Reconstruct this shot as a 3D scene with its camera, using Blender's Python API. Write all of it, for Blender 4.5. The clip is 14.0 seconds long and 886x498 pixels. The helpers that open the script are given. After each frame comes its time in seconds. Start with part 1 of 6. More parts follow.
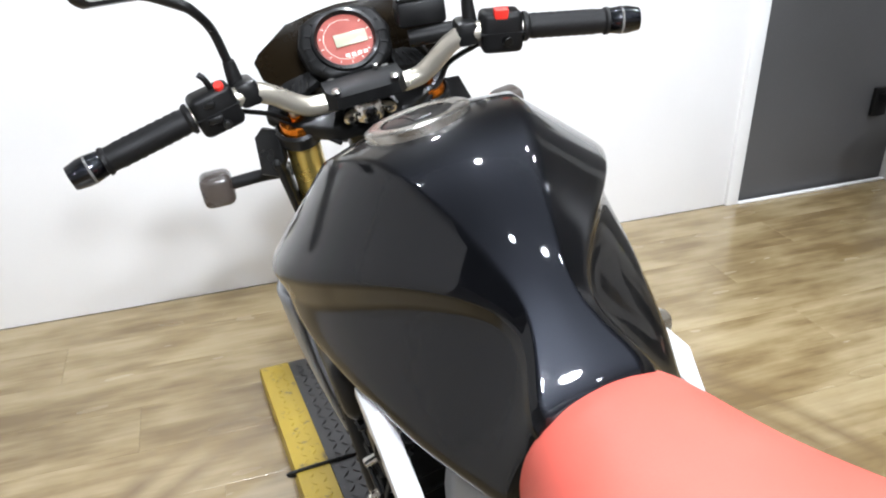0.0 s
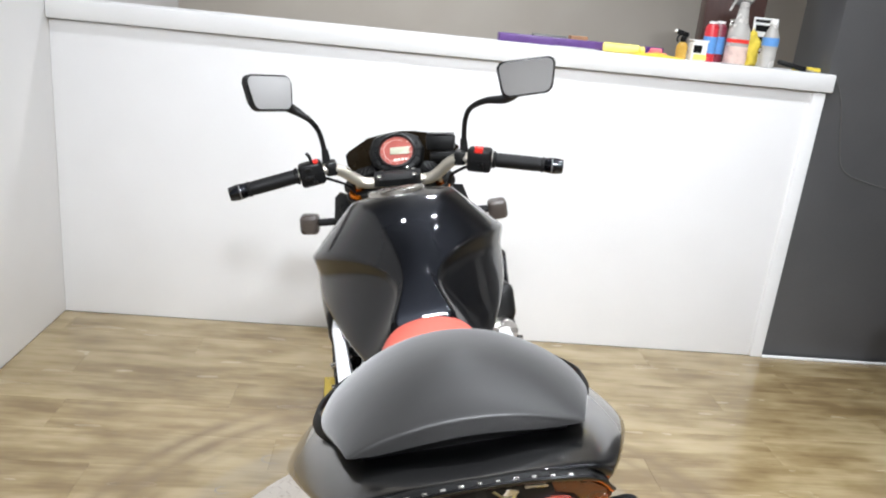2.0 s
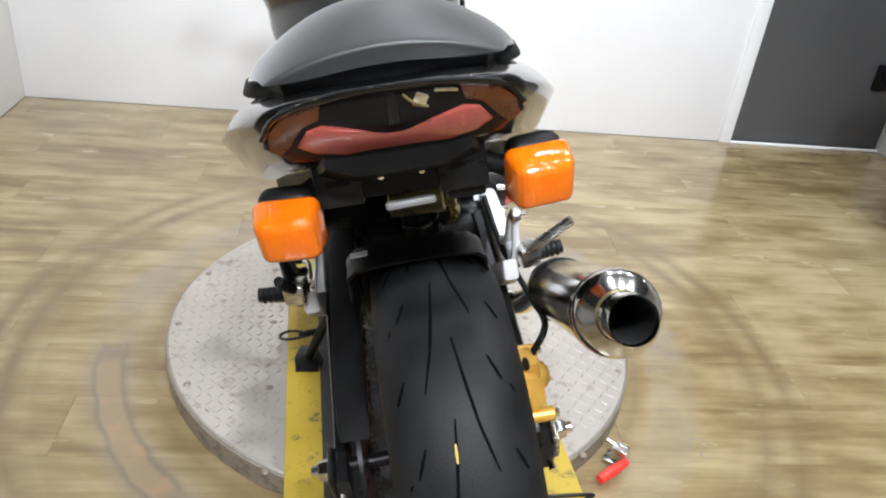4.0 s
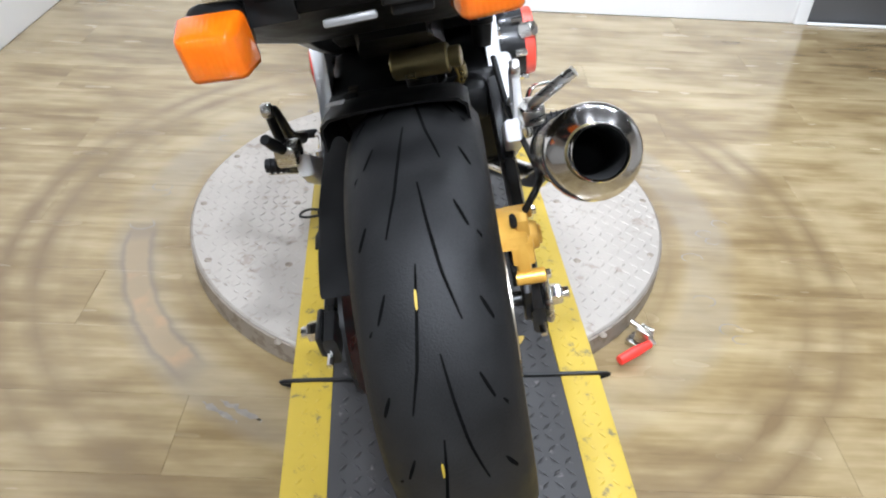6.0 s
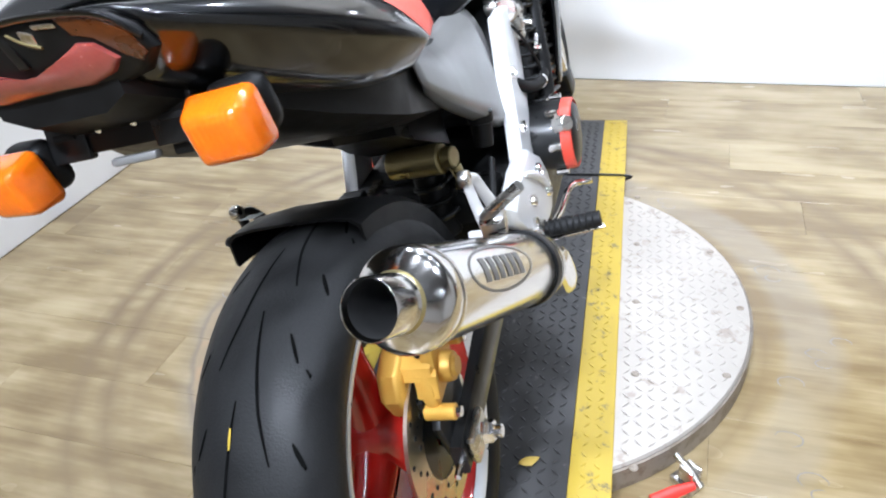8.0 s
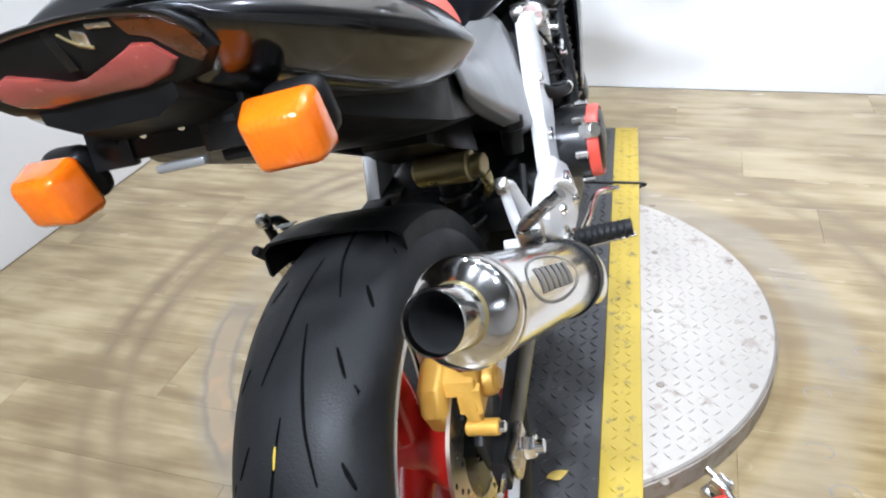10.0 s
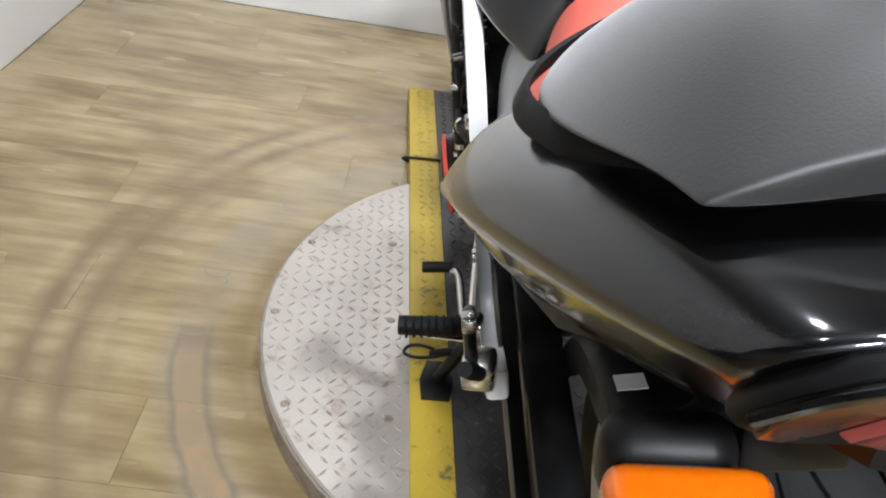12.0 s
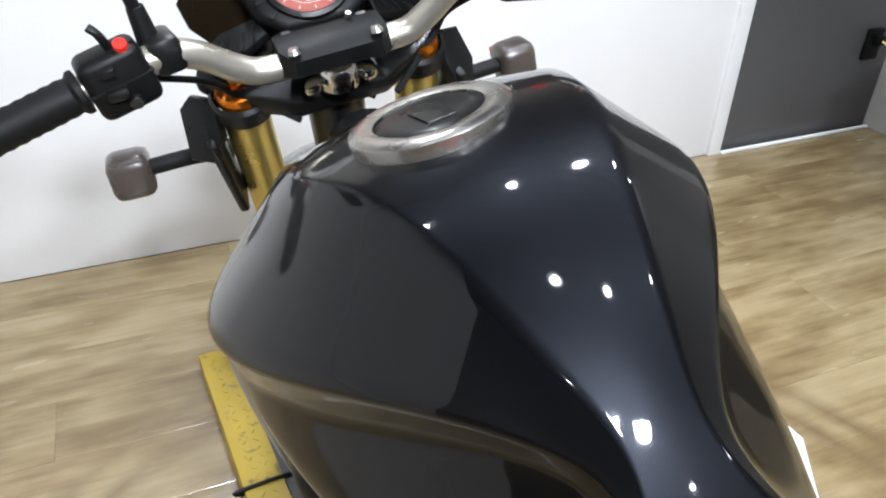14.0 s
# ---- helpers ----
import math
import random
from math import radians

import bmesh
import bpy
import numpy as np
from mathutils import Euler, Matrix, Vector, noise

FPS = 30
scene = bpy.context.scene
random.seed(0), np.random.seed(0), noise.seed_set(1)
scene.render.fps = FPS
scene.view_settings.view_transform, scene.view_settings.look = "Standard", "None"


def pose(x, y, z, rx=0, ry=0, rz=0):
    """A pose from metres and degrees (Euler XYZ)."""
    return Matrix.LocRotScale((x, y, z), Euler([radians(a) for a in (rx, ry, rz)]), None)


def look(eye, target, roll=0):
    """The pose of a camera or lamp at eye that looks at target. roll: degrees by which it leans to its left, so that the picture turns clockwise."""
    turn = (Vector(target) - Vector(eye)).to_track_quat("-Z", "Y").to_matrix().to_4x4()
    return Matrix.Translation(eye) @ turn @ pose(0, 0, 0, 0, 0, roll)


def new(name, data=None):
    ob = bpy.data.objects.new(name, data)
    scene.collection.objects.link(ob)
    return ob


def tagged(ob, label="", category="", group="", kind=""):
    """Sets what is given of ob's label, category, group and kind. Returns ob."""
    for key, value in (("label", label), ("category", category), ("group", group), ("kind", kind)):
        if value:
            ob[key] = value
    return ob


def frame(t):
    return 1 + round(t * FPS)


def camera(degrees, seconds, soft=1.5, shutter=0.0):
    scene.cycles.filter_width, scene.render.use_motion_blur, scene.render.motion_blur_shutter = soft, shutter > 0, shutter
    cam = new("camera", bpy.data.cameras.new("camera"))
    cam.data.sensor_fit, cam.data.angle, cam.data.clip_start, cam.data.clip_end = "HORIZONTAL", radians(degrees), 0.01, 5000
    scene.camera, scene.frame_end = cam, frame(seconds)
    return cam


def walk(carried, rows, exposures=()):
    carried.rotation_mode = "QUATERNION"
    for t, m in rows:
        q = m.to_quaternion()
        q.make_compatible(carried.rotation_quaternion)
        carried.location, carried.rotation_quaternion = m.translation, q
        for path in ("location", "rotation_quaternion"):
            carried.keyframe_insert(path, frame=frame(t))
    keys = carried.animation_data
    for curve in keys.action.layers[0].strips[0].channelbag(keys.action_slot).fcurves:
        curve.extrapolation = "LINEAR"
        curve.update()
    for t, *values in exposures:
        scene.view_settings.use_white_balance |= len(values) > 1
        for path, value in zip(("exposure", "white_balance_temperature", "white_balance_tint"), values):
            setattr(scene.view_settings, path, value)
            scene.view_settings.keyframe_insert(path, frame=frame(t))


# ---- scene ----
cam = camera(61.5, 14.0, soft=2.1)
PATH = [
    (0, (0.12, 0.365, 1.227), (0.656, 2.061, 0.312), -1.5),
    (0.5, (0.096, 0.111, 1.318), (0.509, 1.956, 0.668), 3.0),
    (0.6, (0.11, 0.06, 1.351), (0.491, 1.93, 0.751), 3.9),
    (1, (0.19, -0.067, 1.375), (0.382, 1.856, 0.861), 4.5),
    (1.5, (0.256, -0.235, 1.378), (0.282, 1.69, 0.836), 4.5),
    (2, (0.304, -0.396, 1.342), (0.47, 1.506, 0.743), 5.8),
    (2.2, (0.319, -0.441, 1.333), (0.486, 1.446, 0.691), 6.0),
    (2.5, (0.337, -0.446, 1.304), (0.484, 1.421, 0.603), 7.0),
    (2.6, (0.345, -0.453, 1.295), (0.483, 1.41, 0.58), 6.5),
    (3, (0.358, -0.444, 1.264), (0.538, 1.376, 0.453), 6.9),
    (3.5, (0.372, -0.452, 1.218), (0.576, 1.308, 0.292), 6.4),
    (4, (0.376, -0.474, 1.182), (0.61, 1.235, 0.171), 6.5),
    (4.2, (0.38, -0.483, 1.165), (0.625, 1.209, 0.126), 6.4),
    (6.3, (0.578, -0.472, 1.094), (0.499, 1.107, -0.13), 0.8),
    (6.5, (0.682, -0.42, 1.103), (0.402, 1.177, -0.069), 1.8),
    (7, (0.826, -0.369, 1.109), (0.25, 1.166, -0.036), -4.4),
    (7.5, (0.875, -0.322, 1.121), (0.281, 1.227, 0.004), -5.7),
    (7.7, (0.892, -0.314, 1.121), (0.312, 1.249, 0.016), -5.7),
    (9.8, (0.862, -0.297, 1.115), (0.207, 1.273, 0.063), -7.8),
    (10, (0.828, -0.302, 1.112), (0.261, 1.286, 0.036), -5.4),
    (10.5, (0.638, -0.335, 1.123), (0.366, 1.238, -0.082), 0.1),
    (11, (0.428, -0.353, 1.121), (0.271, 1.241, -0.077), 4.8),
    (11.5, (0.295, -0.211, 1.088), (0.316, 1.357, -0.152), 10.0),
    (12, (0.19, -0.018, 1.082), (0.293, 1.551, -0.154), 10.4),
    (12.5, (0.099, 0.12, 1.097), (0.6, 1.628, -0.117), 8.2),
    (13, (0.02, 0.274, 1.177), (0.862, 1.683, 0.035), 6.6),
    (13.5, (0.051, 0.5, 1.158), (0.727, 2.033, 0.067), 3.2),
    (14, (0.155, 0.655, 1.192), (0.797, 2.204, 0.102), 1.2),
]
walk(cam, [(t, look(eye, target, roll)) for t, eye, target, roll in PATH], [(0, 0.05, 6550, 10), (1, -0.06, 6700, 10), (2, -0.14, 6700, 10), (3, -0.16, 6600, 10), (4, -0.08, 6600, 10), (6.5, 0.22, 6150, 10), (7.5, 0.26, 6050, 10), (10, 0.2, 6050, 10), (11, 0.05, 6300, 10), (12, -0.1, 6650, 10), (13, -0.19, 6450, 10), (13.5, -0.12, 6400, 10), (14, -0.10, 6400, 10)])

# ---- world and lights ----
world = bpy.data.worlds.new("world")
scene.world = world
world.use_nodes = True
world.node_tree.nodes["Background"].inputs[0].default_value = (0.9, 0.95, 1.0, 1)
world.node_tree.nodes["Background"].inputs[1].default_value = 0.02

CEILING = 3.3


def ceiling_lamp(x, y, watts, aim=None, size=0.11, warm=(0.925, 0.985, 1.085)):
    """A round downlight; with an aim it is swivelled towards that point."""
    data = bpy.data.lights.new("downlight", "AREA")
    data.shape, data.size, data.energy, data.color = "DISK", 0.36 if aim else size, watts, warm
    data.spread = radians(68 if aim else 140)
    ob = new("downlight_lamp", data)
    at = Vector((x, y, CEILING - 0.03))
    turn = (Vector(aim) - at).to_track_quat("-Z", "Y").to_matrix().to_4x4() if aim else Matrix()
    ob.matrix_basis = Matrix.Translation(at) @ turn


# over the bay, over the turntable, a swivelled row behind it, and the rest of the showroom
# the last lamp is unseen, added to brighten the east wall in the left mirror
LAMPS = [(-0.35, 1.6, 7, None), (0.5, 1.6, 15, None), (1.3, 1.6, 17, None), (2.1, 1.5, 18, None), (0.35, 0.2, 5, None), (1.1, 0.0, 9, None), (1.9, 0.0, 16, None), (0.2, -1.7, 34, (0.2, 2.05, 0.0)), (0.8, -1.9, 33, (1.45, 2.05, 0.0)), (0.3, -3.3, 26, None), (1.8, -3.3, 28, None), (-2.2, -2.2, 26, None), (3.6, -2.2, 12, None), (0.3, 3.6, 29, None), (4.1, 1.7, 10, None)]
for lx, ly, lw, la in LAMPS:
    ceiling_lamp(lx, ly, lw, la)


# ---- materials ----
def rgb(c):
    return (c[0], c[1], c[2], 1)


def tree(name):
    m = bpy.data.materials.new(name)
    m.use_nodes = True
    nt = m.node_tree
    return m, nt, nt.nodes["Principled BSDF"]


def mat(name, c1, c2=None, rough=0.5, metal=0.0, scale=30.0, fine=400.0, bump=0.05, depth=0.002, coat=0.0, vary=0.08, stretch=(1, 1, 1), trans=0.0, spec=0.5):
    """A surface with a broad and a fine variation of colour, gloss and relief."""
    c2 = c2 or tuple(min(1, v * 1.25 + 0.004) for v in c1)
    m, nt, bsdf = tree(name)
    n = nt.nodes
    co = n.new("ShaderNodeTexCoord")
    mp = n.new("ShaderNodeMapping")
    mp.inputs["Scale"].default_value = stretch
    nt.links.new(co.outputs["Object"], mp.inputs[0])
    broad, small = n.new("ShaderNodeTexNoise"), n.new("ShaderNodeTexNoise")
    broad.inputs["Scale"].default_value, broad.inputs["Detail"].default_value = scale, 4
    small.inputs["Scale"].default_value, small.inputs["Detail"].default_value = fine, 2
    for t in (broad, small):
        nt.links.new(mp.outputs[0], t.inputs["Vector"])
    add = n.new("ShaderNodeMath")
    add.operation = "MULTIPLY_ADD"
    add.inputs[1].default_value = 0.35
    nt.links.new(small.outputs[0], add.inputs[0])
    nt.links.new(broad.outputs[0], add.inputs[2])
    ramp = n.new("ShaderNodeValToRGB")
    ramp.color_ramp.elements[0].position, ramp.color_ramp.elements[1].position = 0.45, 0.9
    ramp.color_ramp.elements[0].color, ramp.color_ramp.elements[1].color = rgb(c1), rgb(c2)
    nt.links.new(add.outputs[0], ramp.inputs[0])
    nt.links.new(ramp.outputs[0], bsdf.inputs["Base Color"])
    ro = n.new("ShaderNodeMapRange")
    ro.inputs[1].default_value, ro.inputs[2].default_value = 0.3, 0.7
    ro.inputs[3].default_value, ro.inputs[4].default_value = max(0.02, rough - vary), min(1, rough + vary)
    nt.links.new(broad.outputs[0], ro.inputs[0])
    nt.links.new(ro.outputs[0], bsdf.inputs["Roughness"])
    bsdf.inputs["Metallic"].default_value = metal
    bsdf.inputs["Coat Weight"].default_value = coat
    bsdf.inputs["Coat Roughness"].default_value = 0.04
    bsdf.inputs["Transmission Weight"].default_value = trans
    bsdf.inputs["Specular IOR Level"].default_value = spec
    if bump:
        b = n.new("ShaderNodeBump")
        b.inputs["Strength"].default_value, b.inputs["Distance"].default_value = bump, depth
        nt.links.new(small.outputs[0], b.inputs["Height"])
        nt.links.new(b.outputs[0], bsdf.inputs["Normal"])
    return m


def node_math(nt, op, a, b=None, c=None, clamp=False):
    nd = nt.nodes.new("ShaderNodeMath")
    nd.operation, nd.use_clamp = op, clamp
    for i, v in enumerate((a, b, c)):
        if v is None:
            continue
        if isinstance(v, (int, float)):
            nd.inputs[i].default_value = v
        else:
            nt.links.new(v, nd.inputs[i])
    return nd.outputs[0]


DISC = (0.505, 1.06)


def floor_material():
    """Pale oak vinyl planks with cloudy brown streaks along the grain; tyre marks and dirt lie in rings round the turntable."""
    m, nt, bsdf = tree("oak_vinyl_plank")
    n = nt.nodes
    geo, info = n.new("ShaderNodeNewGeometry"), n.new("ShaderNodeObjectInfo")
    off = n.new("ShaderNodeVectorMath")
    off.operation = "MULTIPLY_ADD"
    comb = n.new("ShaderNodeCombineXYZ")
    for i, k in enumerate((7.3, 3.1, 0.0)):
        nt.links.new(node_math(nt, "MULTIPLY", info.outputs["Random"], k), comb.inputs[i])
    nt.links.new(geo.outputs["Position"], off.inputs[0])
    off.inputs[1].default_value = (1, 1, 1)
    nt.links.new(comb.outputs[0], off.inputs[2])

    def noise_at(scale, stretch, detail=4):
        mp = n.new("ShaderNodeMapping")
        mp.inputs["Scale"].default_value = stretch
        nt.links.new(off.outputs[0], mp.inputs[0])
        t = n.new("ShaderNodeTexNoise")
        t.inputs["Scale"].default_value, t.inputs["Detail"].default_value = scale, detail
        nt.links.new(mp.outputs[0], t.inputs["Vector"])
        return t.outputs[0]

    cloud = noise_at(4.8, (0.80, 2.1, 1), 10)
    streak = noise_at(9.0, (0.42, 3.2, 1), 7)
    grain = noise_at(60, (0.06, 1.6, 1), 3)
    knots = noise_at(9, (0.35, 1.3, 1), 2)
    drift = n.new("ShaderNodeTexNoise")
    drift.inputs["Scale"].default_value, drift.inputs["Detail"].default_value = 1.1, 2
    nt.links.new(geo.outputs["Position"], drift.inputs["Vector"])
    mixv = node_math(nt, "MULTIPLY_ADD", cloud, 0.58, -0.085)
    mixv = node_math(nt, "MULTIPLY_ADD", streak, 0.28, mixv)
    mixv = node_math(nt, "MULTIPLY_ADD", grain, 0.12, mixv)
    mixv = node_math(nt, "MULTIPLY_ADD", info.outputs["Random"], 0.03, mixv)
    mixv = node_math(nt, "MULTIPLY_ADD", drift.outputs[0], 0.46, node_math(nt, "SUBTRACT", mixv, 0.215))
    mixv = node_math(nt, "MULTIPLY_ADD", mixv, 1.02, 0.008)
    ramp = n.new("ShaderNodeValToRGB")
    cr = ramp.color_ramp
    cr.elements[0].position, cr.elements[0].color = 0.32, rgb((0.165, 0.112, 0.048))
    cr.elements[1].position, cr.elements[1].color = 0.74, rgb((0.440, 0.362, 0.216))
    for p, c in ((0.42, (0.245, 0.178, 0.085)), (0.52, (0.325, 0.250, 0.133)), (0.62, (0.385, 0.307, 0.173))):
        e = cr.elements.new(p)
        e.color = rgb(c)
    nt.links.new(mixv, ramp.inputs[0])
    # rings of tyre dirt
    sep = n.new("ShaderNodeSeparateXYZ")
    nt.links.new(geo.outputs["Position"], sep.inputs[0])
    dx, dy = node_math(nt, "SUBTRACT", sep.outputs[0], DISC[0]), node_math(nt, "SUBTRACT", sep.outputs[1], DISC[1])
    r = node_math(nt, "SQRT", node_math(nt, "ADD", node_math(nt, "MULTIPLY", dx, dx), node_math(nt, "MULTIPLY", dy, dy)))
    wob = n.new("ShaderNodeTexNoise")
    wob.inputs["Scale"].default_value, wob.inputs["Detail"].default_value = 3.0, 5
    nt.links.new(geo.outputs["Position"], wob.inputs["Vector"])
    patch = n.new("ShaderNodeTexNoise")
    patch.inputs["Scale"].default_value, patch.inputs["Detail"].default_value = 14.0, 4
    nt.links.new(geo.outputs["Position"], patch.inputs["Vector"])

    def ring(r0, width, strength):
        d = node_math(nt, "DIVIDE", node_math(nt, "ABSOLUTE", node_math(nt, "SUBTRACT", r, r0)), width)
        band = node_math(nt, "SUBTRACT", 1.0, d, clamp=True)
        return node_math(nt, "MULTIPLY", node_math(nt, "MULTIPLY", band, wob.outputs[0]), strength)

    def mixed(factor, under, colour):
        mx = n.new("ShaderNodeMix")
        mx.data_type = "RGBA"
        nt.links.new(factor, mx.inputs["Factor"])
        nt.links.new(under, mx.inputs["A"])
        mx.inputs["B"].default_value = rgb(colour)
        return mx.outputs["Result"]

    def around(centre, half, soft):
        """1 within half degrees of a bearing from the turntable, fading to 0 over the soft degrees."""
        gap = node_math(nt, "ABSOLUTE", node_math(nt, "SUBTRACT", bearing, centre))
        return node_math(nt, "DIVIDE", node_math(nt, "SUBTRACT", half + soft, gap), soft, clamp=True)

    turn_deg = node_math(nt, "MULTIPLY", node_math(nt, "ARCTAN2", dy, dx), 180 / math.pi)
    bearing = node_math(nt, "MODULO", node_math(nt, "ADD", turn_deg, 450.0), 360.0)  # 0 at -y, 90 at +x, 270 at -x
    fade = node_math(nt, "MULTIPLY_ADD", drift.outputs[0], 2.2, -0.35, clamp=True)
    total = ring(0.600, 0.045, 1.3)
    for a, b, c in ((0.845, 0.040, 0.9), (0.905, 0.046, 2.5), (0.980, 0.044, 2.3), (1.06, 0.06, 0.5)):
        total = node_math(nt, "ADD", total, node_math(nt, "MULTIPLY", ring(a, b, c), fade))
    streaky = node_math(nt, "MULTIPLY", total, node_math(nt, "ADD", 0.40, patch.outputs[0]), clamp=True)
    # a broad lilac-grey band of worn lacquer, and a long patch rubbed through to the tan core
    wr = node_math(nt, "MULTIPLY_ADD", node_math(nt, "SUBTRACT", patch.outputs[0], 0.5), 0.026, r)
    off_band = node_math(nt, "ABSOLUTE", node_math(nt, "SUBTRACT", wr, 0.695))
    band = node_math(nt, "DIVIDE", node_math(nt, "SUBTRACT", 0.075, off_band), 0.035, clamp=True)
    band = node_math(nt, "MULTIPLY", band, node_math(nt, "MULTIPLY_ADD", wob.outputs[0], 2.6, -0.65, clamp=True), clamp=True)
    surface = mixed(node_math(nt, "MULTIPLY", band, 0.5), ramp.outputs[0], (0.250, 0.214, 0.165))
    window = around(298.0, 19.5, 5.0)
    core = node_math(nt, "MULTIPLY", node_math(nt, "DIVIDE", node_math(nt, "SUBTRACT", 0.040, off_band), 0.012, clamp=True), window)
    inner = node_math(nt, "MULTIPLY", node_math(nt, "DIVIDE", node_math(nt, "SUBTRACT", 0.029, off_band), 0.009, clamp=True), around(298.0, 17.0, 5.0))
    surface = mixed(node_math(nt, "MULTIPLY", core, 0.7), surface, (0.165, 0.134, 0.104))
    surface = mixed(node_math(nt, "MULTIPLY", inner, node_math(nt, "MULTIPLY_ADD", cloud, 0.5, 0.6), clamp=True), surface, (0.285, 0.212, 0.125))
    blotch = node_math(nt, "MULTIPLY", inner, node_math(nt, "MULTIPLY_ADD", patch.outputs[0], 6.0, -3.2, clamp=True), clamp=True)
    surface = mixed(node_math(nt, "MULTIPLY", blotch, 0.5), surface, (0.40, 0.24, 0.13))
    dirt = n.new("ShaderNodeMix")
    dirt.data_type = "RGBA"
    nt.links.new(streaky, dirt.inputs["Factor"])
    nt.links.new(surface, dirt.inputs["A"])
    dirt.inputs["B"].default_value = rgb((0.155, 0.106, 0.052))
    nt.links.new(dirt.outputs["Result"], bsdf.inputs["Base Color"])
    bsdf.inputs["Coat Weight"].default_value, bsdf.inputs["Coat Roughness"].default_value = 0.55, 0.16
    ro = node_math(nt, "ADD", 0.14, node_math(nt, "MULTIPLY", knots, 0.20))
    nt.links.new(ro, bsdf.inputs["Roughness"])
    b = n.new("ShaderNodeBump")
    b.inputs["Strength"].default_value, b.inputs["Distance"].default_value = 0.12, 0.0015
    nt.links.new(grain, b.inputs["Height"])
    nt.links.new(b.outputs[0], bsdf.inputs["Normal"])
    return m


def worn(name, paint, under, amount=0.62, rough=0.5, scale=26.0, metal=0.0):
    """Paint with scuffs that show what lies below it."""
    m, nt, bsdf = tree(name)
    n = nt.nodes
    geo = n.new("ShaderNodeNewGeometry")
    a, b2 = n.new("ShaderNodeTexNoise"), n.new("ShaderNodeTexNoise")
    a.inputs["Scale"].default_value, a.inputs["Detail"].default_value, a.inputs["Roughness"].default_value = scale, 6, 0.7
    b2.inputs["Scale"].default_value, b2.inputs["Detail"].default_value = 4.0, 3
    for t in (a, b2):
        nt.links.new(geo.outputs["Position"], t.inputs["Vector"])
    ramp = n.new("ShaderNodeValToRGB")
    ramp.color_ramp.elements[0].position, ramp.color_ramp.elements[1].position = amount, amount + 0.07
    ramp.color_ramp.elements[0].color, ramp.color_ramp.elements[1].color = (0, 0, 0, 1), (1, 1, 1, 1)
    nt.links.new(a.outputs[0], ramp.inputs[0])
    tone = n.new("ShaderNodeMix")
    tone.data_type = "RGBA"
    tone.inputs["A"].default_value, tone.inputs["B"].default_value = rgb(tuple(v * 0.66 for v in paint)), rgb(paint)
    nt.links.new(b2.outputs[0], tone.inputs["Factor"])
    mx = n.new("ShaderNodeMix")
    mx.data_type = "RGBA"
    nt.links.new(ramp.outputs[0], mx.inputs["Factor"])
    nt.links.new(tone.outputs["Result"], mx.inputs["A"])
    mx.inputs["B"].default_value = rgb(under)
    nt.links.new(mx.outputs["Result"], bsdf.inputs["Base Color"])
    bsdf.inputs["Metallic"].default_value = metal
    nt.links.new(node_math(nt, "ADD", rough - 0.1, node_math(nt, "MULTIPLY", a.outputs[0], 0.25)), bsdf.inputs["Roughness"])
    bp = n.new("ShaderNodeBump")
    bp.inputs["Strength"].default_value, bp.inputs["Distance"].default_value = 0.25, 0.001
    nt.links.new(a.outputs[0], bp.inputs["Height"])
    nt.links.new(bp.outputs[0], bsdf.inputs["Normal"])
    return m


def lens_material(name, colour, rough=0.12):
    m = mat(name, colour, tuple(min(1, v * 1.15) for v in colour), rough, 0, 60, 240, 0.15, 0.001, 0.6, 0.03)
    m.node_tree.nodes["Principled BSDF"].inputs["Subsurface Weight"].default_value = 0.35
    m.node_tree.nodes["Principled BSDF"].inputs["Subsurface Radius"].default_value = (0.02, 0.008, 0.003)
    return m


FLOOR = floor_material()
GAP = mat("floor_joint", (0.24, 0.185, 0.125), rough=0.8)
WHITE_WALL = mat("white_wall_paint", (0.80, 0.795, 0.785), (0.84, 0.835, 0.825), 0.55, 0, 3, 220, 0.10, 0.0008)
WHITE_TRIM = mat("white_gloss_paint", (0.80, 0.80, 0.79), (0.85, 0.85, 0.84), 0.35, 0, 5, 150, 0.06, 0.0008)
BEIGE_WALL = mat("greige_wall_paint", (0.55, 0.50, 0.43), (0.60, 0.555, 0.485), 0.6, 0, 2.5, 200, 0.1, 0.0008)
GREY_WALL = mat("grey_wall_paint", (0.075, 0.075, 0.077), (0.095, 0.095, 0.097), 0.4, 0, 2.5, 200, 0.1, 0.0008)
CEIL = mat("ceiling_paint", (0.045, 0.045, 0.047), (0.06, 0.06, 0.062), 0.8, 0, 4, 120, 0.2)
STEEL_PLATE = worn("galvanised_chequer_plate", (0.55, 0.50, 0.44), (0.35, 0.30, 0.25), 0.57, 0.46, 22, 0.6)
PLATE_EDGE = worn("scuffed_plate_edge", (0.34, 0.29, 0.235), (0.2, 0.16, 0.12), 0.5, 0.5, 30, 0.4)
YELLOW = worn("yellow_safety_paint", (0.52, 0.365, 0.038), (0.16, 0.125, 0.05), 0.58, 0.5, 34)
DARK_PLATE = worn("black_painted_plate", (0.055, 0.053, 0.052), (0.16, 0.15, 0.14), 0.62, 0.48, 40, 0.2)
GLOSS_BLACK = mat("metallic_black_lacquer", (0.0078, 0.0084, 0.0102), (0.0110, 0.0119, 0.0145), 0.42, 1.0, 8, 2500, 0.0, 0.0005, 0.85, 0.04)
TAIL_BLACK = mat("pearl_black_lacquer", (0.012, 0.0122, 0.0131), (0.017, 0.0173, 0.0185), 0.34, 1.0, 8, 2500, 0.0, 0.0005, 1.0, 0.03, spec=0.25)
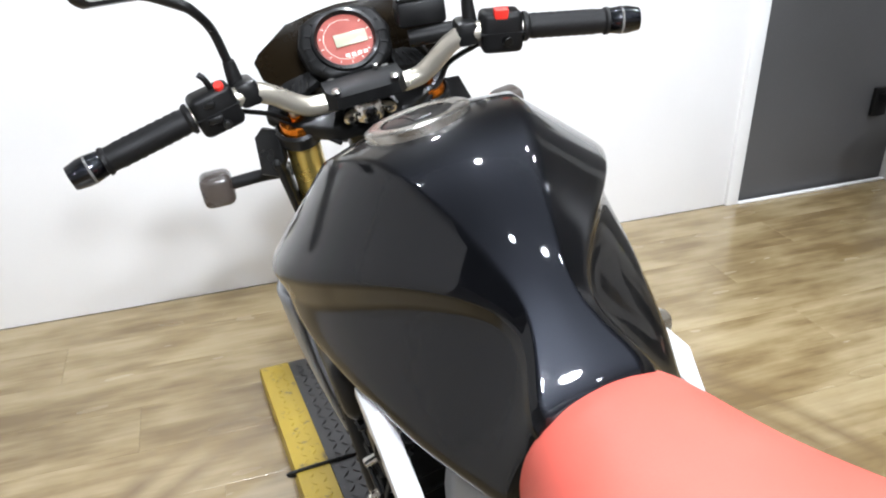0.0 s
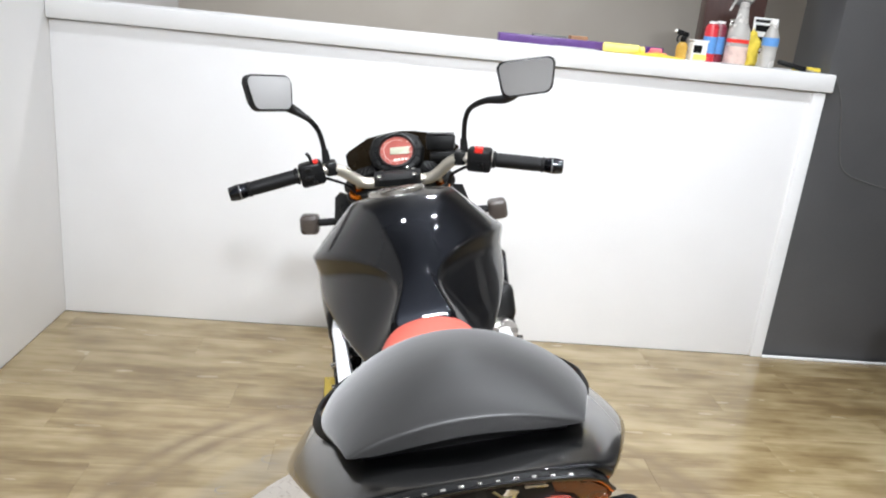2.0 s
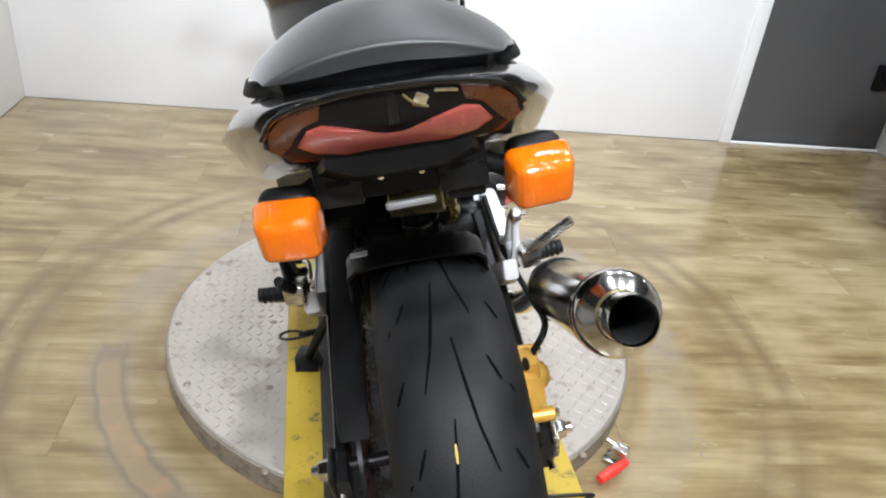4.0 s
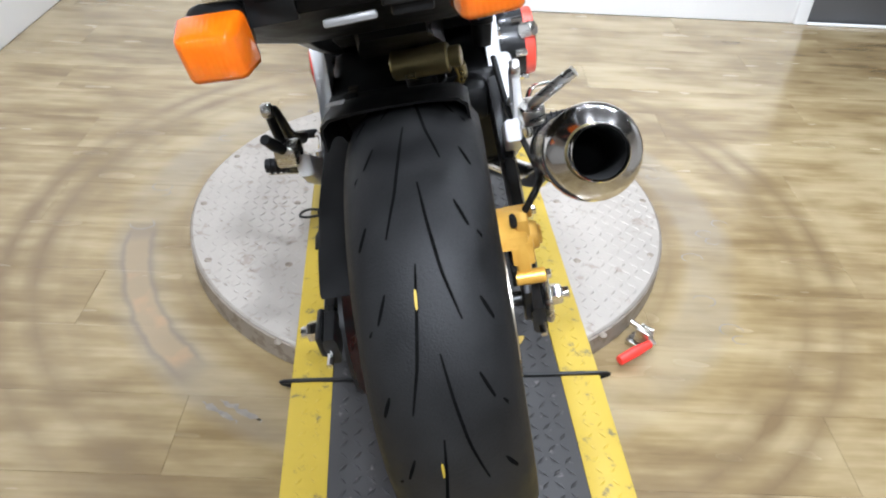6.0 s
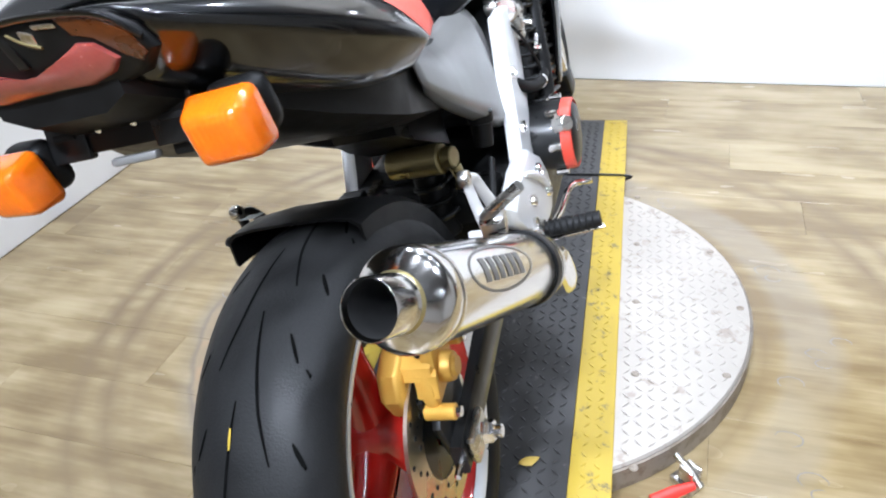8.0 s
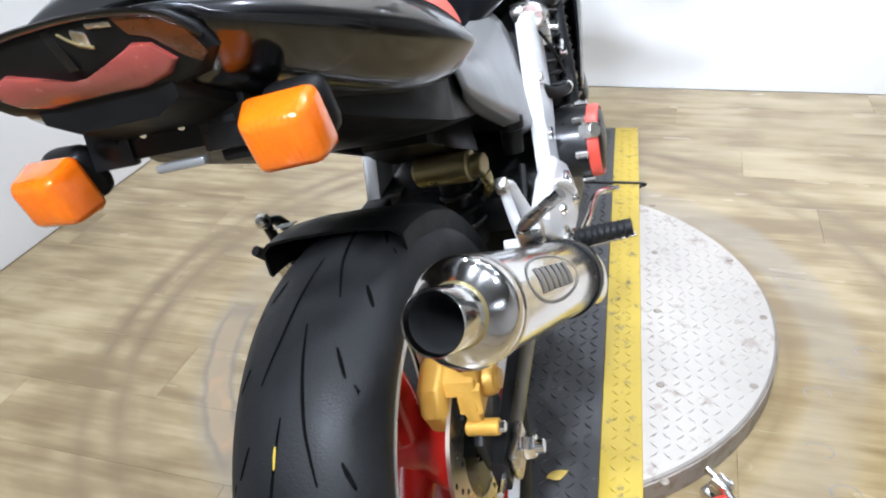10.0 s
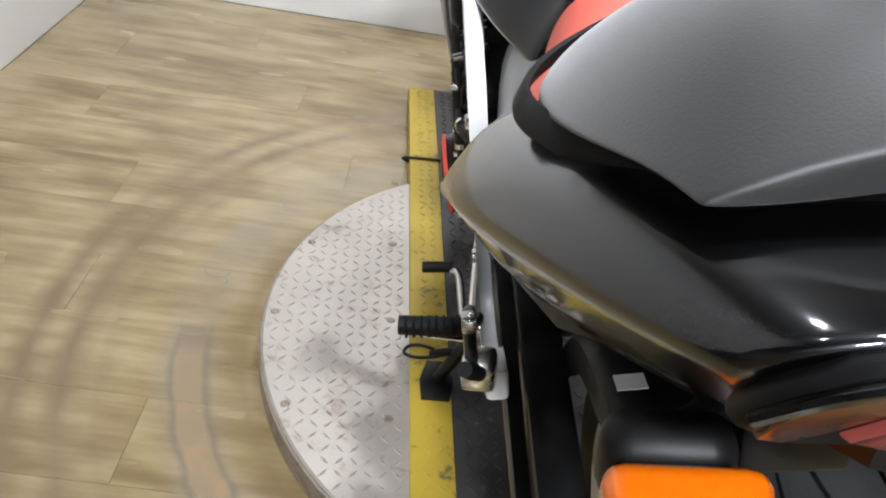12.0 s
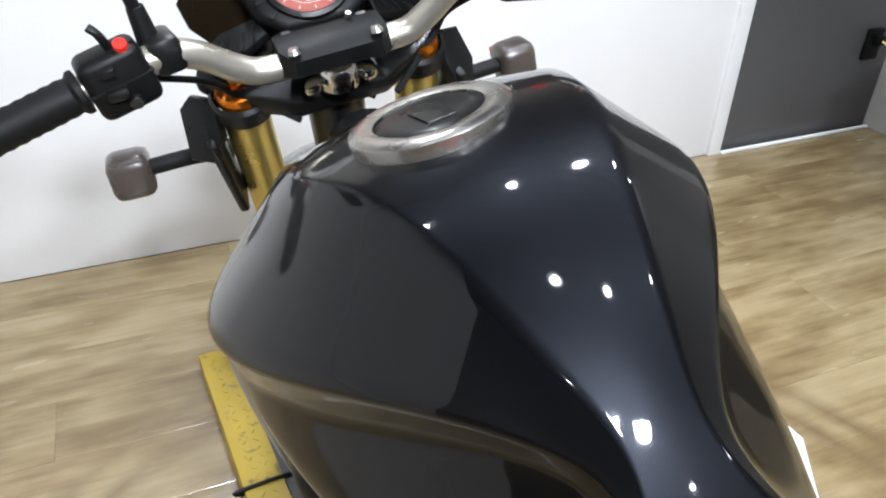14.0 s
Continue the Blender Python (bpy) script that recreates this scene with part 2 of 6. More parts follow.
TAIL_BLACK.node_tree.nodes["Principled BSDF"].inputs["Coat IOR"].default_value = 1.55
TAIL_BLACK.node_tree.nodes["Principled BSDF"].inputs["Coat Roughness"].default_value = 0.07
PLASTIC = mat("black_plastic", (0.003, 0.003, 0.003), (0.006, 0.006, 0.006), 0.45, 0, 30, 900, 0.15, 0.0006, spec=0.2)
SATIN = mat("satin_black_metal", (0.004, 0.004, 0.004), (0.008, 0.008, 0.008), 0.33, 0.0, 20, 600, 0.08, 0.0006, 0.1, spec=0.3)
ENGINE = mat("black_engine_paint", (0.004, 0.004, 0.004), (0.010, 0.010, 0.010), 0.4, 0.1, 25, 500, 0.2, 0.001, spec=0.3)
RUBBER = mat("grip_rubber", (0.004, 0.004, 0.004), (0.008, 0.008, 0.008), 0.55, 0, 30, 700, 0.3, 0.0008, spec=0.25)
TYRE = mat("tyre_rubber", (0.007, 0.007, 0.0072), (0.015, 0.015, 0.015), 0.52, 0, 14, 420, 0.45, 0.0010, vary=0.12, spec=0.20)
# near-black colour standing for the shade inside the tread grooves
GROOVE_SHADE = mat("tread_groove_shade", (0.003, 0.003, 0.003), (0.005, 0.005, 0.005), 0.95, 0, 30, 300, 0, spec=0.0)
RED_SEAT = mat("coral_red_vinyl", (0.70, 0.118, 0.082), (0.76, 0.140, 0.100), 0.5, 0, 10, 900, 0.25, 0.0006)
GREY_SEAT = mat("charcoal_vinyl", (0.008, 0.0076, 0.0071), (0.012, 0.0114, 0.0106), 0.46, 0, 10, 700, 0.2, 0.0006, vary=0.05, spec=0.5)
GREY_SEAT.node_tree.nodes["Principled BSDF"].inputs["Sheen Weight"].default_value = 0.32
GREY_SEAT.node_tree.nodes["Principled BSDF"].inputs["Sheen Roughness"].default_value = 0.45
# black of the grab strap, also used for the shade under the pillion
STRAP_AND_SHADE = mat("black_strap_and_seat_shade", (0.004, 0.004, 0.004), rough=0.6, spec=0.2)
ALU = mat("silver_painted_frame", (0.65, 0.65, 0.65), (0.72, 0.72, 0.72), 0.36, 0.2, 14, 500, 0.05)
GREY_COVER = mat("grey_side_cover_plastic", (0.125, 0.123, 0.118), (0.155, 0.152, 0.146), 0.38, 0.0, 10, 500, 0.06)
BRUSHED = mat("brushed_aluminium", (0.55, 0.53, 0.49), (0.66, 0.64, 0.60), 0.28, 1.0, 20, 300, 0.05, stretch=(1, 1, 4))
CHROME = mat("polished_steel", (0.74, 0.72, 0.69), (0.80, 0.78, 0.75), 0.11, 1.0, 12, 200, 0.0, vary=0.04)
STAINLESS = mat("brushed_stainless", (0.80, 0.79, 0.77), (0.86, 0.85, 0.83), 0.13, 1.0, 12, 250, 0.02, stretch=(1, 0.2, 1), vary=0.05)
# soot in the silencer bore; elsewhere the painted shade of holes, slots and seams
SOOT_AND_HOLE_SHADE = mat("soot_and_hole_shade", (0.002, 0.002, 0.002), (0.004, 0.004, 0.004), 0.95, bump=0)
GOLD = mat("gold_anodised_fork", (0.62, 0.47, 0.13), (0.70, 0.54, 0.17), 0.3, 0.85, 16, 300, 0.03)
CALIPER = mat("gold_painted_caliper", (0.60, 0.33, 0.055), (0.68, 0.39, 0.075), 0.38, 0.35, 30, 500, 0.06)
ORANGE_ANO = mat("orange_anodised_cap", (0.85, 0.22, 0.02), (0.9, 0.28, 0.03), 0.2, 0.9, 20, 300, 0)
RED_WHEEL = mat("red_wheel_lacquer", (0.42, 0.012, 0.008), (0.50, 0.02, 0.012), 0.2, 0, 14, 600, 0.02, coat=0.8)
RED_RING = mat("red_cover_ring", (0.55, 0.05, 0.03), rough=0.4)
DISC_STEEL = mat("brake_disc_steel", (0.52, 0.47, 0.38), (0.60, 0.55, 0.45), 0.3, 1.0, 14, 350, 0.05)
AMBER = lens_material("amber_lens", (0.66, 0.132, 0.003))
nt = AMBER.node_tree
coords, wave, relief = nt.nodes.new("ShaderNodeTexCoord"), nt.nodes.new("ShaderNodeTexWave"), nt.nodes.new("ShaderNodeBump")
wave.bands_direction, wave.inputs["Scale"].default_value, wave.inputs["Distortion"].default_value = "X", 62.0, 0.4
relief.inputs["Strength"].default_value, relief.inputs["Distance"].default_value = 0.16, 0.0010
nt.links.new(coords.outputs["Object"], wave.inputs["Vector"])
nt.links.new(wave.outputs["Fac"], relief.inputs["Height"])
nt.links.new(relief.outputs[0], nt.nodes["Principled BSDF"].inputs["Normal"])
AMBER_DARK = mat("dark_amber_lens", (0.050, 0.011, 0.0015), (0.095, 0.022, 0.002), 0.3, 0, 40, 200, 0.1, coat=0.3)
RED_LENS = lens_material("red_tail_lens", (0.25, 0.052, 0.042), 0.25)
SMOKE = mat("smoked_lens", (0.05, 0.04, 0.036), (0.075, 0.06, 0.05), 0.3, 0, 20, 400, 0.05, coat=0.3)
SCREEN = mat("smoked_flyscreen", (0.006, 0.004, 0.002), (0.009, 0.006, 0.003), 0.16, 0, 10, 200, 0.0, spec=0.16)
# a dark dial's red reflection, put into its base colour
DIAL_REFLECTION = mat("dial_face_red_reflection", (0.27, 0.050, 0.036), (0.32, 0.066, 0.046), 0.45, 0, 60, 600, 0)
DIAL_PALE = mat("pale_dial_marks", (0.72, 0.62, 0.54), rough=0.5, bump=0)
LCD = mat("grey_green_lcd", (0.36, 0.36, 0.27), (0.40, 0.40, 0.30), 0.25, 0, 40, 300, 0)
RED_SWITCH = mat("red_switch_plastic", (0.75, 0.03, 0.02), rough=0.4)
MARK = mat("grey_logo_etching", (0.14, 0.135, 0.13), rough=0.4, metal=0.4, bump=0)
WHITE_PAINT = mat("white_marking", (0.7, 0.7, 0.68), rough=0.5)
BAR_ALU = mat("satin_handlebar_alloy", (0.50, 0.46, 0.38), (0.57, 0.53, 0.45), 0.32, 0.75, 14, 500, 0.04)
PALE_LENS = lens_material("pale_pink_lens", (0.30, 0.15, 0.11))
LIGHT_GREY = mat("light_grey_wall_paint", (0.46, 0.455, 0.445), (0.52, 0.51, 0.50), 0.5, 0, 2.5, 200, 0.1, 0.0008)
SHROUD = mat("satin_silver_plastic", (0.28, 0.28, 0.28), (0.34, 0.34, 0.335), 0.38, 0.0, 12, 400, 0.05)
BRASSY = mat("olive_gold_shock", (0.34, 0.28, 0.13), (0.42, 0.35, 0.17), 0.32, 0.8, 20, 300, 0.03)


def mirror_material():
    m, nt, bsdf = tree("mirror_glass")
    bsdf.inputs["Base Color"].default_value = (0.72, 0.72, 0.72, 1)
    bsdf.inputs["Metallic"].default_value, bsdf.inputs["Roughness"].default_value = 1.0, 0.03
    return m


def clear_glass():
    m, nt, bsdf = tree("clear_lens")
    bsdf.inputs["Base Color"].default_value = (0.95, 0.95, 0.95, 1)
    bsdf.inputs["Roughness"].default_value, bsdf.inputs["Transmission Weight"].default_value = 0.05, 1.0
    return m


MIRROR = mirror_material()
CLEAR = clear_glass()


# ---- mesh tools ----
def part(name, bm, material, parent=None, label="", angle=38, xf=None, sub=0, category="", kind=""):
    """Links a bmesh as one mesh object, under a thing or a part."""
    if xf is not None:
        bmesh.ops.transform(bm, matrix=xf, verts=bm.verts)
    bmesh.ops.recalc_face_normals(bm, faces=bm.faces)
    mesh = bpy.data.meshes.new(name)
    bm.to_mesh(mesh)
    bm.free()
    mesh.materials.append(material)
    mesh.polygons.foreach_set("use_smooth", [True] * len(mesh.polygons))
    if angle and not sub:
        mesh.set_sharp_from_angle(angle=radians(angle))
    ob = new(name, mesh)
    ob.parent = parent
    if sub:
        md = ob.modifiers.new("smooth", "SUBSURF")
        md.levels = md.render_levels = sub
    return tagged(ob, label, category, "", kind)


def thing(name, label, category, m=None, group=""):
    ob = new(name)
    ob.empty_display_size = 0.1
    if m is not None:
        ob.matrix_basis = m
    return tagged(ob, label, category, group)


def turn_to(axis):
    """The turn that takes z to the axis."""
    return Vector((0, 0, 1)).rotation_difference(Vector(axis).normalized()).to_matrix().to_4x4()


def box(size, at=(0, 0, 0), turn=(0, 0, 0), bevel=0.0, bm=None, seg=2):
    out = bm or bmesh.new()
    made = bmesh.ops.create_cube(out, size=1.0)["verts"]
    bmesh.ops.scale(out, vec=size, verts=made)
    if bevel:
        edges = list({e for v in made for e in v.link_edges})
        r = bmesh.ops.bevel(out, geom=edges, offset=bevel, segments=seg, affect="EDGES", profile=0.5)
        made = list({v for f in r["faces"] for v in f.verts} | {v for v in made if v.is_valid})
    bmesh.ops.transform(out, matrix=pose(*at, *turn), verts=made)
    return out


def loft(sections, bm=None, closed=True, cap=True):
    """Skins rings of points that have the same count."""
    out = bm or bmesh.new()
    rows = [[out.verts.new(p) for p in s] for s in sections]
    n = len(rows[0])
    for a, b in zip(rows, rows[1:]):
        for i in range(n if closed else n - 1):
            j = (i + 1) % n
            out.faces.new((a[i], a[j], b[j], b[i]))
    if cap and closed:
        out.faces.new(rows[0][::-1])
        out.faces.new(rows[-1])
    return out


def lathe(profile, at=(0, 0, 0), axis=(0, 0, 1), seg=32, bm=None, cap=False, start=0.0, sweep=360.0):
    """Turns (radius, height) pairs round an axis."""
    m = Matrix.Translation(at) @ turn_to(axis)
    out = bm or bmesh.new()
    full = sweep >= 359.9
    cnt = seg if full else seg + 1
    rows = []
    for i in range(cnt):
        a = radians(start + sweep * i / seg)
        rows.append([out.verts.new(m @ Vector((r * math.cos(a), r * math.sin(a), h))) for r, h in profile])
    for i in range(seg):
        a, b = rows[i], rows[(i + 1) % cnt]
        for j in range(len(profile) - 1):
            out.faces.new((a[j], b[j], b[j + 1], a[j + 1]))
    if cap and full:
        for j in (0, -1):
            if profile[j][0] > 1e-5:
                out.faces.new([row[j] for row in rows])
    bmesh.ops.remove_doubles(out, verts=[v for row in rows for v in row], dist=1e-6)
    return out


def rod(p0, p1, r, r1=None, seg=16, bm=None, bevel=0.0):
    p0, p1 = Vector(p0), Vector(p1)
    r1 = r if r1 is None else r1
    length = (p1 - p0).length
    c = min(bevel or 0.12 * min(r, r1), 0.4 * length)
    return lathe([(0, 0), (r - c, 0), (r, c), (r1, length - c), (r1 - c, length), (0, length)], p0, p1 - p0, seg, bm)


def smooth_path(points, steps=6):
    pts = [Vector(p) for p in points]
    ext = [2 * pts[0] - pts[1]] + pts + [2 * pts[-1] - pts[-2]]
    out = []
    for i in range(1, len(ext) - 2):
        a, b, c, d = ext[i - 1:i + 3]
        for s in range(steps):
            t = s / steps
            out.append(0.5 * ((2 * b) + (c - a) * t + (2 * a - 5 * b + 4 * c - d) * t * t + (3 * b - a - 3 * c + d) * t ** 3))
    return out + [pts[-1]]


def tube(points, r, seg=12, steps=6, bm=None, flat=1.0):
    """A round bar along a smooth path; r may be a list, one radius for each point."""
    radii = r if isinstance(r, (list, tuple)) else [r] * len(points)
    path = smooth_path(points, steps)
    dense = np.interp(np.linspace(0, len(points) - 1, len(path)), range(len(points)), radii)
    out, rows, side = bm or bmesh.new(), [], None
    for i, p in enumerate(path):
        t = (path[min(i + 1, len(path) - 1)] - path[max(i - 1, 0)]).normalized()
        if side is None:
            side = t.orthogonal().normalized()
        side = (side - t * side.dot(t)).normalized()
        up = t.cross(side)
        rows.append([p + float(dense[i]) * (math.cos(a) * side + flat * math.sin(a) * up) for a in np.linspace(0, 2 * math.pi, seg, endpoint=False)])
    return loft(rows, out)


def plate(outline, thick, m=None, bevel=0.0, bm=None, seg=2):
    """A flat piece: an outline in x and y, given a thickness along z, then placed by m."""
    out = bm or bmesh.new()
    top = [out.verts.new((x, y, thick / 2)) for x, y in outline]
    low = [out.verts.new((x, y, -thick / 2)) for x, y in outline]
    n = len(outline)
    faces = [out.faces.new(top), out.faces.new(low[::-1])]
    for i in range(n):
        j = (i + 1) % n
        faces.append(out.faces.new((top[i], low[i], low[j], top[j])))
    verts = top + low
    if bevel:
        r = bmesh.ops.bevel(out, geom=list(faces[0].edges) + list(faces[1].edges), offset=bevel, segments=seg, affect="EDGES", profile=0.5)
        verts = list({v for v in verts if v.is_valid} | {v for f in r["faces"] for v in f.verts})
    if m is not None:
        bmesh.ops.transform(out, matrix=m, verts=verts)
    return out


def plane_yz(x):
    """Takes an outline's x, y to the side view's y, z at that x."""
    return Matrix(((0, 0, 1, x), (1, 0, 0, 0), (0, 1, 0, 0), (0, 0, 0, 1)))


def plane_xz(y):
    """Takes an outline's x, y to the rear view's x, z at that y."""
    return Matrix(((1, 0, 0, 0), (0, 0, -1, y), (0, 1, 0, 0), (0, 0, 0, 1)))


def cage(rows, creases=(), bm=None, close_ends=True, closed=False):
    """A control mesh of rows of points; creases: columns whose edges along the rows' run stay sharp, with the amount."""
    out = bm or bmesh.new()
    layer = out.edges.layers.float.get("crease_edge") or out.edges.layers.float.new("crease_edge")
    vs = [[out.verts.new(p) for p in row] for row in rows]
    n = len(vs[0])
    for a, b in zip(vs, vs[1:]):
        for i in range(n if closed else n - 1):
            j = (i + 1) % n
            out.faces.new((a[i], a[j], b[j], b[i]))
    if close_ends and closed:
        out.faces.new(vs[0][::-1])
        out.faces.new(vs[-1])
    for col, amount in creases:
        for a, b in zip(vs, vs[1:]):
            e = out.edges.get((a[col], b[col]))
            if e:
                e[layer] = amount
    return out


def mirrored_rings(sections):
    """Half profiles from the top centre to the bottom centre, made whole."""
    rows = []
    for y, prof in sections:
        left = [(-x, y, z) for x, z in prof[1:-1]][::-1]
        rows.append([(x, y, z) for x, z in prof] + left)
    return rows


# ---- the room ----
X0, X1, Y0, Y1 = -1.0, 4.6, -4.6, 4.35
WALL_Y, WALL_END = 2.605, 2.06
WEST_END, XW = 0.45, -4.2


def wall(name, lo, hi, material, label, bevel=0.004):
    size = [b - a for a, b in zip(lo, hi)]
    mid = [(a + b) / 2 for a, b in zip(lo, hi)]
    return part(name, box(size, mid, bevel=bevel), material, None, label, kind="structure", category="wall")


wall("wall_west", (X0 - 0.12, WEST_END, 0), (X0, Y1, CEILING), WHITE_WALL, "smooth white painted wall beside the turntable")
wall("wall_north", (X0 - 0.12, Y1, 0), (X1, Y1 + 0.12, CEILING), BEIGE_WALL, "greige painted wall behind the white counter")
wall("wall_south", (XW - 0.12, Y0 - 0.12, 0), (X1 + 0.12, Y0, CEILING), WHITE_WALL, "white painted wall closing the showroom")
wall("wall_west_far", (XW - 0.12, Y0, 0), (XW, WEST_END, CEILING), WHITE_WALL, "white painted wall at the far side of the showroom")
wall("wall_west_return", (XW, WEST_END, 0), (X0 - 0.122, WEST_END + 0.12, CEILING), GREY_WALL, "grey painted wall beside the turntable bay")
wall("wall_east", (X1, Y0, 0), (X1 + 0.12, Y1 + 0.12, CEILING), WHITE_WALL, "white painted wall behind the parked motorcycle")
wall("wall_counter", (X0, WALL_Y, 0), (WALL_END - 0.055, WALL_Y + 0.1, 1.185), WHITE_WALL, "white painted half-height counter wall")
wall("wall_post", (WALL_END - 0.055, WALL_Y - 0.014, 0), (WALL_END, WALL_Y + 0.30, 1.185), WHITE_TRIM, "white corner board at the end of the counter")
wall("wall_panel", (WALL_END + 0.002, 2.612, 0), (2.79, 2.918, CEILING), GREY_WALL, "dark grey painted wall beside the white counter")
wall("wall_return", (2.79, 2.43, 0), (2.90, 3.02, CEILING), LIGHT_GREY, "short plain grey painted return wall")
part("ceiling", box((X1 - XW + 0.24, Y1 - Y0 + 0.24, 0.1), ((XW + X1) / 2, (Y0 + Y1) / 2, CEILING + 0.05)), CEIL, None, "dark painted ceiling with round downlights", kind="structure", category="ceiling")

part("counter_ledge", box((WALL_END + 0.02 - X0, 0.348, 0.072), ((WALL_END + 0.02 + X0) / 2, 2.579 + 0.174, 1.225), bevel=0.006), WHITE_TRIM, None, "long white painted counter ledge on the half wall", kind="structure", category="counter")
part("baseboard", box((0.73, 0.014, 0.012), (2.425, 2.592, 0.0062), bevel=0.004), WHITE_TRIM, None, "white floor strip across the counter gap", kind="structure", category="trim")

# floor: a sub-floor and single planks, laid along x in a running bond
floor = part("floor", box((X1 - XW + 0.2, Y1 - Y0 + 0.2, 0.1), ((XW + X1) / 2, (Y0 + Y1) / 2, -0.0535)), GAP, None, "pale oak vinyl plank floor with tyre marks", kind="structure", category="floor")


def floor_planks():
    wide, long, gap = 0.178, 1.21, 0.0004
    meshes = {}
    rng = random.Random(4)
    rows = int((2.605 + 1.6) / wide)
    for r in range(rows):
        yc = 2.603 - wide * (r + 0.5)
        shift = (r * 0.43 + rng.uniform(-0.1, 0.1)) % 1.0 * long
        x = X0 - shift
        while x < X1 - 0.02:
            a, b = max(x, X0), min(x + long, X1)
            if b - a > 0.03:
                key = round(b - a, 3)
                if key not in meshes:
                    bm = box((b - a - gap, wide - gap, 0.006), bevel=0.0005, seg=1)
                    me = bpy.data.meshes.new("plank")
                    bm.to_mesh(me)
                    bm.free()
                    me.materials.append(FLOOR)
                    meshes[key] = me
                ob = new("plank", meshes[key])
                ob.parent = floor
                ob.location = ((a + b) / 2, yc, -0.003 + rng.uniform(-0.0002, 0.0))
            x += long


# ---- turntable and ramp ----
def treads(inside, pitch, long, wide, high, top):
    """Raised lozenges of chequer plate in a chessboard of two slants."""
    verts, faces = [], []
    n = int(3.0 / pitch)
    for i in range(-n, n):
        for j in range(-n, n):
            x, y = i * pitch, j * pitch
            if not inside(x, y):
                continue
            a = radians(45 if (i + j) % 2 else -45)
            c, s = math.cos(a), math.sin(a)
            k = len(verts)
            for u, v, h in ((-long, 0, 0), (0, -wide, 0), (long, 0, 0), (0, wide, 0), (-long * 0.45, 0, high), (long * 0.45, 0, high)):
                verts.append((x + u * c - v * s, y + u * s + v * c, top + h))
            faces += [(k, k + 1, k + 5, k + 4), (k + 1, k + 2, k + 5), (k + 2, k + 3, k + 4, k + 5), (k + 3, k, k + 4)]
    bm = bmesh.new()
    vs = [bm.verts.new(v) for v in verts]
    for f in faces:
        bm.faces.new([vs[q] for q in f])
    return bm


RAMP_TURN = 4.7
DISC_R, DISC_TOP, RAMP_TOP, RAMP_HALF, STRIPE = 0.566, 0.060, 0.066, 0.286, 0.074
table = thing("turntable", "round steel chequer-plate turntable with bolted rim, lying on the floor", "turntable", pose(DISC[0], DISC[1], 0, 0, 0, RAMP_TURN))
part("disc", lathe([(0, DISC_TOP), (DISC_R - 0.004, DISC_TOP), (DISC_R, DISC_TOP - 0.004), (DISC_R, 0.012), (DISC_R - 0.01, 0.0), (0, 0.0)], seg=96), STEEL_PLATE, table)
part("rim_band", lathe([(DISC_R + 0.0005, DISC_TOP - 0.006), (DISC_R + 0.004, DISC_TOP - 0.008), (DISC_R + 0.004, 0.003), (DISC_R + 0.0005, 0.001)], seg=96), PLATE_EDGE, table, "scuffed brownish plate rim")
part("tread_pattern", treads(lambda x, y: x * x + y * y < (DISC_R - 0.012) ** 2 and abs(x) > RAMP_HALF + 0.012, 0.0235, 0.0112, 0.0030, 0.0015, DISC_TOP), STEEL_PLATE, table, "raised lozenge treads", kind="stuff")
bolt_mesh = lathe([(0, 0.0022), (0.006, 0.002), (0.0085, 0.0)], seg=10)
bolt = part("bolt", bolt_mesh, PLATE_EDGE, table)
bolt.location = (-0.322, 0, DISC_TOP)
spots = [(s * 0.322, y) for s in (-1, 1) for y in (-0.48, -0.24, 0.24, 0.48)] + [(0.322, 0)]
spots += [(s * 0.545 * math.cos(radians(a)), 0.545 * math.sin(radians(a))) for s in (-1, 1) for a in (-24, 0, 24)]
for bx, by in spots:
    b = new("bolt", bolt.data)
    b.parent, b.location = table, (bx, by, DISC_TOP)

ramp = thing("ramp", "flat black ramp plank with yellow safety edges across the turntable", "ramp", pose(DISC[0], DISC[1], 0, 0, 0, RAMP_TURN))


def ramp_section(y0, y1, z0, z1, round_end=0):
    """One length of the plank as a side profile, pushed across its width; the end may roll down to the floor."""
    prof = [(y0, z0), (y1, z1)]
    if round_end:
        e = y1 if round_end > 0 else y0
        z = z1 if round_end > 0 else z0
        arc = [(e + round_end * 0.03 * math.sin(radians(a)), z - 0.03 * (1 - math.cos(radians(a)))) for a in (20, 40, 60, 80)]
        prof = prof + arc if round_end > 0 else arc[::-1] + prof
    low = 0.004
    return [(y, max(z, low + 0.006)) for y, z in prof] + [(prof[-1][0], low), (prof[0][0], low)]


def ramp_piece(name, sect, xa, xb, material, label):
    mid = (xa + xb) / 2
    return part(name, plate(sect, xb - xa, plane_yz(mid), bevel=0.0015, seg=1), material, ramp, label, angle=30)


JOINT = 0.590
for y0, y1, za, zb, e in ((-JOINT + 0.003, JOINT - 0.003, RAMP_TOP, RAMP_TOP, 0), (JOINT + 0.003, 1.01, RAMP_TOP, 0.052, 1), (-1.01, -JOINT - 0.003, 0.052, RAMP_TOP, -1)):
    sect = ramp_section(y0, y1, za, zb, e)
    ramp_piece("deck", sect, -RAMP_HALF + STRIPE, RAMP_HALF - STRIPE, DARK_PLATE, "black chequer-plate deck")
    lift = [(y, z + (0.0012 if z > 0.01 else 0)) for y, z in sect]
    for s in (-1, 1):
        xa, xb = sorted((s * (RAMP_HALF - STRIPE), s * RAMP_HALF))
        ramp_piece("yellow_edge", lift, xa, xb, YELLOW, "worn yellow painted edge")
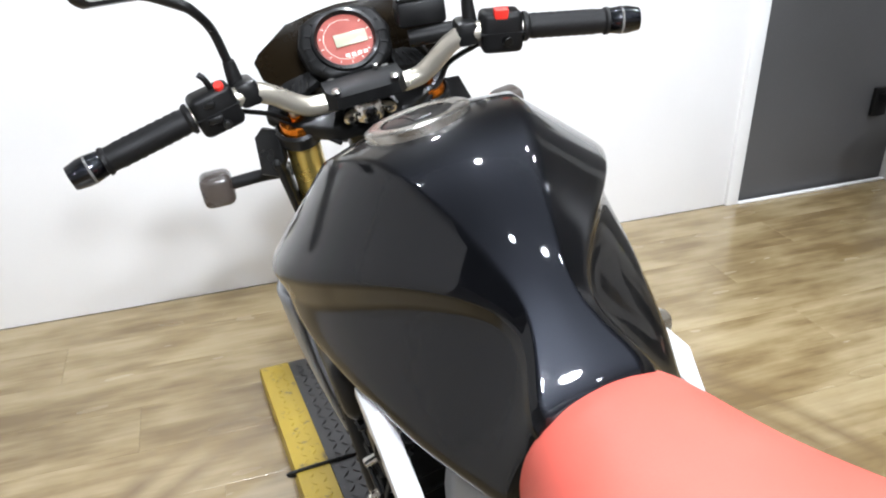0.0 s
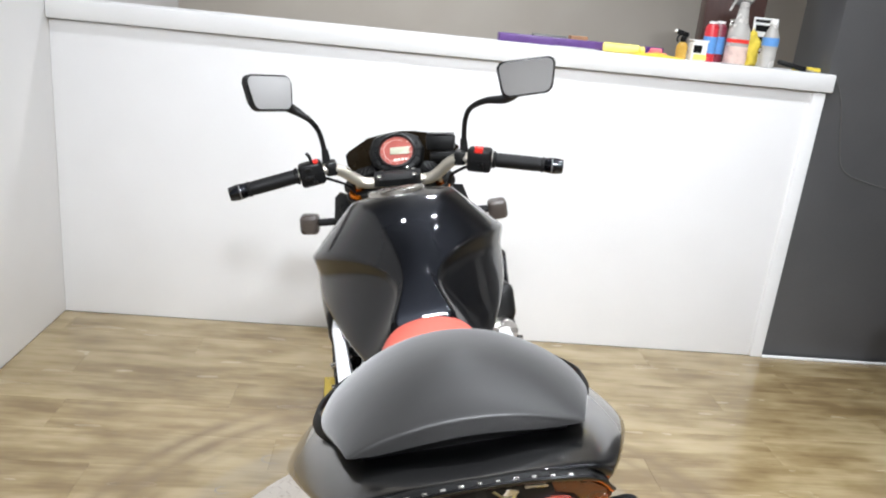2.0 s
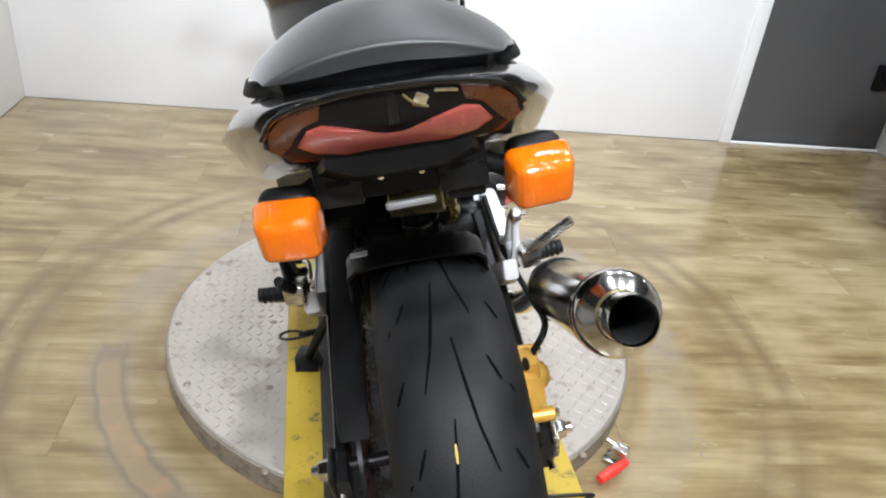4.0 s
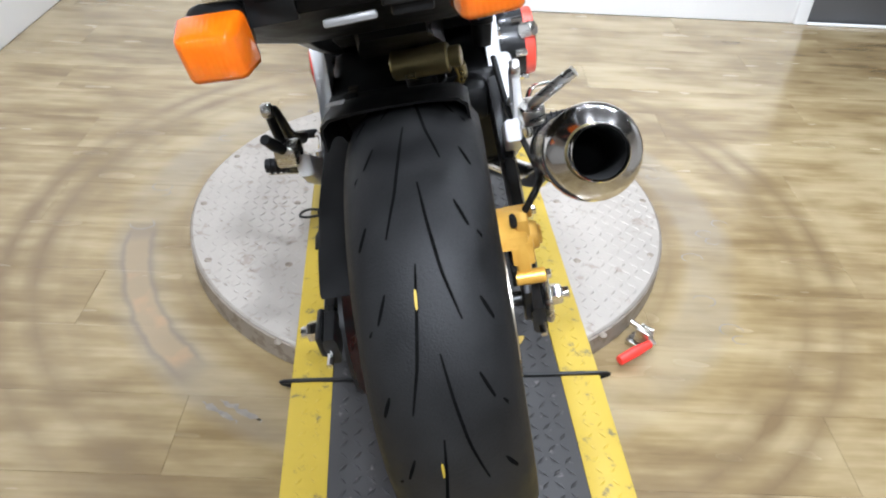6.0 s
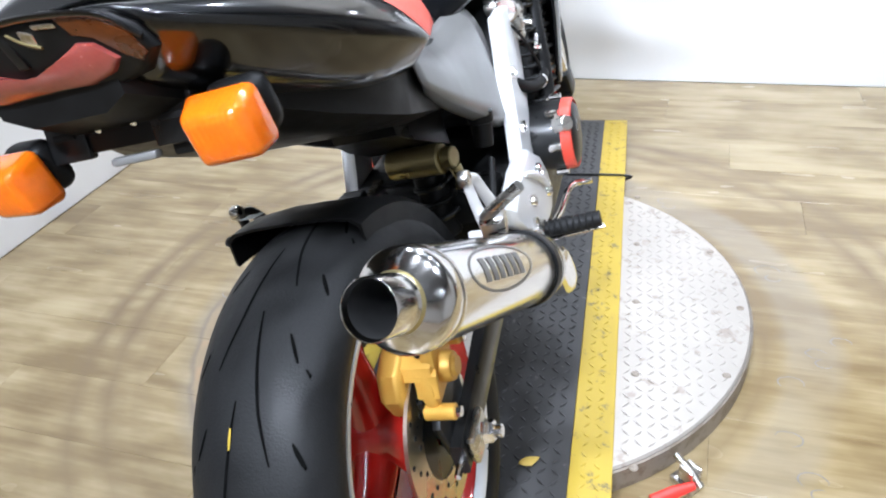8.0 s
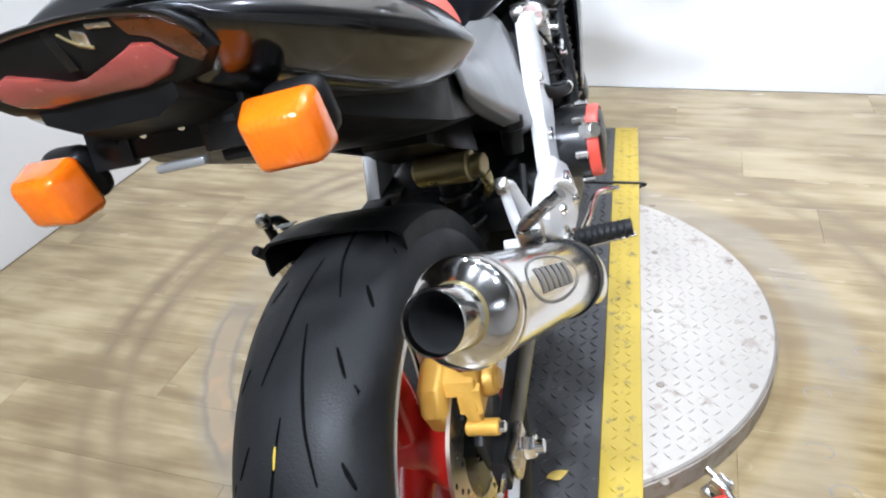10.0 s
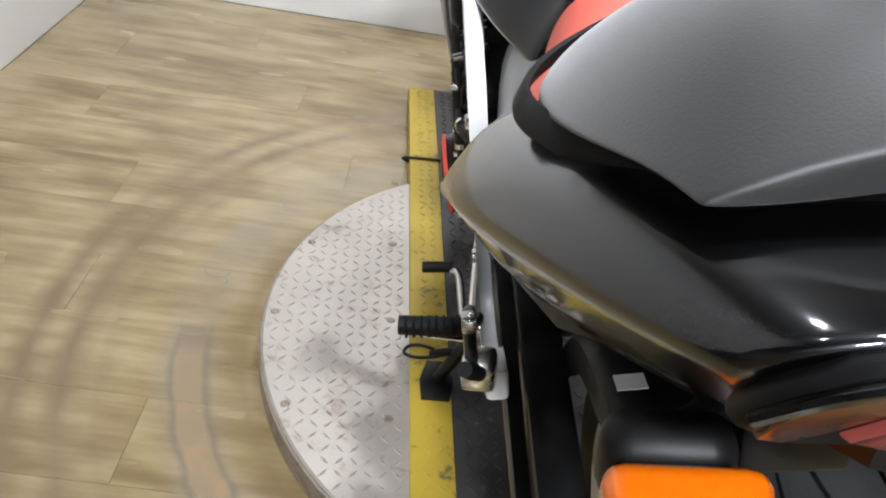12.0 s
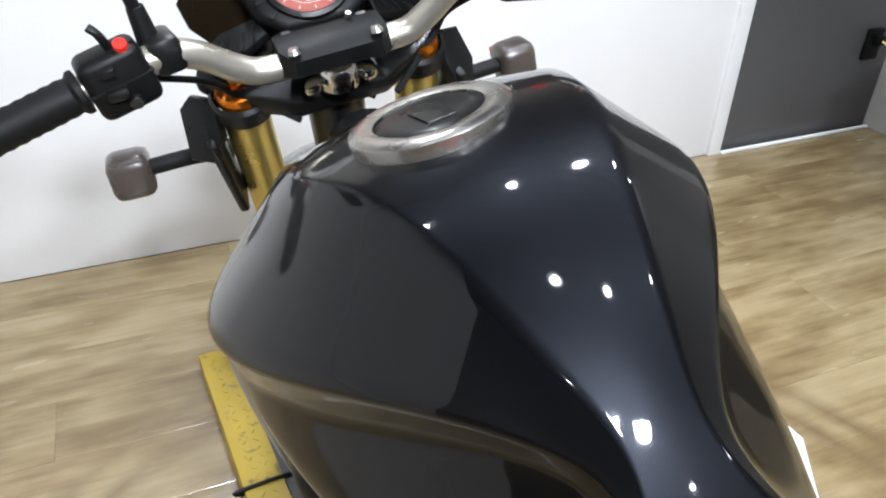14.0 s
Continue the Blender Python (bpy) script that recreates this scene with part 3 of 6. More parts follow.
for s in (-1, 1):
    y = s * JOINT
    part("joint_strap", tube([(-RAMP_HALF - 0.002, y, RAMP_TOP - 0.010), (-RAMP_HALF + 0.003, y, RAMP_TOP + 0.003), (0, y, RAMP_TOP + 0.002), (RAMP_HALF - 0.003, y, RAMP_TOP + 0.003), (RAMP_HALF + 0.002, y, RAMP_TOP - 0.010)], 0.0042, 8), SATIN, ramp, "thin black strap over the joint")
for name, lo, hi, m in (("deck_treads", -RAMP_HALF + STRIPE, RAMP_HALF - STRIPE, DARK_PLATE), ("left_treads", -RAMP_HALF, -RAMP_HALF + STRIPE, YELLOW), ("right_treads", RAMP_HALF - STRIPE, RAMP_HALF, YELLOW)):
    part("tread_pattern", treads(lambda x, y: lo + 0.008 < x < hi - 0.008 and abs(y) < JOINT - 0.012, 0.0235, 0.0115, 0.0034, 0.0018, RAMP_TOP + 0.0008), m, ramp, "raised lozenge treads", kind="stuff")


def sloped_treads(s, lo, hi, m):
    bm = treads(lambda x, y: lo + 0.008 < x < hi - 0.008 and abs(y) < 0.19, 0.0235, 0.0115, 0.0034, 0.0018, 0)
    part("tread_pattern", bm, m, ramp, "raised lozenge treads", kind="stuff", xf=pose(0, s * 0.80, RAMP_TOP - 0.0062, -s * 1.9, 0, 0))


for s in (-1, 1):
    sloped_treads(s, -RAMP_HALF + STRIPE, RAMP_HALF - STRIPE, DARK_PLATE)
    sloped_treads(s, -RAMP_HALF, -RAMP_HALF + STRIPE, YELLOW)
    sloped_treads(s, RAMP_HALF - STRIPE, RAMP_HALF, YELLOW)

leaf = bmesh.new()
rows = [[leaf.verts.new((u, v * w, 0.0008 + 0.003 * abs(v) + 0.003 * abs(u) / 0.02)) for v in (-1, 0, 1)] for u, w in ((-0.020, 0.001), (-0.012, 0.008), (0.0, 0.011), (0.010, 0.007), (0.020, 0.001))]
for a, b in zip(rows, rows[1:]):
    for k in (0, 1):
        leaf.faces.new((a[k], a[k + 1], b[k + 1], b[k]))
dry = part("dry_leaf", leaf, mat("dry_leaf_skin", (0.50, 0.34, 0.06), (0.60, 0.42, 0.10), 0.6), None, "small dry yellow leaf on the ramp deck", category="leaf")
dry.location, dry.rotation_euler = (0.687, 0.571, RAMP_TOP + 0.0012), (0, 0, 0.6)
dry.modifiers.new("thick", "SOLIDIFY").thickness = 0.0006

# toggle clamp with a red handle at the rim of the turntable
clamp = thing("toggle_clamp", "small steel toggle clamp with red handle at the turntable rim", "clamp", pose(0.957, 0.643, 0, 0, 0, -40))
part("base", box((0.05, 0.035, 0.012), (0, 0, 0.008), bevel=0.002), BRUSHED, clamp)
part("bracket", box((0.03, 0.006, 0.04), (0.005, 0.01, 0.03), bevel=0.0015), BRUSHED, clamp)
part("bracket", box((0.03, 0.006, 0.04), (0.005, -0.01, 0.03), bevel=0.0015), BRUSHED, clamp)
part("arm", tube([(-0.03, 0, 0.05), (-0.01, 0, 0.045), (0.01, 0, 0.035), (0.03, 0, 0.022)], 0.006, 8), BRUSHED, clamp)
part("handle", tube([(0.025, -0.012, 0.030), (0.012, -0.050, 0.026), (0.000, -0.088, 0.022)], [0.008, 0.0115, 0.010], 12), RED_SWITCH, clamp, "red rubber handle")


# ---- things on the counter ledge and walls ----
LEDGE = 1.2612
SHOP = {k: mat(k, c, rough=r) for k, c, r in (("purple_plastic", (0.09, 0.035, 0.17), 0.35), ("yellow_plastic", (0.78, 0.66, 0.16), 0.4), ("yellow_cloth", (0.65, 0.50, 0.06), 0.9), ("red_can_paint", (0.55, 0.03, 0.04), 0.3), ("maroon_can_paint", (0.16, 0.02, 0.035), 0.3), ("blue_label", (0.10, 0.28, 0.60), 0.4), ("amber_fluid", (0.50, 0.30, 0.06), 0.15), ("pink_fluid", (0.62, 0.46, 0.40), 0.3), ("white_plastic", (0.75, 0.75, 0.72), 0.4), ("pink_plastic", (0.80, 0.16, 0.18), 0.4), ("brown_paper", (0.30, 0.16, 0.08), 0.8))}


def bottle(name, x, y, prof, body, cap_prof, cap, label, category, band=None, band_mat=None):
    b = thing(name, label, category, pose(x, y, LEDGE), "bottles and cans on the counter ledge")
    part("body", lathe(prof, seg=20), body, b)
    part("cap", lathe(cap_prof, seg=16), cap, b)
    if band:
        part("label", lathe(band, seg=20), band_mat, b)
    return b


def can(x, y, r, h, m, label):
    return bottle("spray_can", x, y, [(0, 0), (r, 0.001), (r, h * 0.84), (r * 0.72, h * 0.92), (r * 0.35, h * 0.94), (0, h * 0.94)], m, [(0.0, h * 0.94), (r * 0.62, h * 0.94), (r * 0.58, h * 0.995), (r * 0.2, h), (0, h)], SHOP["white_plastic"], label, "can", [(r + 0.0006, h * 0.2), (r + 0.0006, h * 0.62)], SHOP["blue_label"])


CLOUDY = mat("cloudy_clear_plastic", (0.62, 0.60, 0.56), (0.70, 0.68, 0.64), 0.25, 0, 20, 200, 0.05, trans=0.35)
tray = thing("tool_tray", "long shallow purple plastic tray on the counter ledge", "tray", pose(1.06, 2.77, LEDGE, 0, 0, -2))
part("base", box((0.68, 0.09, 0.008), (0, 0, 0.005), bevel=0.002), SHOP["purple_plastic"], tray)
for s in (-1, 1):
    part("side_wall", box((0.68, 0.006, 0.030), (0, s * 0.043, 0.0195), bevel=0.002), SHOP["purple_plastic"], tray)
    part("end_wall", box((0.006, 0.080, 0.030), (s * 0.337, 0, 0.0195), bevel=0.002), SHOP["purple_plastic"], tray)
part("grey_insert", box((0.14, 0.075, 0.034), (-0.13, 0, 0.026), bevel=0.003), GREY_COVER, tray, "grey tool in the tray")
part("tan_insert", box((0.07, 0.075, 0.040), (-0.01, 0, 0.029), bevel=0.003), SHOP["brown_paper"], tray, "tan block in the tray")
paper = part("paper_sheet", box((0.30, 0.09, 0.002), (0.82, 2.665, LEDGE + 0.0016), (0, 0, -3)), WHITE_PAINT, None, "loose white paper sheets on the counter ledge", category="paper")
paper_two = part("paper_sheet", box((0.16, 0.08, 0.002), (1.02, 2.655, LEDGE + 0.0038), (0, 0, 4)), WHITE_PAINT, None, "loose white paper sheets on the counter ledge", category="paper")
torch = thing("plastic_tube", "thick pale yellow plastic tube lying on the ledge", "tube", pose(1.222, 2.675, LEDGE + 0.019, 0, 0, -10))
part("barrel", rod((-0.085, 0, 0), (0.060, 0, 0), 0.019, bevel=0.005), SHOP["yellow_plastic"], torch)
part("cap", rod((0.060, 0, 0), (0.082, 0, 0), 0.015, bevel=0.004), SHOP["yellow_plastic"], torch)
rag = part("chamois_cloth", loft([[(x, y - 0.03 * w, z0), (x, y + 0.03 * w, z0), (x, y + 0.028 * w, z0 + h), (x, y - 0.028 * w, z0 + h)] for x, y, w, h in ((1.255, 2.645, 0.5, 0.004), (1.31, 2.640, 1.0, 0.010), (1.36, 2.645, 1.2, 0.016), (1.40, 2.650, 1.1, 0.008), (1.455, 2.650, 0.7, 0.004)) for z0 in (LEDGE + 0.0004,)]), SHOP["yellow_cloth"], None, "flat yellow chamois cloth on the ledge", category="cloth")
pink = thing("scraper", "small pink plastic scraper lying on the yellow cloth", "scraper", pose(1.368, 2.70, LEDGE + 0.012, 0, 0, -20))
part("blade", box((0.075, 0.04, 0.008), bevel=0.003), SHOP["pink_plastic"], pink)
part("grip", box((0.05, 0.03, 0.020), (-0.005, 0, 0.010), bevel=0.008, seg=3), SHOP["pink_plastic"], pink)
trig = bottle("spray_bottle", 1.468, 2.70, [(0, 0), (0.022, 0), (0.024, 0.045), (0.017, 0.062), (0.010, 0.068), (0, 0.068)], SHOP["amber_fluid"], [(0, 0.068), (0.012, 0.068), (0.012, 0.085), (0.008, 0.090), (0, 0.090)], PLASTIC, "small amber trigger bottle with a black spray head", "bottle")
part("spray_head", box((0.050, 0.016, 0.020), (-0.006, 0, 0.101), (0, 14, 0), 0.004), PLASTIC, trig)
part("nozzle", box((0.010, 0.012, 0.012), (-0.036, 0, 0.109), (0, 14, 0), 0.003), SHOP["white_plastic"], trig)
part("trigger", tube([(-0.018, 0, 0.095), (-0.026, 0, 0.080), (-0.022, 0, 0.066)], 0.004, 8), PLASTIC, trig)
jar = thing("tin_box", "small white tin with a black and yellow label", "tin", pose(1.530, 2.69, LEDGE, 0, 0, 8))
part("body", box((0.066, 0.045, 0.075), (0, 0, 0.0375), bevel=0.006, seg=3), SHOP["white_plastic"], jar)
part("label", box((0.036, 0.002, 0.030), (-0.012, -0.0235, 0.046)), PLASTIC, jar)
part("label", box((0.058, 0.002, 0.022), (0.002, -0.0235, 0.015)), SHOP["yellow_plastic"], jar)
part("lid", box((0.070, 0.048, 0.008), (0, 0, 0.0785), bevel=0.003), SHOP["white_plastic"], jar)
can(1.594, 2.735, 0.027, 0.160, SHOP["red_can_paint"], "red spray can with a blue label and white cap")
can(1.640, 2.765, 0.028, 0.165, SHOP["maroon_can_paint"], "dark crimson spray can with a white cap")
big = bottle("spray_bottle", 1.700, 2.71, [(0, 0), (0.042, 0), (0.045, 0.008), (0.045, 0.110), (0.042, 0.135), (0.027, 0.165), (0.020, 0.215), (0.016, 0.222), (0, 0.222)], CLOUDY, [(0.019, 0.215), (0.019, 0.240), (0.013, 0.246), (0.0, 0.247)], CLOUDY, "cloudy clear spray bottle with pink fluid", "bottle", [(0.0456, 0.085), (0.0456, 0.100)], RED_SWITCH)
part("fluid", lathe([(0, 0.002), (0.0452, 0.003), (0.0454, 0.008), (0.0454, 0.072), (0, 0.072)], seg=24), SHOP["pink_fluid"], big, "pink fluid")
part("trigger_head", box((0.075, 0.022, 0.026), (-0.008, 0, 0.266), (0, 8, 0), 0.007, seg=3), CLOUDY, big)
part("trigger", tube([(-0.030, 0, 0.262), (-0.046, 0, 0.235), (-0.058, 0, 0.208)], [0.005, 0.005, 0.004], 8), CLOUDY, big)


def crumpled(at, size, material, name, label, category, seed):
    bm = bmesh.new()
    bmesh.ops.create_icosphere(bm, subdivisions=4, radius=1)
    for v in bm.verts:
        d = noise.fractal(v.co * 1.9 + Vector((seed, 0, 0)), 0.9, 2.0, 4)
        v.co *= 1 + 0.35 * d
        v.co = Vector((v.co.x * size[0], v.co.y * size[1], max(v.co.z, -0.75) * size[2]))
    lo = min(v.co.z for v in bm.verts)
    ob = part(name, bm, material, None, label, 60, category=category)
    ob.location = (at[0], at[1], at[2] - lo)


crumpled((1.764, 2.74, LEDGE), (0.045, 0.04, 0.075), SHOP["yellow_cloth"], "cleaning_cloth", "crumpled yellow cleaning cloth on the counter ledge", "cloth", 3)
water = bottle("water_bottle", 1.823, 2.68, [(0, 0), (0.031, 0.001), (0.032, 0.06), (0.029, 0.07), (0.032, 0.08), (0.032, 0.12), (0.013, 0.165), (0.013, 0.172), (0, 0.172)], CLOUDY, [(0, 0.172), (0.016, 0.170), (0.016, 0.19), (0, 0.191)], SHOP["white_plastic"], "plastic water bottle with a blue label and amber fluid", "bottle", [(0.0327, 0.085), (0.0327, 0.118)], SHOP["blue_label"])
sign = thing("notice_board", "small black and white notice leaning behind the bottles", "notice", pose(1.875, 2.84, LEDGE, -6, 0, 0))
part("panel", box((0.11, 0.008, 0.20), (0, 0, 0.1), bevel=0.002), SHOP["white_plastic"], sign)
for k, (w, z, h) in enumerate(((0.10, 0.185, 0.012), (0.09, 0.155, 0.026), (0.07, 0.11, 0.02), (0.08, 0.08, 0.01), (0.06, 0.055, 0.01))):
    part("text_bar", box((w, 0.002, h), (0, -0.0052, z)), PLASTIC, sign)
knife = thing("putty_knife", "black handled scraper leaning on the ledge", "scraper", pose(1.925, 2.66, LEDGE + 0.018, 0, 10, -14))
part("handle", box((0.12, 0.030, 0.020), bevel=0.007), PLASTIC, knife)
part("blade", box((0.05, 0.034, 0.003), (0.078, 0, 0)), BRUSHED, knife)
sponge = part("sponge", box((0.10, 0.05, 0.018), (2.0, 2.68, LEDGE + 0.0093), (0, 0, -6), 0.005, seg=3), SHOP["yellow_cloth"], None, "flat yellow sponge at the end of the ledge", category="sponge")
part("cable", tube([(2.06, 2.60, 1.252), (2.10, 2.603, 1.235), (2.15, 2.6085, 1.13), (2.185, 2.6085, 0.97), (2.23, 2.6085, 0.875), (2.36, 2.6085, 0.83), (2.56, 2.6085, 0.80), (2.77, 2.6085, 0.78)], 0.0017, 8, 8), GREY_COVER, None, "thin grey cable hanging down the grey wall", category="cable")
outlet = thing("power_outlet", "black wall outlet box with a yellow cable on the grey wall", "outlet", pose(2.676, 2.611, 0.348, 0, 0, 90))
part("box", box((0.02, 0.07, 0.115), (-0.010, 0, 0), bevel=0.004), PLASTIC, outlet)
part("plug", box((0.03, 0.035, 0.035), (-0.034, 0, 0.02), bevel=0.006), PLASTIC, outlet)
part("yellow_cable", tube([(-0.045, 0, 0.02), (-0.07, -0.04, 0.0), (-0.06, -0.10, 0.03), (-0.03, -0.16, 0.08)], 0.004, 8), SHOP["yellow_plastic"], outlet)
speaker = thing("wall_monitor", "dark hanging screen high on the grey wall", "monitor", pose(2.17, 2.56, 1.70, 0, 0, 4))
part("panel", box((0.40, 0.05, 0.26), (0, 0, 0.13), bevel=0.01), PLASTIC, speaker)
part("arm", box((0.06, 0.06, 0.06), (0, 0.04, 0.13), bevel=0.004), SATIN, speaker)
BROWN = mat("dark_brown_wood", (0.045, 0.020, 0.016), (0.07, 0.032, 0.025), 0.4, 0, 12, 120, 0.1, stretch=(8, 8, 1))
cabinet = thing("speaker_box", "tall dark brown wooden box with a grey handle behind the bottles", "box", pose(1.775, 3.0, LEDGE, 0, 0, -12))
part("body", box((0.25, 0.15, 0.47), (0, 0, 0.235), bevel=0.004), BROWN, cabinet)
part("handle_plate", box((0.058, 0.006, 0.085), (0.035, -0.078, 0.405), bevel=0.002), BRUSHED, cabinet)
part("handle_recess", box((0.036, 0.004, 0.062), (0.035, -0.0815, 0.405)), PLASTIC, cabinet)
part("handle_plate", box((0.058, 0.006, 0.085), (0.015, -0.078, 0.140), bevel=0.002), BRUSHED, cabinet)
part("handle_recess", box((0.036, 0.004, 0.062), (0.015, -0.0815, 0.140)), PLASTIC, cabinet)
part("dial_ring", lathe([(0.0, 0.002), (0.046, 0.002), (0.048, 0.008), (0.040, 0.012), (0.034, 0.006), (0, 0.02)], (0.025, -0.078, 0.285), (0, -1, 0), 32), GREY_COVER, cabinet, "round grey dial")
part("stand_leg", box((0.16, 0.14, 1.259), (0, 0, -0.6305)), BROWN, cabinet)


# ---- worn marks on the floor round the turntable ----
SCUFF = mat("grey_floor_scuff", (0.12, 0.105, 0.09), (0.21, 0.18, 0.15), 0.6, 0, 60, 300, 0.2)


def arc_mark(name, material, r0, r1, a0, a1, z, seg=20, rough_edge=0.006, seed=0, label=""):
    bm = bmesh.new()
    rows = []
    for k in range(seg + 1):
        a = radians(a0 + (a1 - a0) * k / seg)
        taper = min(1, 4 * min(k, seg - k) / seg + 0.12)
        mid, half_w = (r0 + r1) / 2, (r1 - r0) / 2 * taper
        w1 = rough_edge * noise.noise(Vector((k * 0.9, seed, 0)))
        w2 = rough_edge * noise.noise(Vector((k * 0.9, seed + 9, 0)))
        rows.append([bm.verts.new((DISC[0] + r * math.cos(a), DISC[1] + r * math.sin(a), z)) for r in (mid - half_w + w1, mid + half_w + w2)])
    for a, b in zip(rows, rows[1:]):
        bm.faces.new((a[0], a[1], b[1], b[0]))
    return part(name, bm, material, floor, label, 0, kind="stuff")



def horseshoe(x, y, r, turn, seed):
    """A small open ring left by a foot: a thin uneven outline on the planks."""
    bm = bmesh.new()
    rows = []
    for k in range(23):
        a = radians(turn + 250 * k / 22)
        w = (0.0008 + 0.0013 * abs(noise.noise(Vector((k * 0.5, seed, 0)))) + 0.0006) * min(1, 6 * min(k, 22 - k) / 22 + 0.15)
        q = r * (1 + 0.10 * noise.noise(Vector((k * 0.3, seed + 5, 0))))
        rows.append([bm.verts.new((x + (q + d) * math.cos(a), y + 0.75 * (q + d) * math.sin(a), 0.0005)) for d in (-w, w)])
    for a, b in zip(rows, rows[1:]):
        bm.faces.new((a[0], a[1], b[1], b[0]))
    part("floor_scuff", bm, SCUFF, floor, "", 0, kind="stuff")


for k, (mx, my) in enumerate(((-0.091, 1.438), (-0.196, 1.171), (-0.194, 1.003), (1.207, 1.053), (1.136, 0.793), (1.122, 1.35), (1.26, 1.10), (1.17, 0.70), (0.02, 1.60), (0.86, 1.66), (1.15, 0.95))):
    ang = math.degrees(math.atan2(my - DISC[1], mx - DISC[0]))
    horseshoe(mx, my, 0.021 + 0.004 * (k % 3), ang - 60 + 25 * (k % 4), k)
    if k % 2:
        horseshoe(mx + 0.012, my - 0.030, 0.017, ang + 90, k + 30)
arc_mark("floor_scuff", SCUFF, 0.728, 0.738, 236, 243, 0.0005, 14, 0.012, 33)
arc_mark("floor_scuff", SCUFF, 0.705, 0.716, 238, 246, 0.0006, 14, 0.014, 37)


# ---- the motorcycle: x to its right, y ahead from the rear axle, z up from the deck ----
LEAN_ANGLE, HEADING = 12.0, 3.0
bike = thing("motorcycle", "black naked motorcycle with red rider seat leaning on its side stand", "motorcycle", Matrix.Translation((0.582, 0.325, 0.066)) @ pose(0, 0, 0, 0, 0, HEADING) @ pose(0, 0, 0, 0, -LEAN_ANGLE, 0))
AXLE = 0.308

# fuel tank: half profiles from the top centre down, rear to front
TANK = [
    (0.470, [(0, 0.780), (0.060, 0.775), (0.069, 0.764), (0.076, 0.748), (0.096, 0.700), (0.080, 0.672), (0, 0.670)]),
    (0.500, [(0, 0.812), (0.044, 0.807), (0.053, 0.797), (0.060, 0.782), (0.108, 0.704), (0.092, 0.674), (0, 0.671)]),
    (0.537, [(0, 0.850), (0.019, 0.848), (0.027, 0.841), (0.036, 0.826), (0.124, 0.710), (0.106, 0.678), (0, 0.674)]),
    (0.580, [(0, 0.890), (0.030, 0.884), (0.062, 0.860), (0.058, 0.838), (0.146, 0.718), (0.124, 0.685), (0, 0.678)]),
    (0.640, [(0, 0.931), (0.052, 0.922), (0.116, 0.864), (0.106, 0.832), (0.166, 0.728), (0.142, 0.694), (0, 0.683)]),
    (0.710, [(0, 0.962), (0.078, 0.949), (0.168, 0.850), (0.156, 0.810), (0.188, 0.740), (0.158, 0.705), (0, 0.69)]),
    (0.790, [(0, 0.957), (0.104, 0.936), (0.205, 0.828), (0.196, 0.788), (0.202, 0.746), (0.168, 0.720), (0, 0.70)]),
    (0.860, [(0, 0.937), (0.116, 0.909), (0.213, 0.810), (0.206, 0.778), (0.202, 0.750), (0.168, 0.733), (0, 0.71)]),
    (0.920, [(0, 0.907), (0.100, 0.881), (0.182, 0.812), (0.180, 0.790), (0.166, 0.766), (0.142, 0.750), (0, 0.73)]),
    (0.965, [(0, 0.874), (0.070, 0.862), (0.122, 0.828), (0.122, 0.810), (0.116, 0.792), (0.100, 0.775), (0, 0.76)]),
]
TANK_X = pose(-0.007, 0, 0)
tank_rows = [[(x, y, z + 0.06 * max(0.0, x) * min(1.0, max(0.0, (z - 0.74) / 0.06))) for x, y, z in row] for row in mirrored_rings(TANK)]
tank = part("fuel_tank", cage(tank_rows, ((1, 1.0), (11, 1.0), (2, 0.95), (10, 0.95), (3, 0.7), (9, 0.7), (4, 0.3), (8, 0.3)), closed=True), GLOSS_BLACK, bike, "glossy black lacquered fuel tank with sharp creases", xf=TANK_X, sub=3)

# seats
SEAT = [
    (0.525, [(0, 0.772), (0.038, 0.768), (0.066, 0.751), (0.084, 0.710), (0.072, 0.690), (0, 0.690)]),
    (0.482, [(0, 0.799), (0.045, 0.792), (0.080, 0.767), (0.099, 0.708), (0.085, 0.685), (0, 0.685)]),
    (0.38, [(0, 0.805), (0.056, 0.800), (0.096, 0.769), (0.120, 0.708), (0.100, 0.686), (0, 0.688)]),
    (0.29, [(0, 0.812), (0.086, 0.808), (0.128, 0.782), (0.150, 0.732), (0.125, 0.712), (0, 0.712)]),
    (0.20, [(0, 0.834), (0.094, 0.830), (0.141, 0.806), (0.170, 0.763), (0.130, 0.746), (0, 0.752)]),
    (0.12, [(0, 0.858), (0.090, 0.854), (0.136, 0.830), (0.160, 0.792), (0.124, 0.778), (0, 0.780)]),
]
part("rider_seat", cage(mirrored_rings(SEAT), ((4, 0.6), (6, 0.6)), closed=True), RED_SEAT, bike, "coral red vinyl rider seat", sub=3)
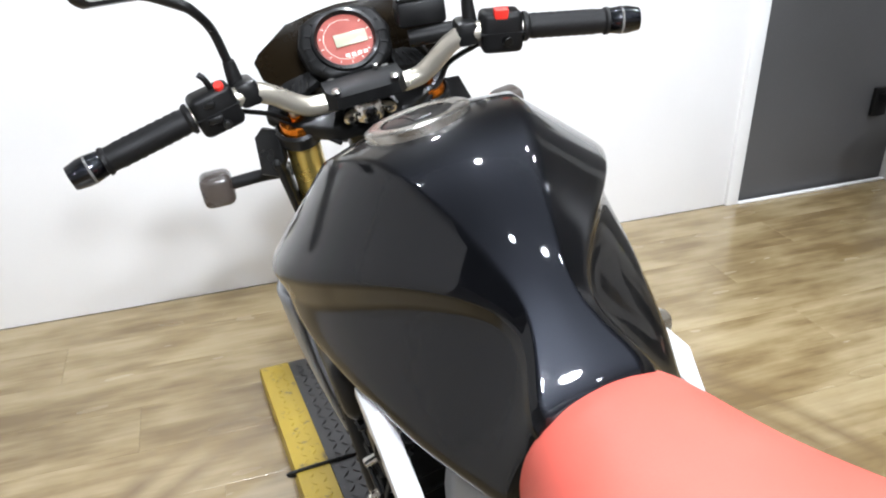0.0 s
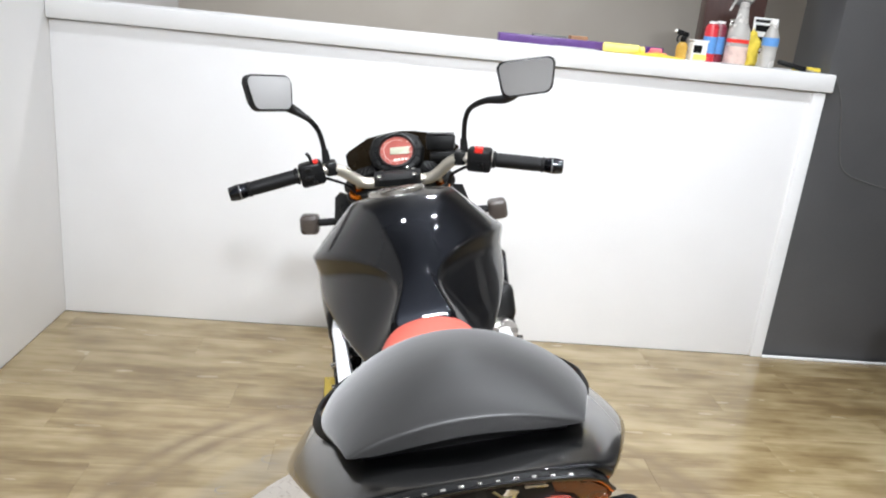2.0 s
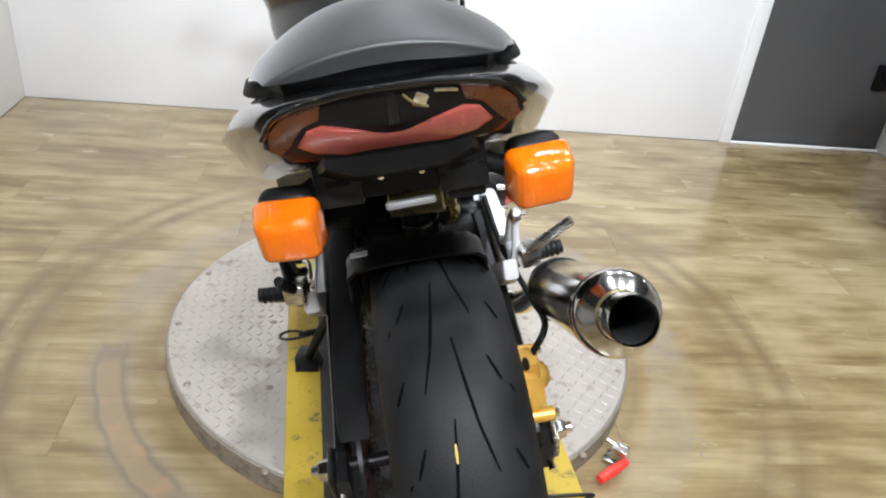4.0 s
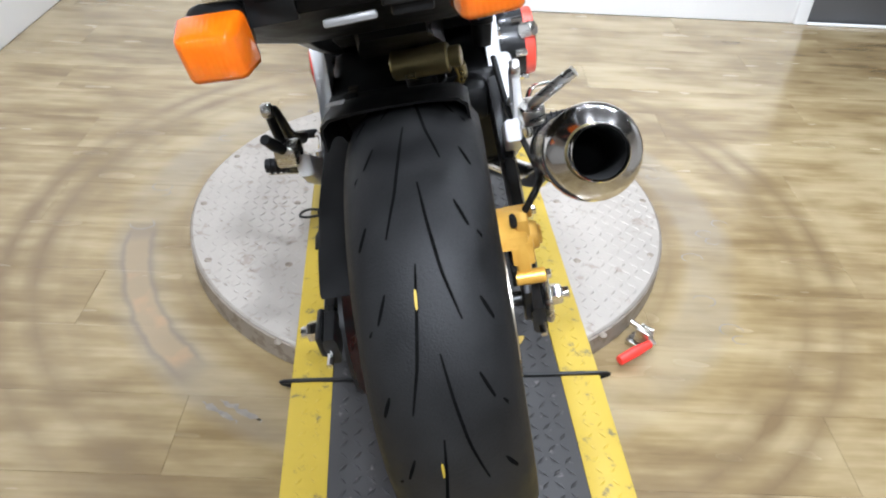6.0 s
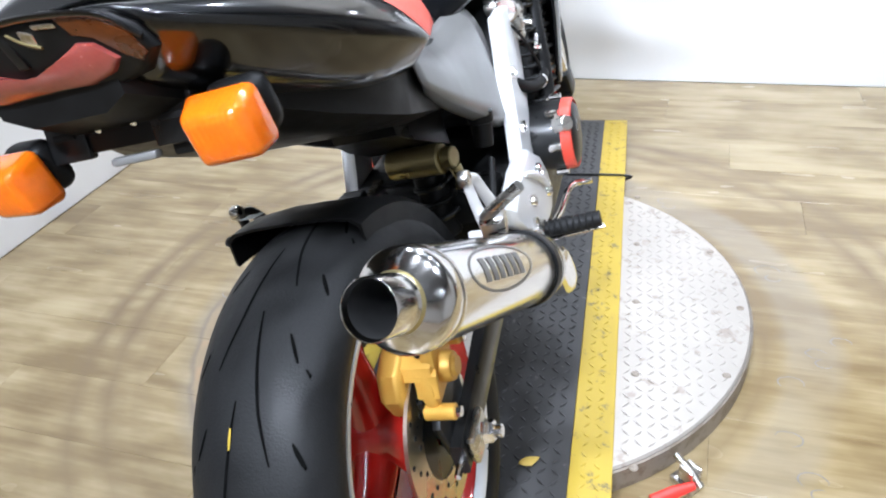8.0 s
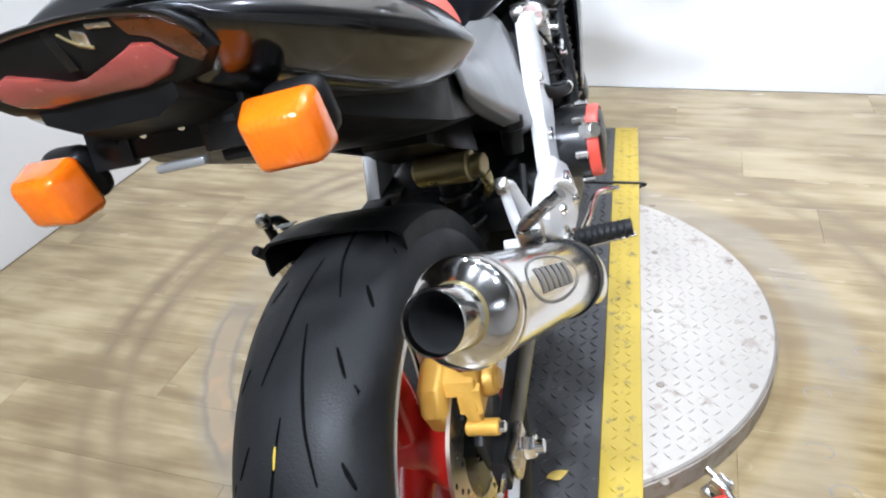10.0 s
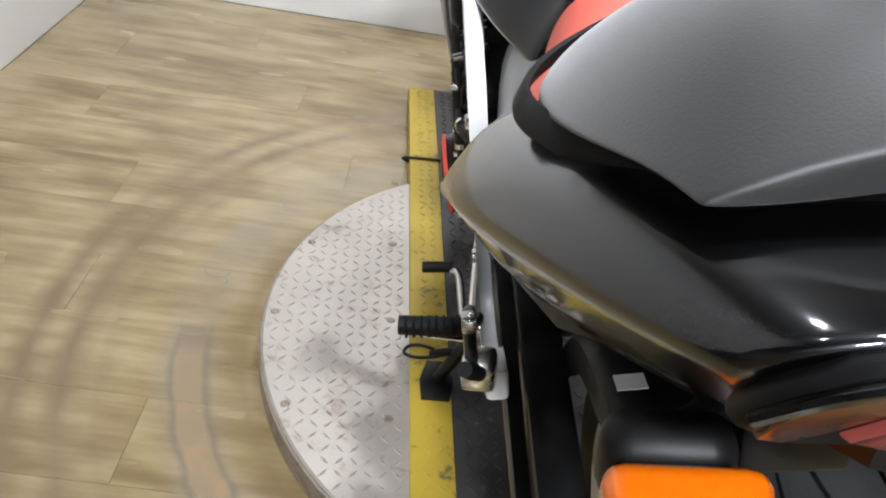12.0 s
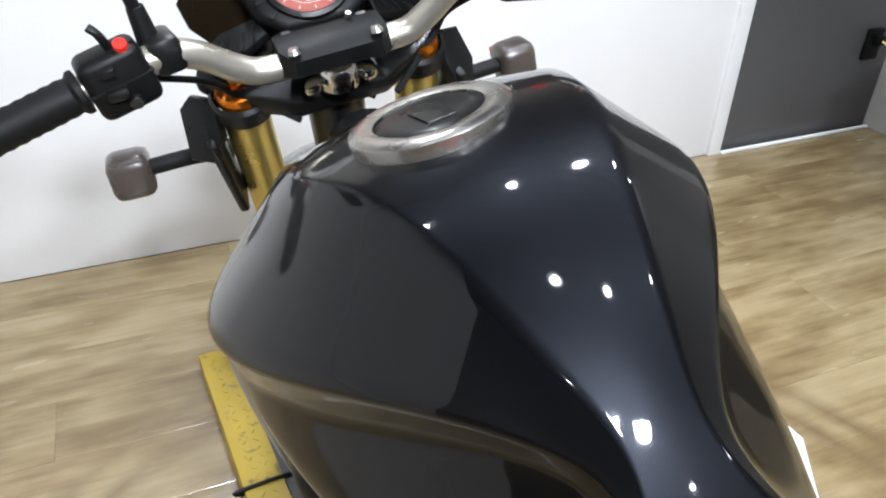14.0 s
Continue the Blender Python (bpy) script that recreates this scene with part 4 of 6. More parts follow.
PILLION = [
    (0.168, [(0, 0.880), (0.040, 0.878), (0.068, 0.868), (0.074, 0.857), (0.055, 0.853), (0, 0.854)]),
    (0.145, [(0, 0.910), (0.062, 0.901), (0.106, 0.877), (0.113, 0.860), (0.070, 0.854), (0, 0.854)]),
    (0.105, [(0, 0.947), (0.072, 0.933), (0.134, 0.887), (0.143, 0.866), (0.100, 0.858), (0, 0.858)]),
    (0.040, [(0, 0.968), (0.076, 0.951), (0.140, 0.907), (0.151, 0.883), (0.110, 0.878), (0, 0.880)]),
    (-0.030, [(0, 0.978), (0.074, 0.962), (0.131, 0.924), (0.141, 0.905), (0.105, 0.902), (0, 0.908)]),
    (-0.086, [(0, 0.968), (0.066, 0.957), (0.112, 0.935), (0.122, 0.925), (0.090, 0.924), (0, 0.932)]),
    (-0.118, [(0, 0.955), (0.062, 0.948), (0.103, 0.934), (0.112, 0.928), (0.080, 0.926), (0, 0.938)]),
    (-0.1195, [(0, 0.951), (0.061, 0.945), (0.102, 0.932), (0.111, 0.927), (0.079, 0.926), (0, 0.938)]),
]
part("pillion_seat", cage(mirrored_rings(PILLION), ((3, 0.9), (7, 0.9)), closed=True), GREY_SEAT, bike, "charcoal vinyl pillion seat", sub=3)

# rear wheel
WHEEL_X = 0.022
wheel = part("rear_wheel", lathe([(0.205, -0.060), (0.218, -0.072), (0.226, -0.076), (0.226, -0.070), (0.214, -0.066), (0.200, -0.040), (0.196, 0.0), (0.200, 0.040), (0.214, 0.066), (0.226, 0.070), (0.226, 0.076), (0.218, 0.072), (0.205, 0.060), (0.190, 0.035), (0.186, 0), (0.190, -0.035), (0.205, -0.060)], (0, 0, AXLE), (1, 0, 0), 72), RED_WHEEL, bike, "red lacquered wheel with a polished rim edge")
TREAD = [(-0.070, 0.222), (-0.083, 0.236), (-0.0895, 0.254), (-0.088, 0.268), (-0.078, 0.283), (-0.060, 0.2955), (-0.034, 0.3040), (0.0, 0.3070)]
tyre_profile = [(x * 0.97, r) for x, r in TREAD] + [(-x * 0.97, r) for x, r in TREAD[-2::-1]]
part("tyre", lathe([(r, x) for x, r in tyre_profile], (0, 0, AXLE), (1, 0, 0), 120), TYRE, wheel, "worn black sport tyre")

for k in range(3):
    a = radians(90 + 120 * k)
    ring_of = []
    for r, w, t in ((0.030, 0.032, 0.034), (0.075, 0.024, 0.030), (0.125, 0.020, 0.026), (0.165, 0.026, 0.026), (0.192, 0.046, 0.030)):
        u, v = Vector((0, math.cos(a), math.sin(a))), Vector((0, -math.sin(a), math.cos(a)))
        c = Vector((0, 0, AXLE)) + u * r
        ring_of.append([c + Vector((t * math.cos(q), 0, 0)) + v * (w * math.sin(q)) for q in [radians(30 * i) for i in range(12)]])
    part("spoke", loft(ring_of), RED_WHEEL, wheel)
part("hub", lathe([(0.016, -0.085), (0.052, -0.08), (0.056, -0.05), (0.045, -0.03), (0.045, 0.03), (0.056, 0.05), (0.052, 0.08), (0.016, 0.085)], (0, 0, AXLE), (1, 0, 0), 32), RED_WHEEL, wheel)
for s in (-1, 1):
    part("rim_lip", lathe([(0.2265, s * 0.068), (0.2285, s * 0.072), (0.2275, s * 0.0780), (0.222, s * 0.0775), (0.2165, s * 0.0750), (0.2070, s * 0.0665)], (0, 0, AXLE), (1, 0, 0), 96), ALU, wheel, "polished bare rim edge")


def tyre_radius(x):
    xs, rs = [p[0] for p in tyre_profile], [p[1] for p in tyre_profile]
    return float(np.interp(x, xs, rs))


def tread_sliver(points, width, lift=0.0007):
    """A sliver laid on the tread along (angle in degrees, x) points, tapered at both ends."""
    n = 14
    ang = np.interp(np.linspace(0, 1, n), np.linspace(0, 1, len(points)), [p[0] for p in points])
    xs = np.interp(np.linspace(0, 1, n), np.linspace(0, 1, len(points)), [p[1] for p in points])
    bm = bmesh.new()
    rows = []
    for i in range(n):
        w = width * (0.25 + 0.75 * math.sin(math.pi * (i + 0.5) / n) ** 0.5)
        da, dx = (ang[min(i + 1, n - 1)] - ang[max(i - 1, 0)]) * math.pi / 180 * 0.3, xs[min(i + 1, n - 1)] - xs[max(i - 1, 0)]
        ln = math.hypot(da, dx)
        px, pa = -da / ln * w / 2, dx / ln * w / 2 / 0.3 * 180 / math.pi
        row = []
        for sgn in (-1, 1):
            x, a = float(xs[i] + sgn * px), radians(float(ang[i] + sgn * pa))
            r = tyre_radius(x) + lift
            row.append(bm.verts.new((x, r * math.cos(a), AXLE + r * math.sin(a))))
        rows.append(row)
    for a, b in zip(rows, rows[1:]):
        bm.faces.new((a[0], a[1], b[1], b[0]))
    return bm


tyre_ob = [o for o in wheel.children if o.name.startswith("tyre")][0]
# raised dark slivers paint the grooves' shade; the tyre itself is not cut
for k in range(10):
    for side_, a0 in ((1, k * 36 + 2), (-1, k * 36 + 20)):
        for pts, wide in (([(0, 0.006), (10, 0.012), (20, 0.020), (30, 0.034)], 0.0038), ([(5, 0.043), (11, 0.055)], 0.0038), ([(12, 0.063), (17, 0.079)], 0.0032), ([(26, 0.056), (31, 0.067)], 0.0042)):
            part("tread_groove", tread_sliver([(a0 + a, side_ * x) for a, x in pts], wide), GROOVE_SHADE, tyre_ob, angle=0)
for a0, x0 in ((133, -0.010), (170, -0.014)):
    part("paint_dab", tread_sliver([(a0, x0), (a0 + 4, x0 - 0.001)], 0.0030, 0.0010), YELLOW, tyre_ob, "yellow paint dab on the tread", angle=0)

for ob in (wheel, *wheel.children_recursive):
    ob.data.transform(pose(WHEEL_X, 0, 0))

# rear brake, on the right
brake = part("rear_brake_disc", lathe([(0.062, 0.0), (0.110, 0.0), (0.110, 0.005), (0.062, 0.005), (0.062, 0.0)], (0.108, 0, AXLE), (1, 0, 0), 64), DISC_STEEL, bike, "drilled steel brake disc")
part("disc_carrier", lathe([(0.02, 0.0), (0.064, 0.001), (0.064, 0.004), (0.02, 0.006)], (0.107, 0, AXLE), (1, 0, 0), 32), SATIN, brake)
# each hole is a flat dark cap that paints the shade of a bore
hole_mesh = lathe([(0.0, 0.0004), (0.0036, 0.0004), (0.0036, -0.006)], seg=10)
hole = part("drilled_hole", hole_mesh, SOOT_AND_HOLE_SHADE, brake)
hole.matrix_basis = Matrix.Translation((0.1132, 0, AXLE + 0.072)) @ turn_to((1, 0, 0))
for k in range(1, 36):
    a, r = radians(k * 10), (0.072, 0.086, 0.100)[k % 3]
    h = new("drilled_hole", hole.data)
    h.parent, h.matrix_basis = brake, Matrix.Translation((0.1132, r * math.sin(a), AXLE + r * math.cos(a))) @ turn_to((1, 0, 0))
caliper = part("rear_caliper", plate([(-0.046, 0.366), (-0.058, 0.398), (-0.046, 0.430), (-0.012, 0.446), (0.030, 0.440), (0.054, 0.414), (0.050, 0.388), (0.020, 0.374), (-0.012, 0.366)], 0.034, plane_yz(0.090), bevel=0.011, seg=3), CALIPER, bike, "gold painted brake caliper")
part("caliper_bridge", plate([(-0.040, 0.414), (-0.034, 0.430), (-0.008, 0.442), (0.026, 0.437), (0.044, 0.420), (0.034, 0.410), (-0.010, 0.416)], 0.064, plane_yz(0.112), bevel=0.006, seg=2), CALIPER, caliper)
part("caliper_half", plate([(-0.042, 0.372), (-0.048, 0.398), (-0.036, 0.424), (-0.006, 0.434), (0.026, 0.428), (0.044, 0.406), (0.034, 0.386), (0.000, 0.376)], 0.020, plane_yz(0.133), bevel=0.006, seg=2), CALIPER, caliper, "outer half of the gold caliper")
part("caliper_rib", plate([(-0.046, 0.392), (-0.038, 0.420), (-0.028, 0.424), (-0.034, 0.392)], 0.030, plane_yz(0.134), bevel=0.003), CALIPER, caliper)
part("piston_boss", lathe([(0.0, 0.020), (0.012, 0.020), (0.014, 0.016), (0.018, 0.015), (0.020, 0.008), (0.021, -0.004)], (0.143, 0.000, 0.404), (1, 0, 0), 24), CALIPER, caliper)
part("slider_boss", rod((0.120, -0.040, 0.366), (0.160, -0.040, 0.366), 0.0105, seg=14), CALIPER, caliper)
part("slider_boss", rod((0.118, 0.046, 0.412), (0.156, 0.046, 0.412), 0.010, seg=14), CALIPER, caliper)
part("upper_lug", plate([(-0.030, 0.424), (-0.024, 0.446), (-0.010, 0.450), (-0.004, 0.430)], 0.018, plane_yz(0.138), bevel=0.004), CALIPER, caliper)
part("bleed_nipple", rod((0.128, -0.020, 0.440), (0.126, -0.024, 0.458), 0.006, 0.004, 10), RUBBER, caliper)
part("bolt", rod((0.160, -0.040, 0.366), (0.167, -0.040, 0.366), 0.007, seg=6), CHROME, caliper)
part("bolt", rod((0.156, 0.046, 0.412), (0.163, 0.046, 0.412), 0.007, seg=6), CHROME, caliper)
for px in (0.1015, 0.1185):
    part("brake_pad", box((0.007, 0.060, 0.034), (px, -0.014, 0.374), (12, 0, 0), 0.002), PLASTIC, caliper)
for ob in (caliper, *caliper.children):
    ob.data.transform(pose(0.003, 0.004, 0.011))
part("caliper_bracket", plate([(-0.035, 0.300), (-0.05, 0.36), (-0.02, 0.395), (0.035, 0.40), (0.05, 0.36), (0.035, 0.28), (0.0, 0.262)], 0.012, plane_yz(0.135), bevel=0.003), SATIN, bike, "black caliper bracket")
part("brake_hose", tube([(0.146, 0.020, 0.44), (0.168, 0.03, 0.47), (0.178, 0.08, 0.46), (0.175, 0.18, 0.44), (0.16, 0.30, 0.45), (0.15, 0.40, 0.50)], 0.005, 10), RUBBER, bike)

# swingarm, axle and chain
for s in (-1, 1):
    ring_of = []
    for y, z, w, h in ((0.60, 0.400, 0.034, 0.060), (0.45, 0.385, 0.030, 0.072), (0.25, 0.352, 0.026, 0.066), (0.08, 0.320, 0.022, 0.056), (-0.045, 0.302, 0.020, 0.046)):
        ring_of.append([(s * 0.148 + w / 2 * a, y, z + h / 2 * b) for a, b in ((-1, -0.7), (-0.7, -1), (0.7, -1), (1, -0.7), (1, 0.7), (0.7, 1), (-0.7, 1), (-1, 0.7))])
    arm = part("swingarm_leg", loft(ring_of), SATIN, bike, "black aluminium swingarm leg")
    part("axle_block", box((0.012, 0.062, 0.044), (s * 0.164, -0.006, 0.306), (4, 0, 0), 0.006), BRUSHED if s > 0 else SATIN, arm)
    part("adjuster_bolt", rod((s * 0.150, -0.070, 0.299), (s * 0.150, -0.04, 0.302), 0.005, seg=8), CHROME, arm)
    part("axle_nut", rod((s * 0.168, 0, AXLE - 0.002), (s * 0.186, 0, AXLE - 0.002), 0.0165, 0.015, 6), CHROME, arm, "bright axle nut")
    part("axle_end", rod((s * 0.184, 0, AXLE - 0.002), (s * 0.196, 0, AXLE - 0.002), 0.009, seg=14), CHROME, arm)
part("axle", rod((-0.165, 0, AXLE), (0.165, 0, AXLE), 0.011, seg=14), SATIN, bike)
part("swingarm_bridge", box((0.27, 0.10, 0.07), (0, 0.47, 0.40), (-6, 0, 0), 0.018), SATIN, bike)
part("sprocket", lathe([(0.03, -0.118), (0.095, -0.116), (0.102, -0.116), (0.102, -0.110), (0.095, -0.110), (0.03, -0.108)], (0, 0, AXLE), (1, 0, 0), 42), SATIN, bike)
chain = bmesh.new()
for k in range(46):
    f = k / 45
    for z0, z1 in ((AXLE + 0.104, 0.435), (AXLE - 0.104, 0.345)):
        y = 0.01 + f * 0.50
        z = z0 + (z1 - z0) * f
        box((0.018 if k % 2 else 0.013, 0.0095, 0.012), (-0.113, y, z), bm=chain)
part("chain", chain, mat("chain_steel", (0.07, 0.06, 0.045), (0.14, 0.12, 0.09), 0.45, 0.8), bike, "greasy drive chain", kind="stuff")
part("chain_guard", plate([(-0.05, 0.405), (0.0, 0.430), (0.10, 0.455), (0.34, 0.475), (0.42, 0.47), (0.42, 0.445), (0.30, 0.445), (0.12, 0.425), (0.0, 0.415)], 0.046, plane_yz(-0.116), bevel=0.004), PLASTIC, bike)
hug_rings = []
for k in range(13):
    a = radians(10 + 6.2 * k)
    grow = 1.0 if k < 11 else 0.98
    section = [(-0.096, -0.046), (-0.095, -0.014), (-0.084, -0.005), (-0.05, -0.001), (0.0, 0.000), (0.05, -0.001), (0.084, -0.005), (0.095, -0.014), (0.096, -0.046)]
    outer = [(x * grow + WHEEL_X - 0.018, 0.3185 + d) for x, d in section]
    inner = [(x * grow * 0.965 + WHEEL_X - 0.018, 0.315 + d) for x, d in section[::-1]]
    hug_rings.append([(x, r * math.cos(a), AXLE + r * math.sin(a)) for x, r in outer + inner])
part("hugger", loft(hug_rings), PLASTIC, bike, "black tyre hugger with a straight rear edge")
part("inner_fender", loft([[(x, y, z) for x, z in ((-w, z0), (-w, z1), (-w * 0.7, z1 + 0.012), (w * 0.7, z1 + 0.012), (w, z1), (w, z0))] for y, w, z0, z1 in ((0.44, 0.075, 0.52, 0.70), (0.36, 0.066, 0.565, 0.69), (0.30, 0.052, 0.605, 0.67))]), SATIN, bike, "black inner mudguard panel")
part("sticker", box((0.024, 0.020, 0.001), (-0.070, 0.070, 0.6215), (-13, -3, 0)), WHITE_PAINT, bike, "small white and black sticker on the hugger")

# silencer on the right
EX0, EX1 = Vector((0.2105, -0.206, 0.658)), Vector((0.232, 0.255, 0.385))
ax = (EX1 - EX0).normalized()
silencer = part("silencer", lathe([(0.0493, 0.088), (0.0493, 0.455), (0.0477, 0.462)], EX0, ax, 56), STAINLESS, bike, "round stainless steel silencer can with an oval maker's plate")
part("end_cone", lathe([(0.0278, 0.052), (0.0290, 0.0490), (0.0425, 0.0570), (0.0480, 0.0615), (0.0502, 0.0655), (0.0507, 0.070), (0.0505, 0.086), (0.0492, 0.089)], EX0, ax, 64), CHROME, silencer, "polished end cone")
part("outlet_pipe", lathe([(0.0254, 0.16), (0.0254, 0.002), (0.0267, 0.0), (0.0280, 0.002), (0.0276, 0.056)], EX0, ax, 48), CHROME, silencer, "polished outlet pipe")
part("pipe_weld", lathe([(0.0276, 0.045), (0.0292, 0.047), (0.0298, 0.0505), (0.0284, 0.053)], EX0, ax, 48), BRASSY, silencer, "heat-tinted weld ring")
part("bore", lathe([(0.0, 0.16), (0.0252, 0.16), (0.0252, 0.010)], EX0, ax, 40), SOOT_AND_HOLE_SHADE, silencer, "black sooty bore")
part("end_ring", lathe([(0.0495, 0.084), (0.0509, 0.086), (0.0509, 0.091), (0.0495, 0.093)], EX0, ax, 56), CHROME, silencer)
part("clamp_band", lathe([(0.0495, 0.415), (0.0522, 0.417), (0.0522, 0.435), (0.0495, 0.437)], EX0, ax, 56), PLASTIC, silencer, "black rubber clamp band")
part("front_cap", lathe([(0.0495, 0.455), (0.0488, 0.470), (0.034, 0.500), (0.024, 0.512), (0.024, 0.53)], EX0, ax, 48), STAINLESS, silencer)
part("link_pipe", tube([EX0 + ax * 0.52, EX0 + ax * 0.60, (0.205, 0.42, 0.235), (0.12, 0.52, 0.225), (0.06, 0.62, 0.205)], 0.024, 20), STAINLESS, bike, "steel link pipe")
up = Vector((0.92, 0, 0.38))
up = (up - ax * up.dot(ax)).normalized()
side = ax.cross(up)


def on_can(u, v, lift):
    """A point on the can: u along it, v round it, in metres."""
    a = v / 0.0493
    return EX0 + ax * u + (0.0493 + lift) * (math.cos(a) * up + math.sin(a) * side)


def can_patch(u0, u1, v0, v1, lift=0.0006, n=6):
    bm = bmesh.new()
    g = [[bm.verts.new(on_can(u0 + (u1 - u0) * i, v0 + (v1 - v0) * j / n, lift)) for j in range(n + 1)] for i in (0, 1)]
    for j in range(n):
        bm.faces.new((g[0][j], g[0][j + 1], g[1][j + 1], g[1][j]))
    return bm


oval = bmesh.new()
ring_in, ring_out = [], []
for k in range(40):
    a = 2 * math.pi * k / 40
    ring_out.append(oval.verts.new(on_can(0.215 + 0.098 * math.cos(a), 0.0 + 0.027 * math.sin(a), 0.0006)))
    ring_in.append(oval.verts.new(on_can(0.215 + 0.0945 * math.cos(a), 0.0 + 0.0242 * math.sin(a), 0.0006)))
for k in range(40):
    j = (k + 1) % 40
    oval.faces.new((ring_out[k], ring_out[j], ring_in[j], ring_in[k]))
part("oval_outline", oval, MARK, silencer, "etched oval outline", angle=0)
for k in range(6):
    u = 0.215 - 0.066 + 0.132 * (k + 0.5) / 6
    part("etched_bar", can_patch(u - 0.0070, u + 0.0070, -0.013, 0.013), MARK, silencer, angle=0)

# tail
TAIL = [
    (0.213, [(0, 0.796), (0.100, 0.796), (0.126, 0.786), (0.142, 0.770), (0.138, 0.742), (0, 0.731)]),
    (0.170, [(0, 0.826), (0.118, 0.824), (0.156, 0.806), (0.178, 0.773), (0.160, 0.744), (0, 0.730)]),
    (0.134, [(0, 0.848), (0.132, 0.848), (0.180, 0.824), (0.211, 0.776), (0.178, 0.746), (0, 0.730)]),
    (0.120, [(0, 0.852), (0.134, 0.852), (0.181, 0.829), (0.2115, 0.781), (0.178, 0.748), (0, 0.731)]),
    (0.050, [(0, 0.868), (0.133, 0.870), (0.174, 0.855), (0.203, 0.818), (0.174, 0.760), (0, 0.745)]),
    (-0.050, [(0, 0.904), (0.112, 0.905), (0.148, 0.890), (0.172, 0.862), (0.140, 0.804), (0, 0.785)]),
    (-0.140, [(0, 0.925), (0.092, 0.925), (0.126, 0.917), (0.138, 0.900), (0.112, 0.855), (0, 0.838)]),
    (-0.190, [(0, 0.937), (0.081, 0.936), (0.109, 0.929), (0.117, 0.914), (0.097, 0.870), (0, 0.858)]),
    (-0.192, [(0, 0.937), (0.080, 0.936), (0.108, 0.929), (0.116, 0.914), (0.096, 0.870), (0, 0.858)]),
]
# the lamp face leans in towards its foot
LAMP_LEAN = 0.40
tail_rows = [[(x, y + (LAMP_LEAN * (0.937 - z) if y < -0.18 else 0.0), z) for x, y, z in row] for row in mirrored_rings(TAIL)]
LAMP_X = Matrix(((1, 0, 0, 0), (0, 1, -1.1 * LAMP_LEAN, 1.1 * LAMP_LEAN * 0.9405), (0, 0, 1.1, -0.1 * 0.9405), (0, 0, 0, 1)))
tail = part("tail_fairing", cage(tail_rows, ((3, 0.92), (7, 0.92), (4, 0.85), (6, 0.85)), closed=True), TAIL_BLACK, bike, "glossy black pointed tail fairing", sub=2)
part("lamp_bezel", plate([(-0.115, 0.898), (-0.110, 0.917), (-0.092, 0.931), (-0.045, 0.940), (0.045, 0.940), (0.092, 0.931), (0.110, 0.917), (0.115, 0.898), (0.094, 0.882), (0.04, 0.874), (-0.04, 0.874), (-0.094, 0.882)], 0.018, plane_xz(-0.196), bevel=0.008, seg=3), PLASTIC, tail, "dark hollow tail lamp surround", xf=LAMP_X)
part("lamp_hood", tube([(-0.113, -0.203, 0.908), (-0.094, -0.2055, 0.929), (-0.046, -0.206, 0.9385), (0.0, -0.206, 0.9405), (0.046, -0.206, 0.9385), (0.094, -0.2055, 0.929), (0.113, -0.203, 0.908)], 0.0028, 8), TAIL_BLACK, tail, "glossy lip over the lamp", xf=LAMP_X)
part("lamp_divider", box((0.010, 0.004, 0.030), (0.0, -0.2045, 0.921), (-8, 0, 0), 0.0015), SATIN, tail, xf=LAMP_X)
part("lamp_reflector", box((0.012, 0.003, 0.013), (0.024, -0.2050, 0.925), (0, 24, 0), 0.002), CHROME, tail, "small bright bulb reflector", xf=LAMP_X)
part("lamp_reflector", box((0.020, 0.003, 0.004), (0.046, -0.2050, 0.931), (0, 8, 0), 0.001), BRUSHED, tail, xf=LAMP_X)
part("lamp_wire", tube([(0.010, -0.2055, 0.932), (0.018, -0.206, 0.924), (0.030, -0.206, 0.918)], 0.0014, 6), BRASSY, tail, xf=LAMP_X)
lamp = part("tail_lamp", plate([(-0.085, 0.898), (-0.074, 0.912), (-0.060, 0.915), (-0.031, 0.906), (-0.007, 0.8965), (0.007, 0.8965), (0.031, 0.906), (0.060, 0.915), (0.074, 0.912), (0.085, 0.898), (0.072, 0.889), (0.045, 0.883), (0.018, 0.886), (-0.018, 0.886), (-0.045, 0.883), (-0.072, 0.889)], 0.014, plane_xz(-0.2030), bevel=0.0035, seg=2), RED_LENS, tail, "red two-winged tail lamp lens", xf=LAMP_X)
for s in (-1, 1):
    part("amber_corner", plate([(s * 0.109, 0.897), (s * 0.106, 0.914), (s * 0.091, 0.927), (s * 0.058, 0.934), (s * 0.062, 0.920), (s * 0.078, 0.916), (s * 0.090, 0.899), (s * 0.100, 0.892)], 0.004, plane_xz(-0.2040), bevel=0.001), AMBER_DARK, tail, "dark amber lens corner", xf=LAMP_X)
for k in range(11):
    x = -0.075 + 0.15 * k / 10
    part("bright_stud", box((0.0045, 0.003, 0.0018), (x, -0.2005, 0.9405 - 1.0 * x * x), bevel=0.0008), BRUSHED, tail)
part("seat_seam", tube([(-0.02, -0.105, 0.912), (-0.024, -0.15, 0.922), (-0.026, -0.188, 0.928)], 0.0012, 6), PLASTIC, tail)
part("seat_seam", tube([(0.05, -0.105, 0.912), (0.048, -0.15, 0.922), (0.044, -0.188, 0.928)], 0.0012, 6), PLASTIC, tail)
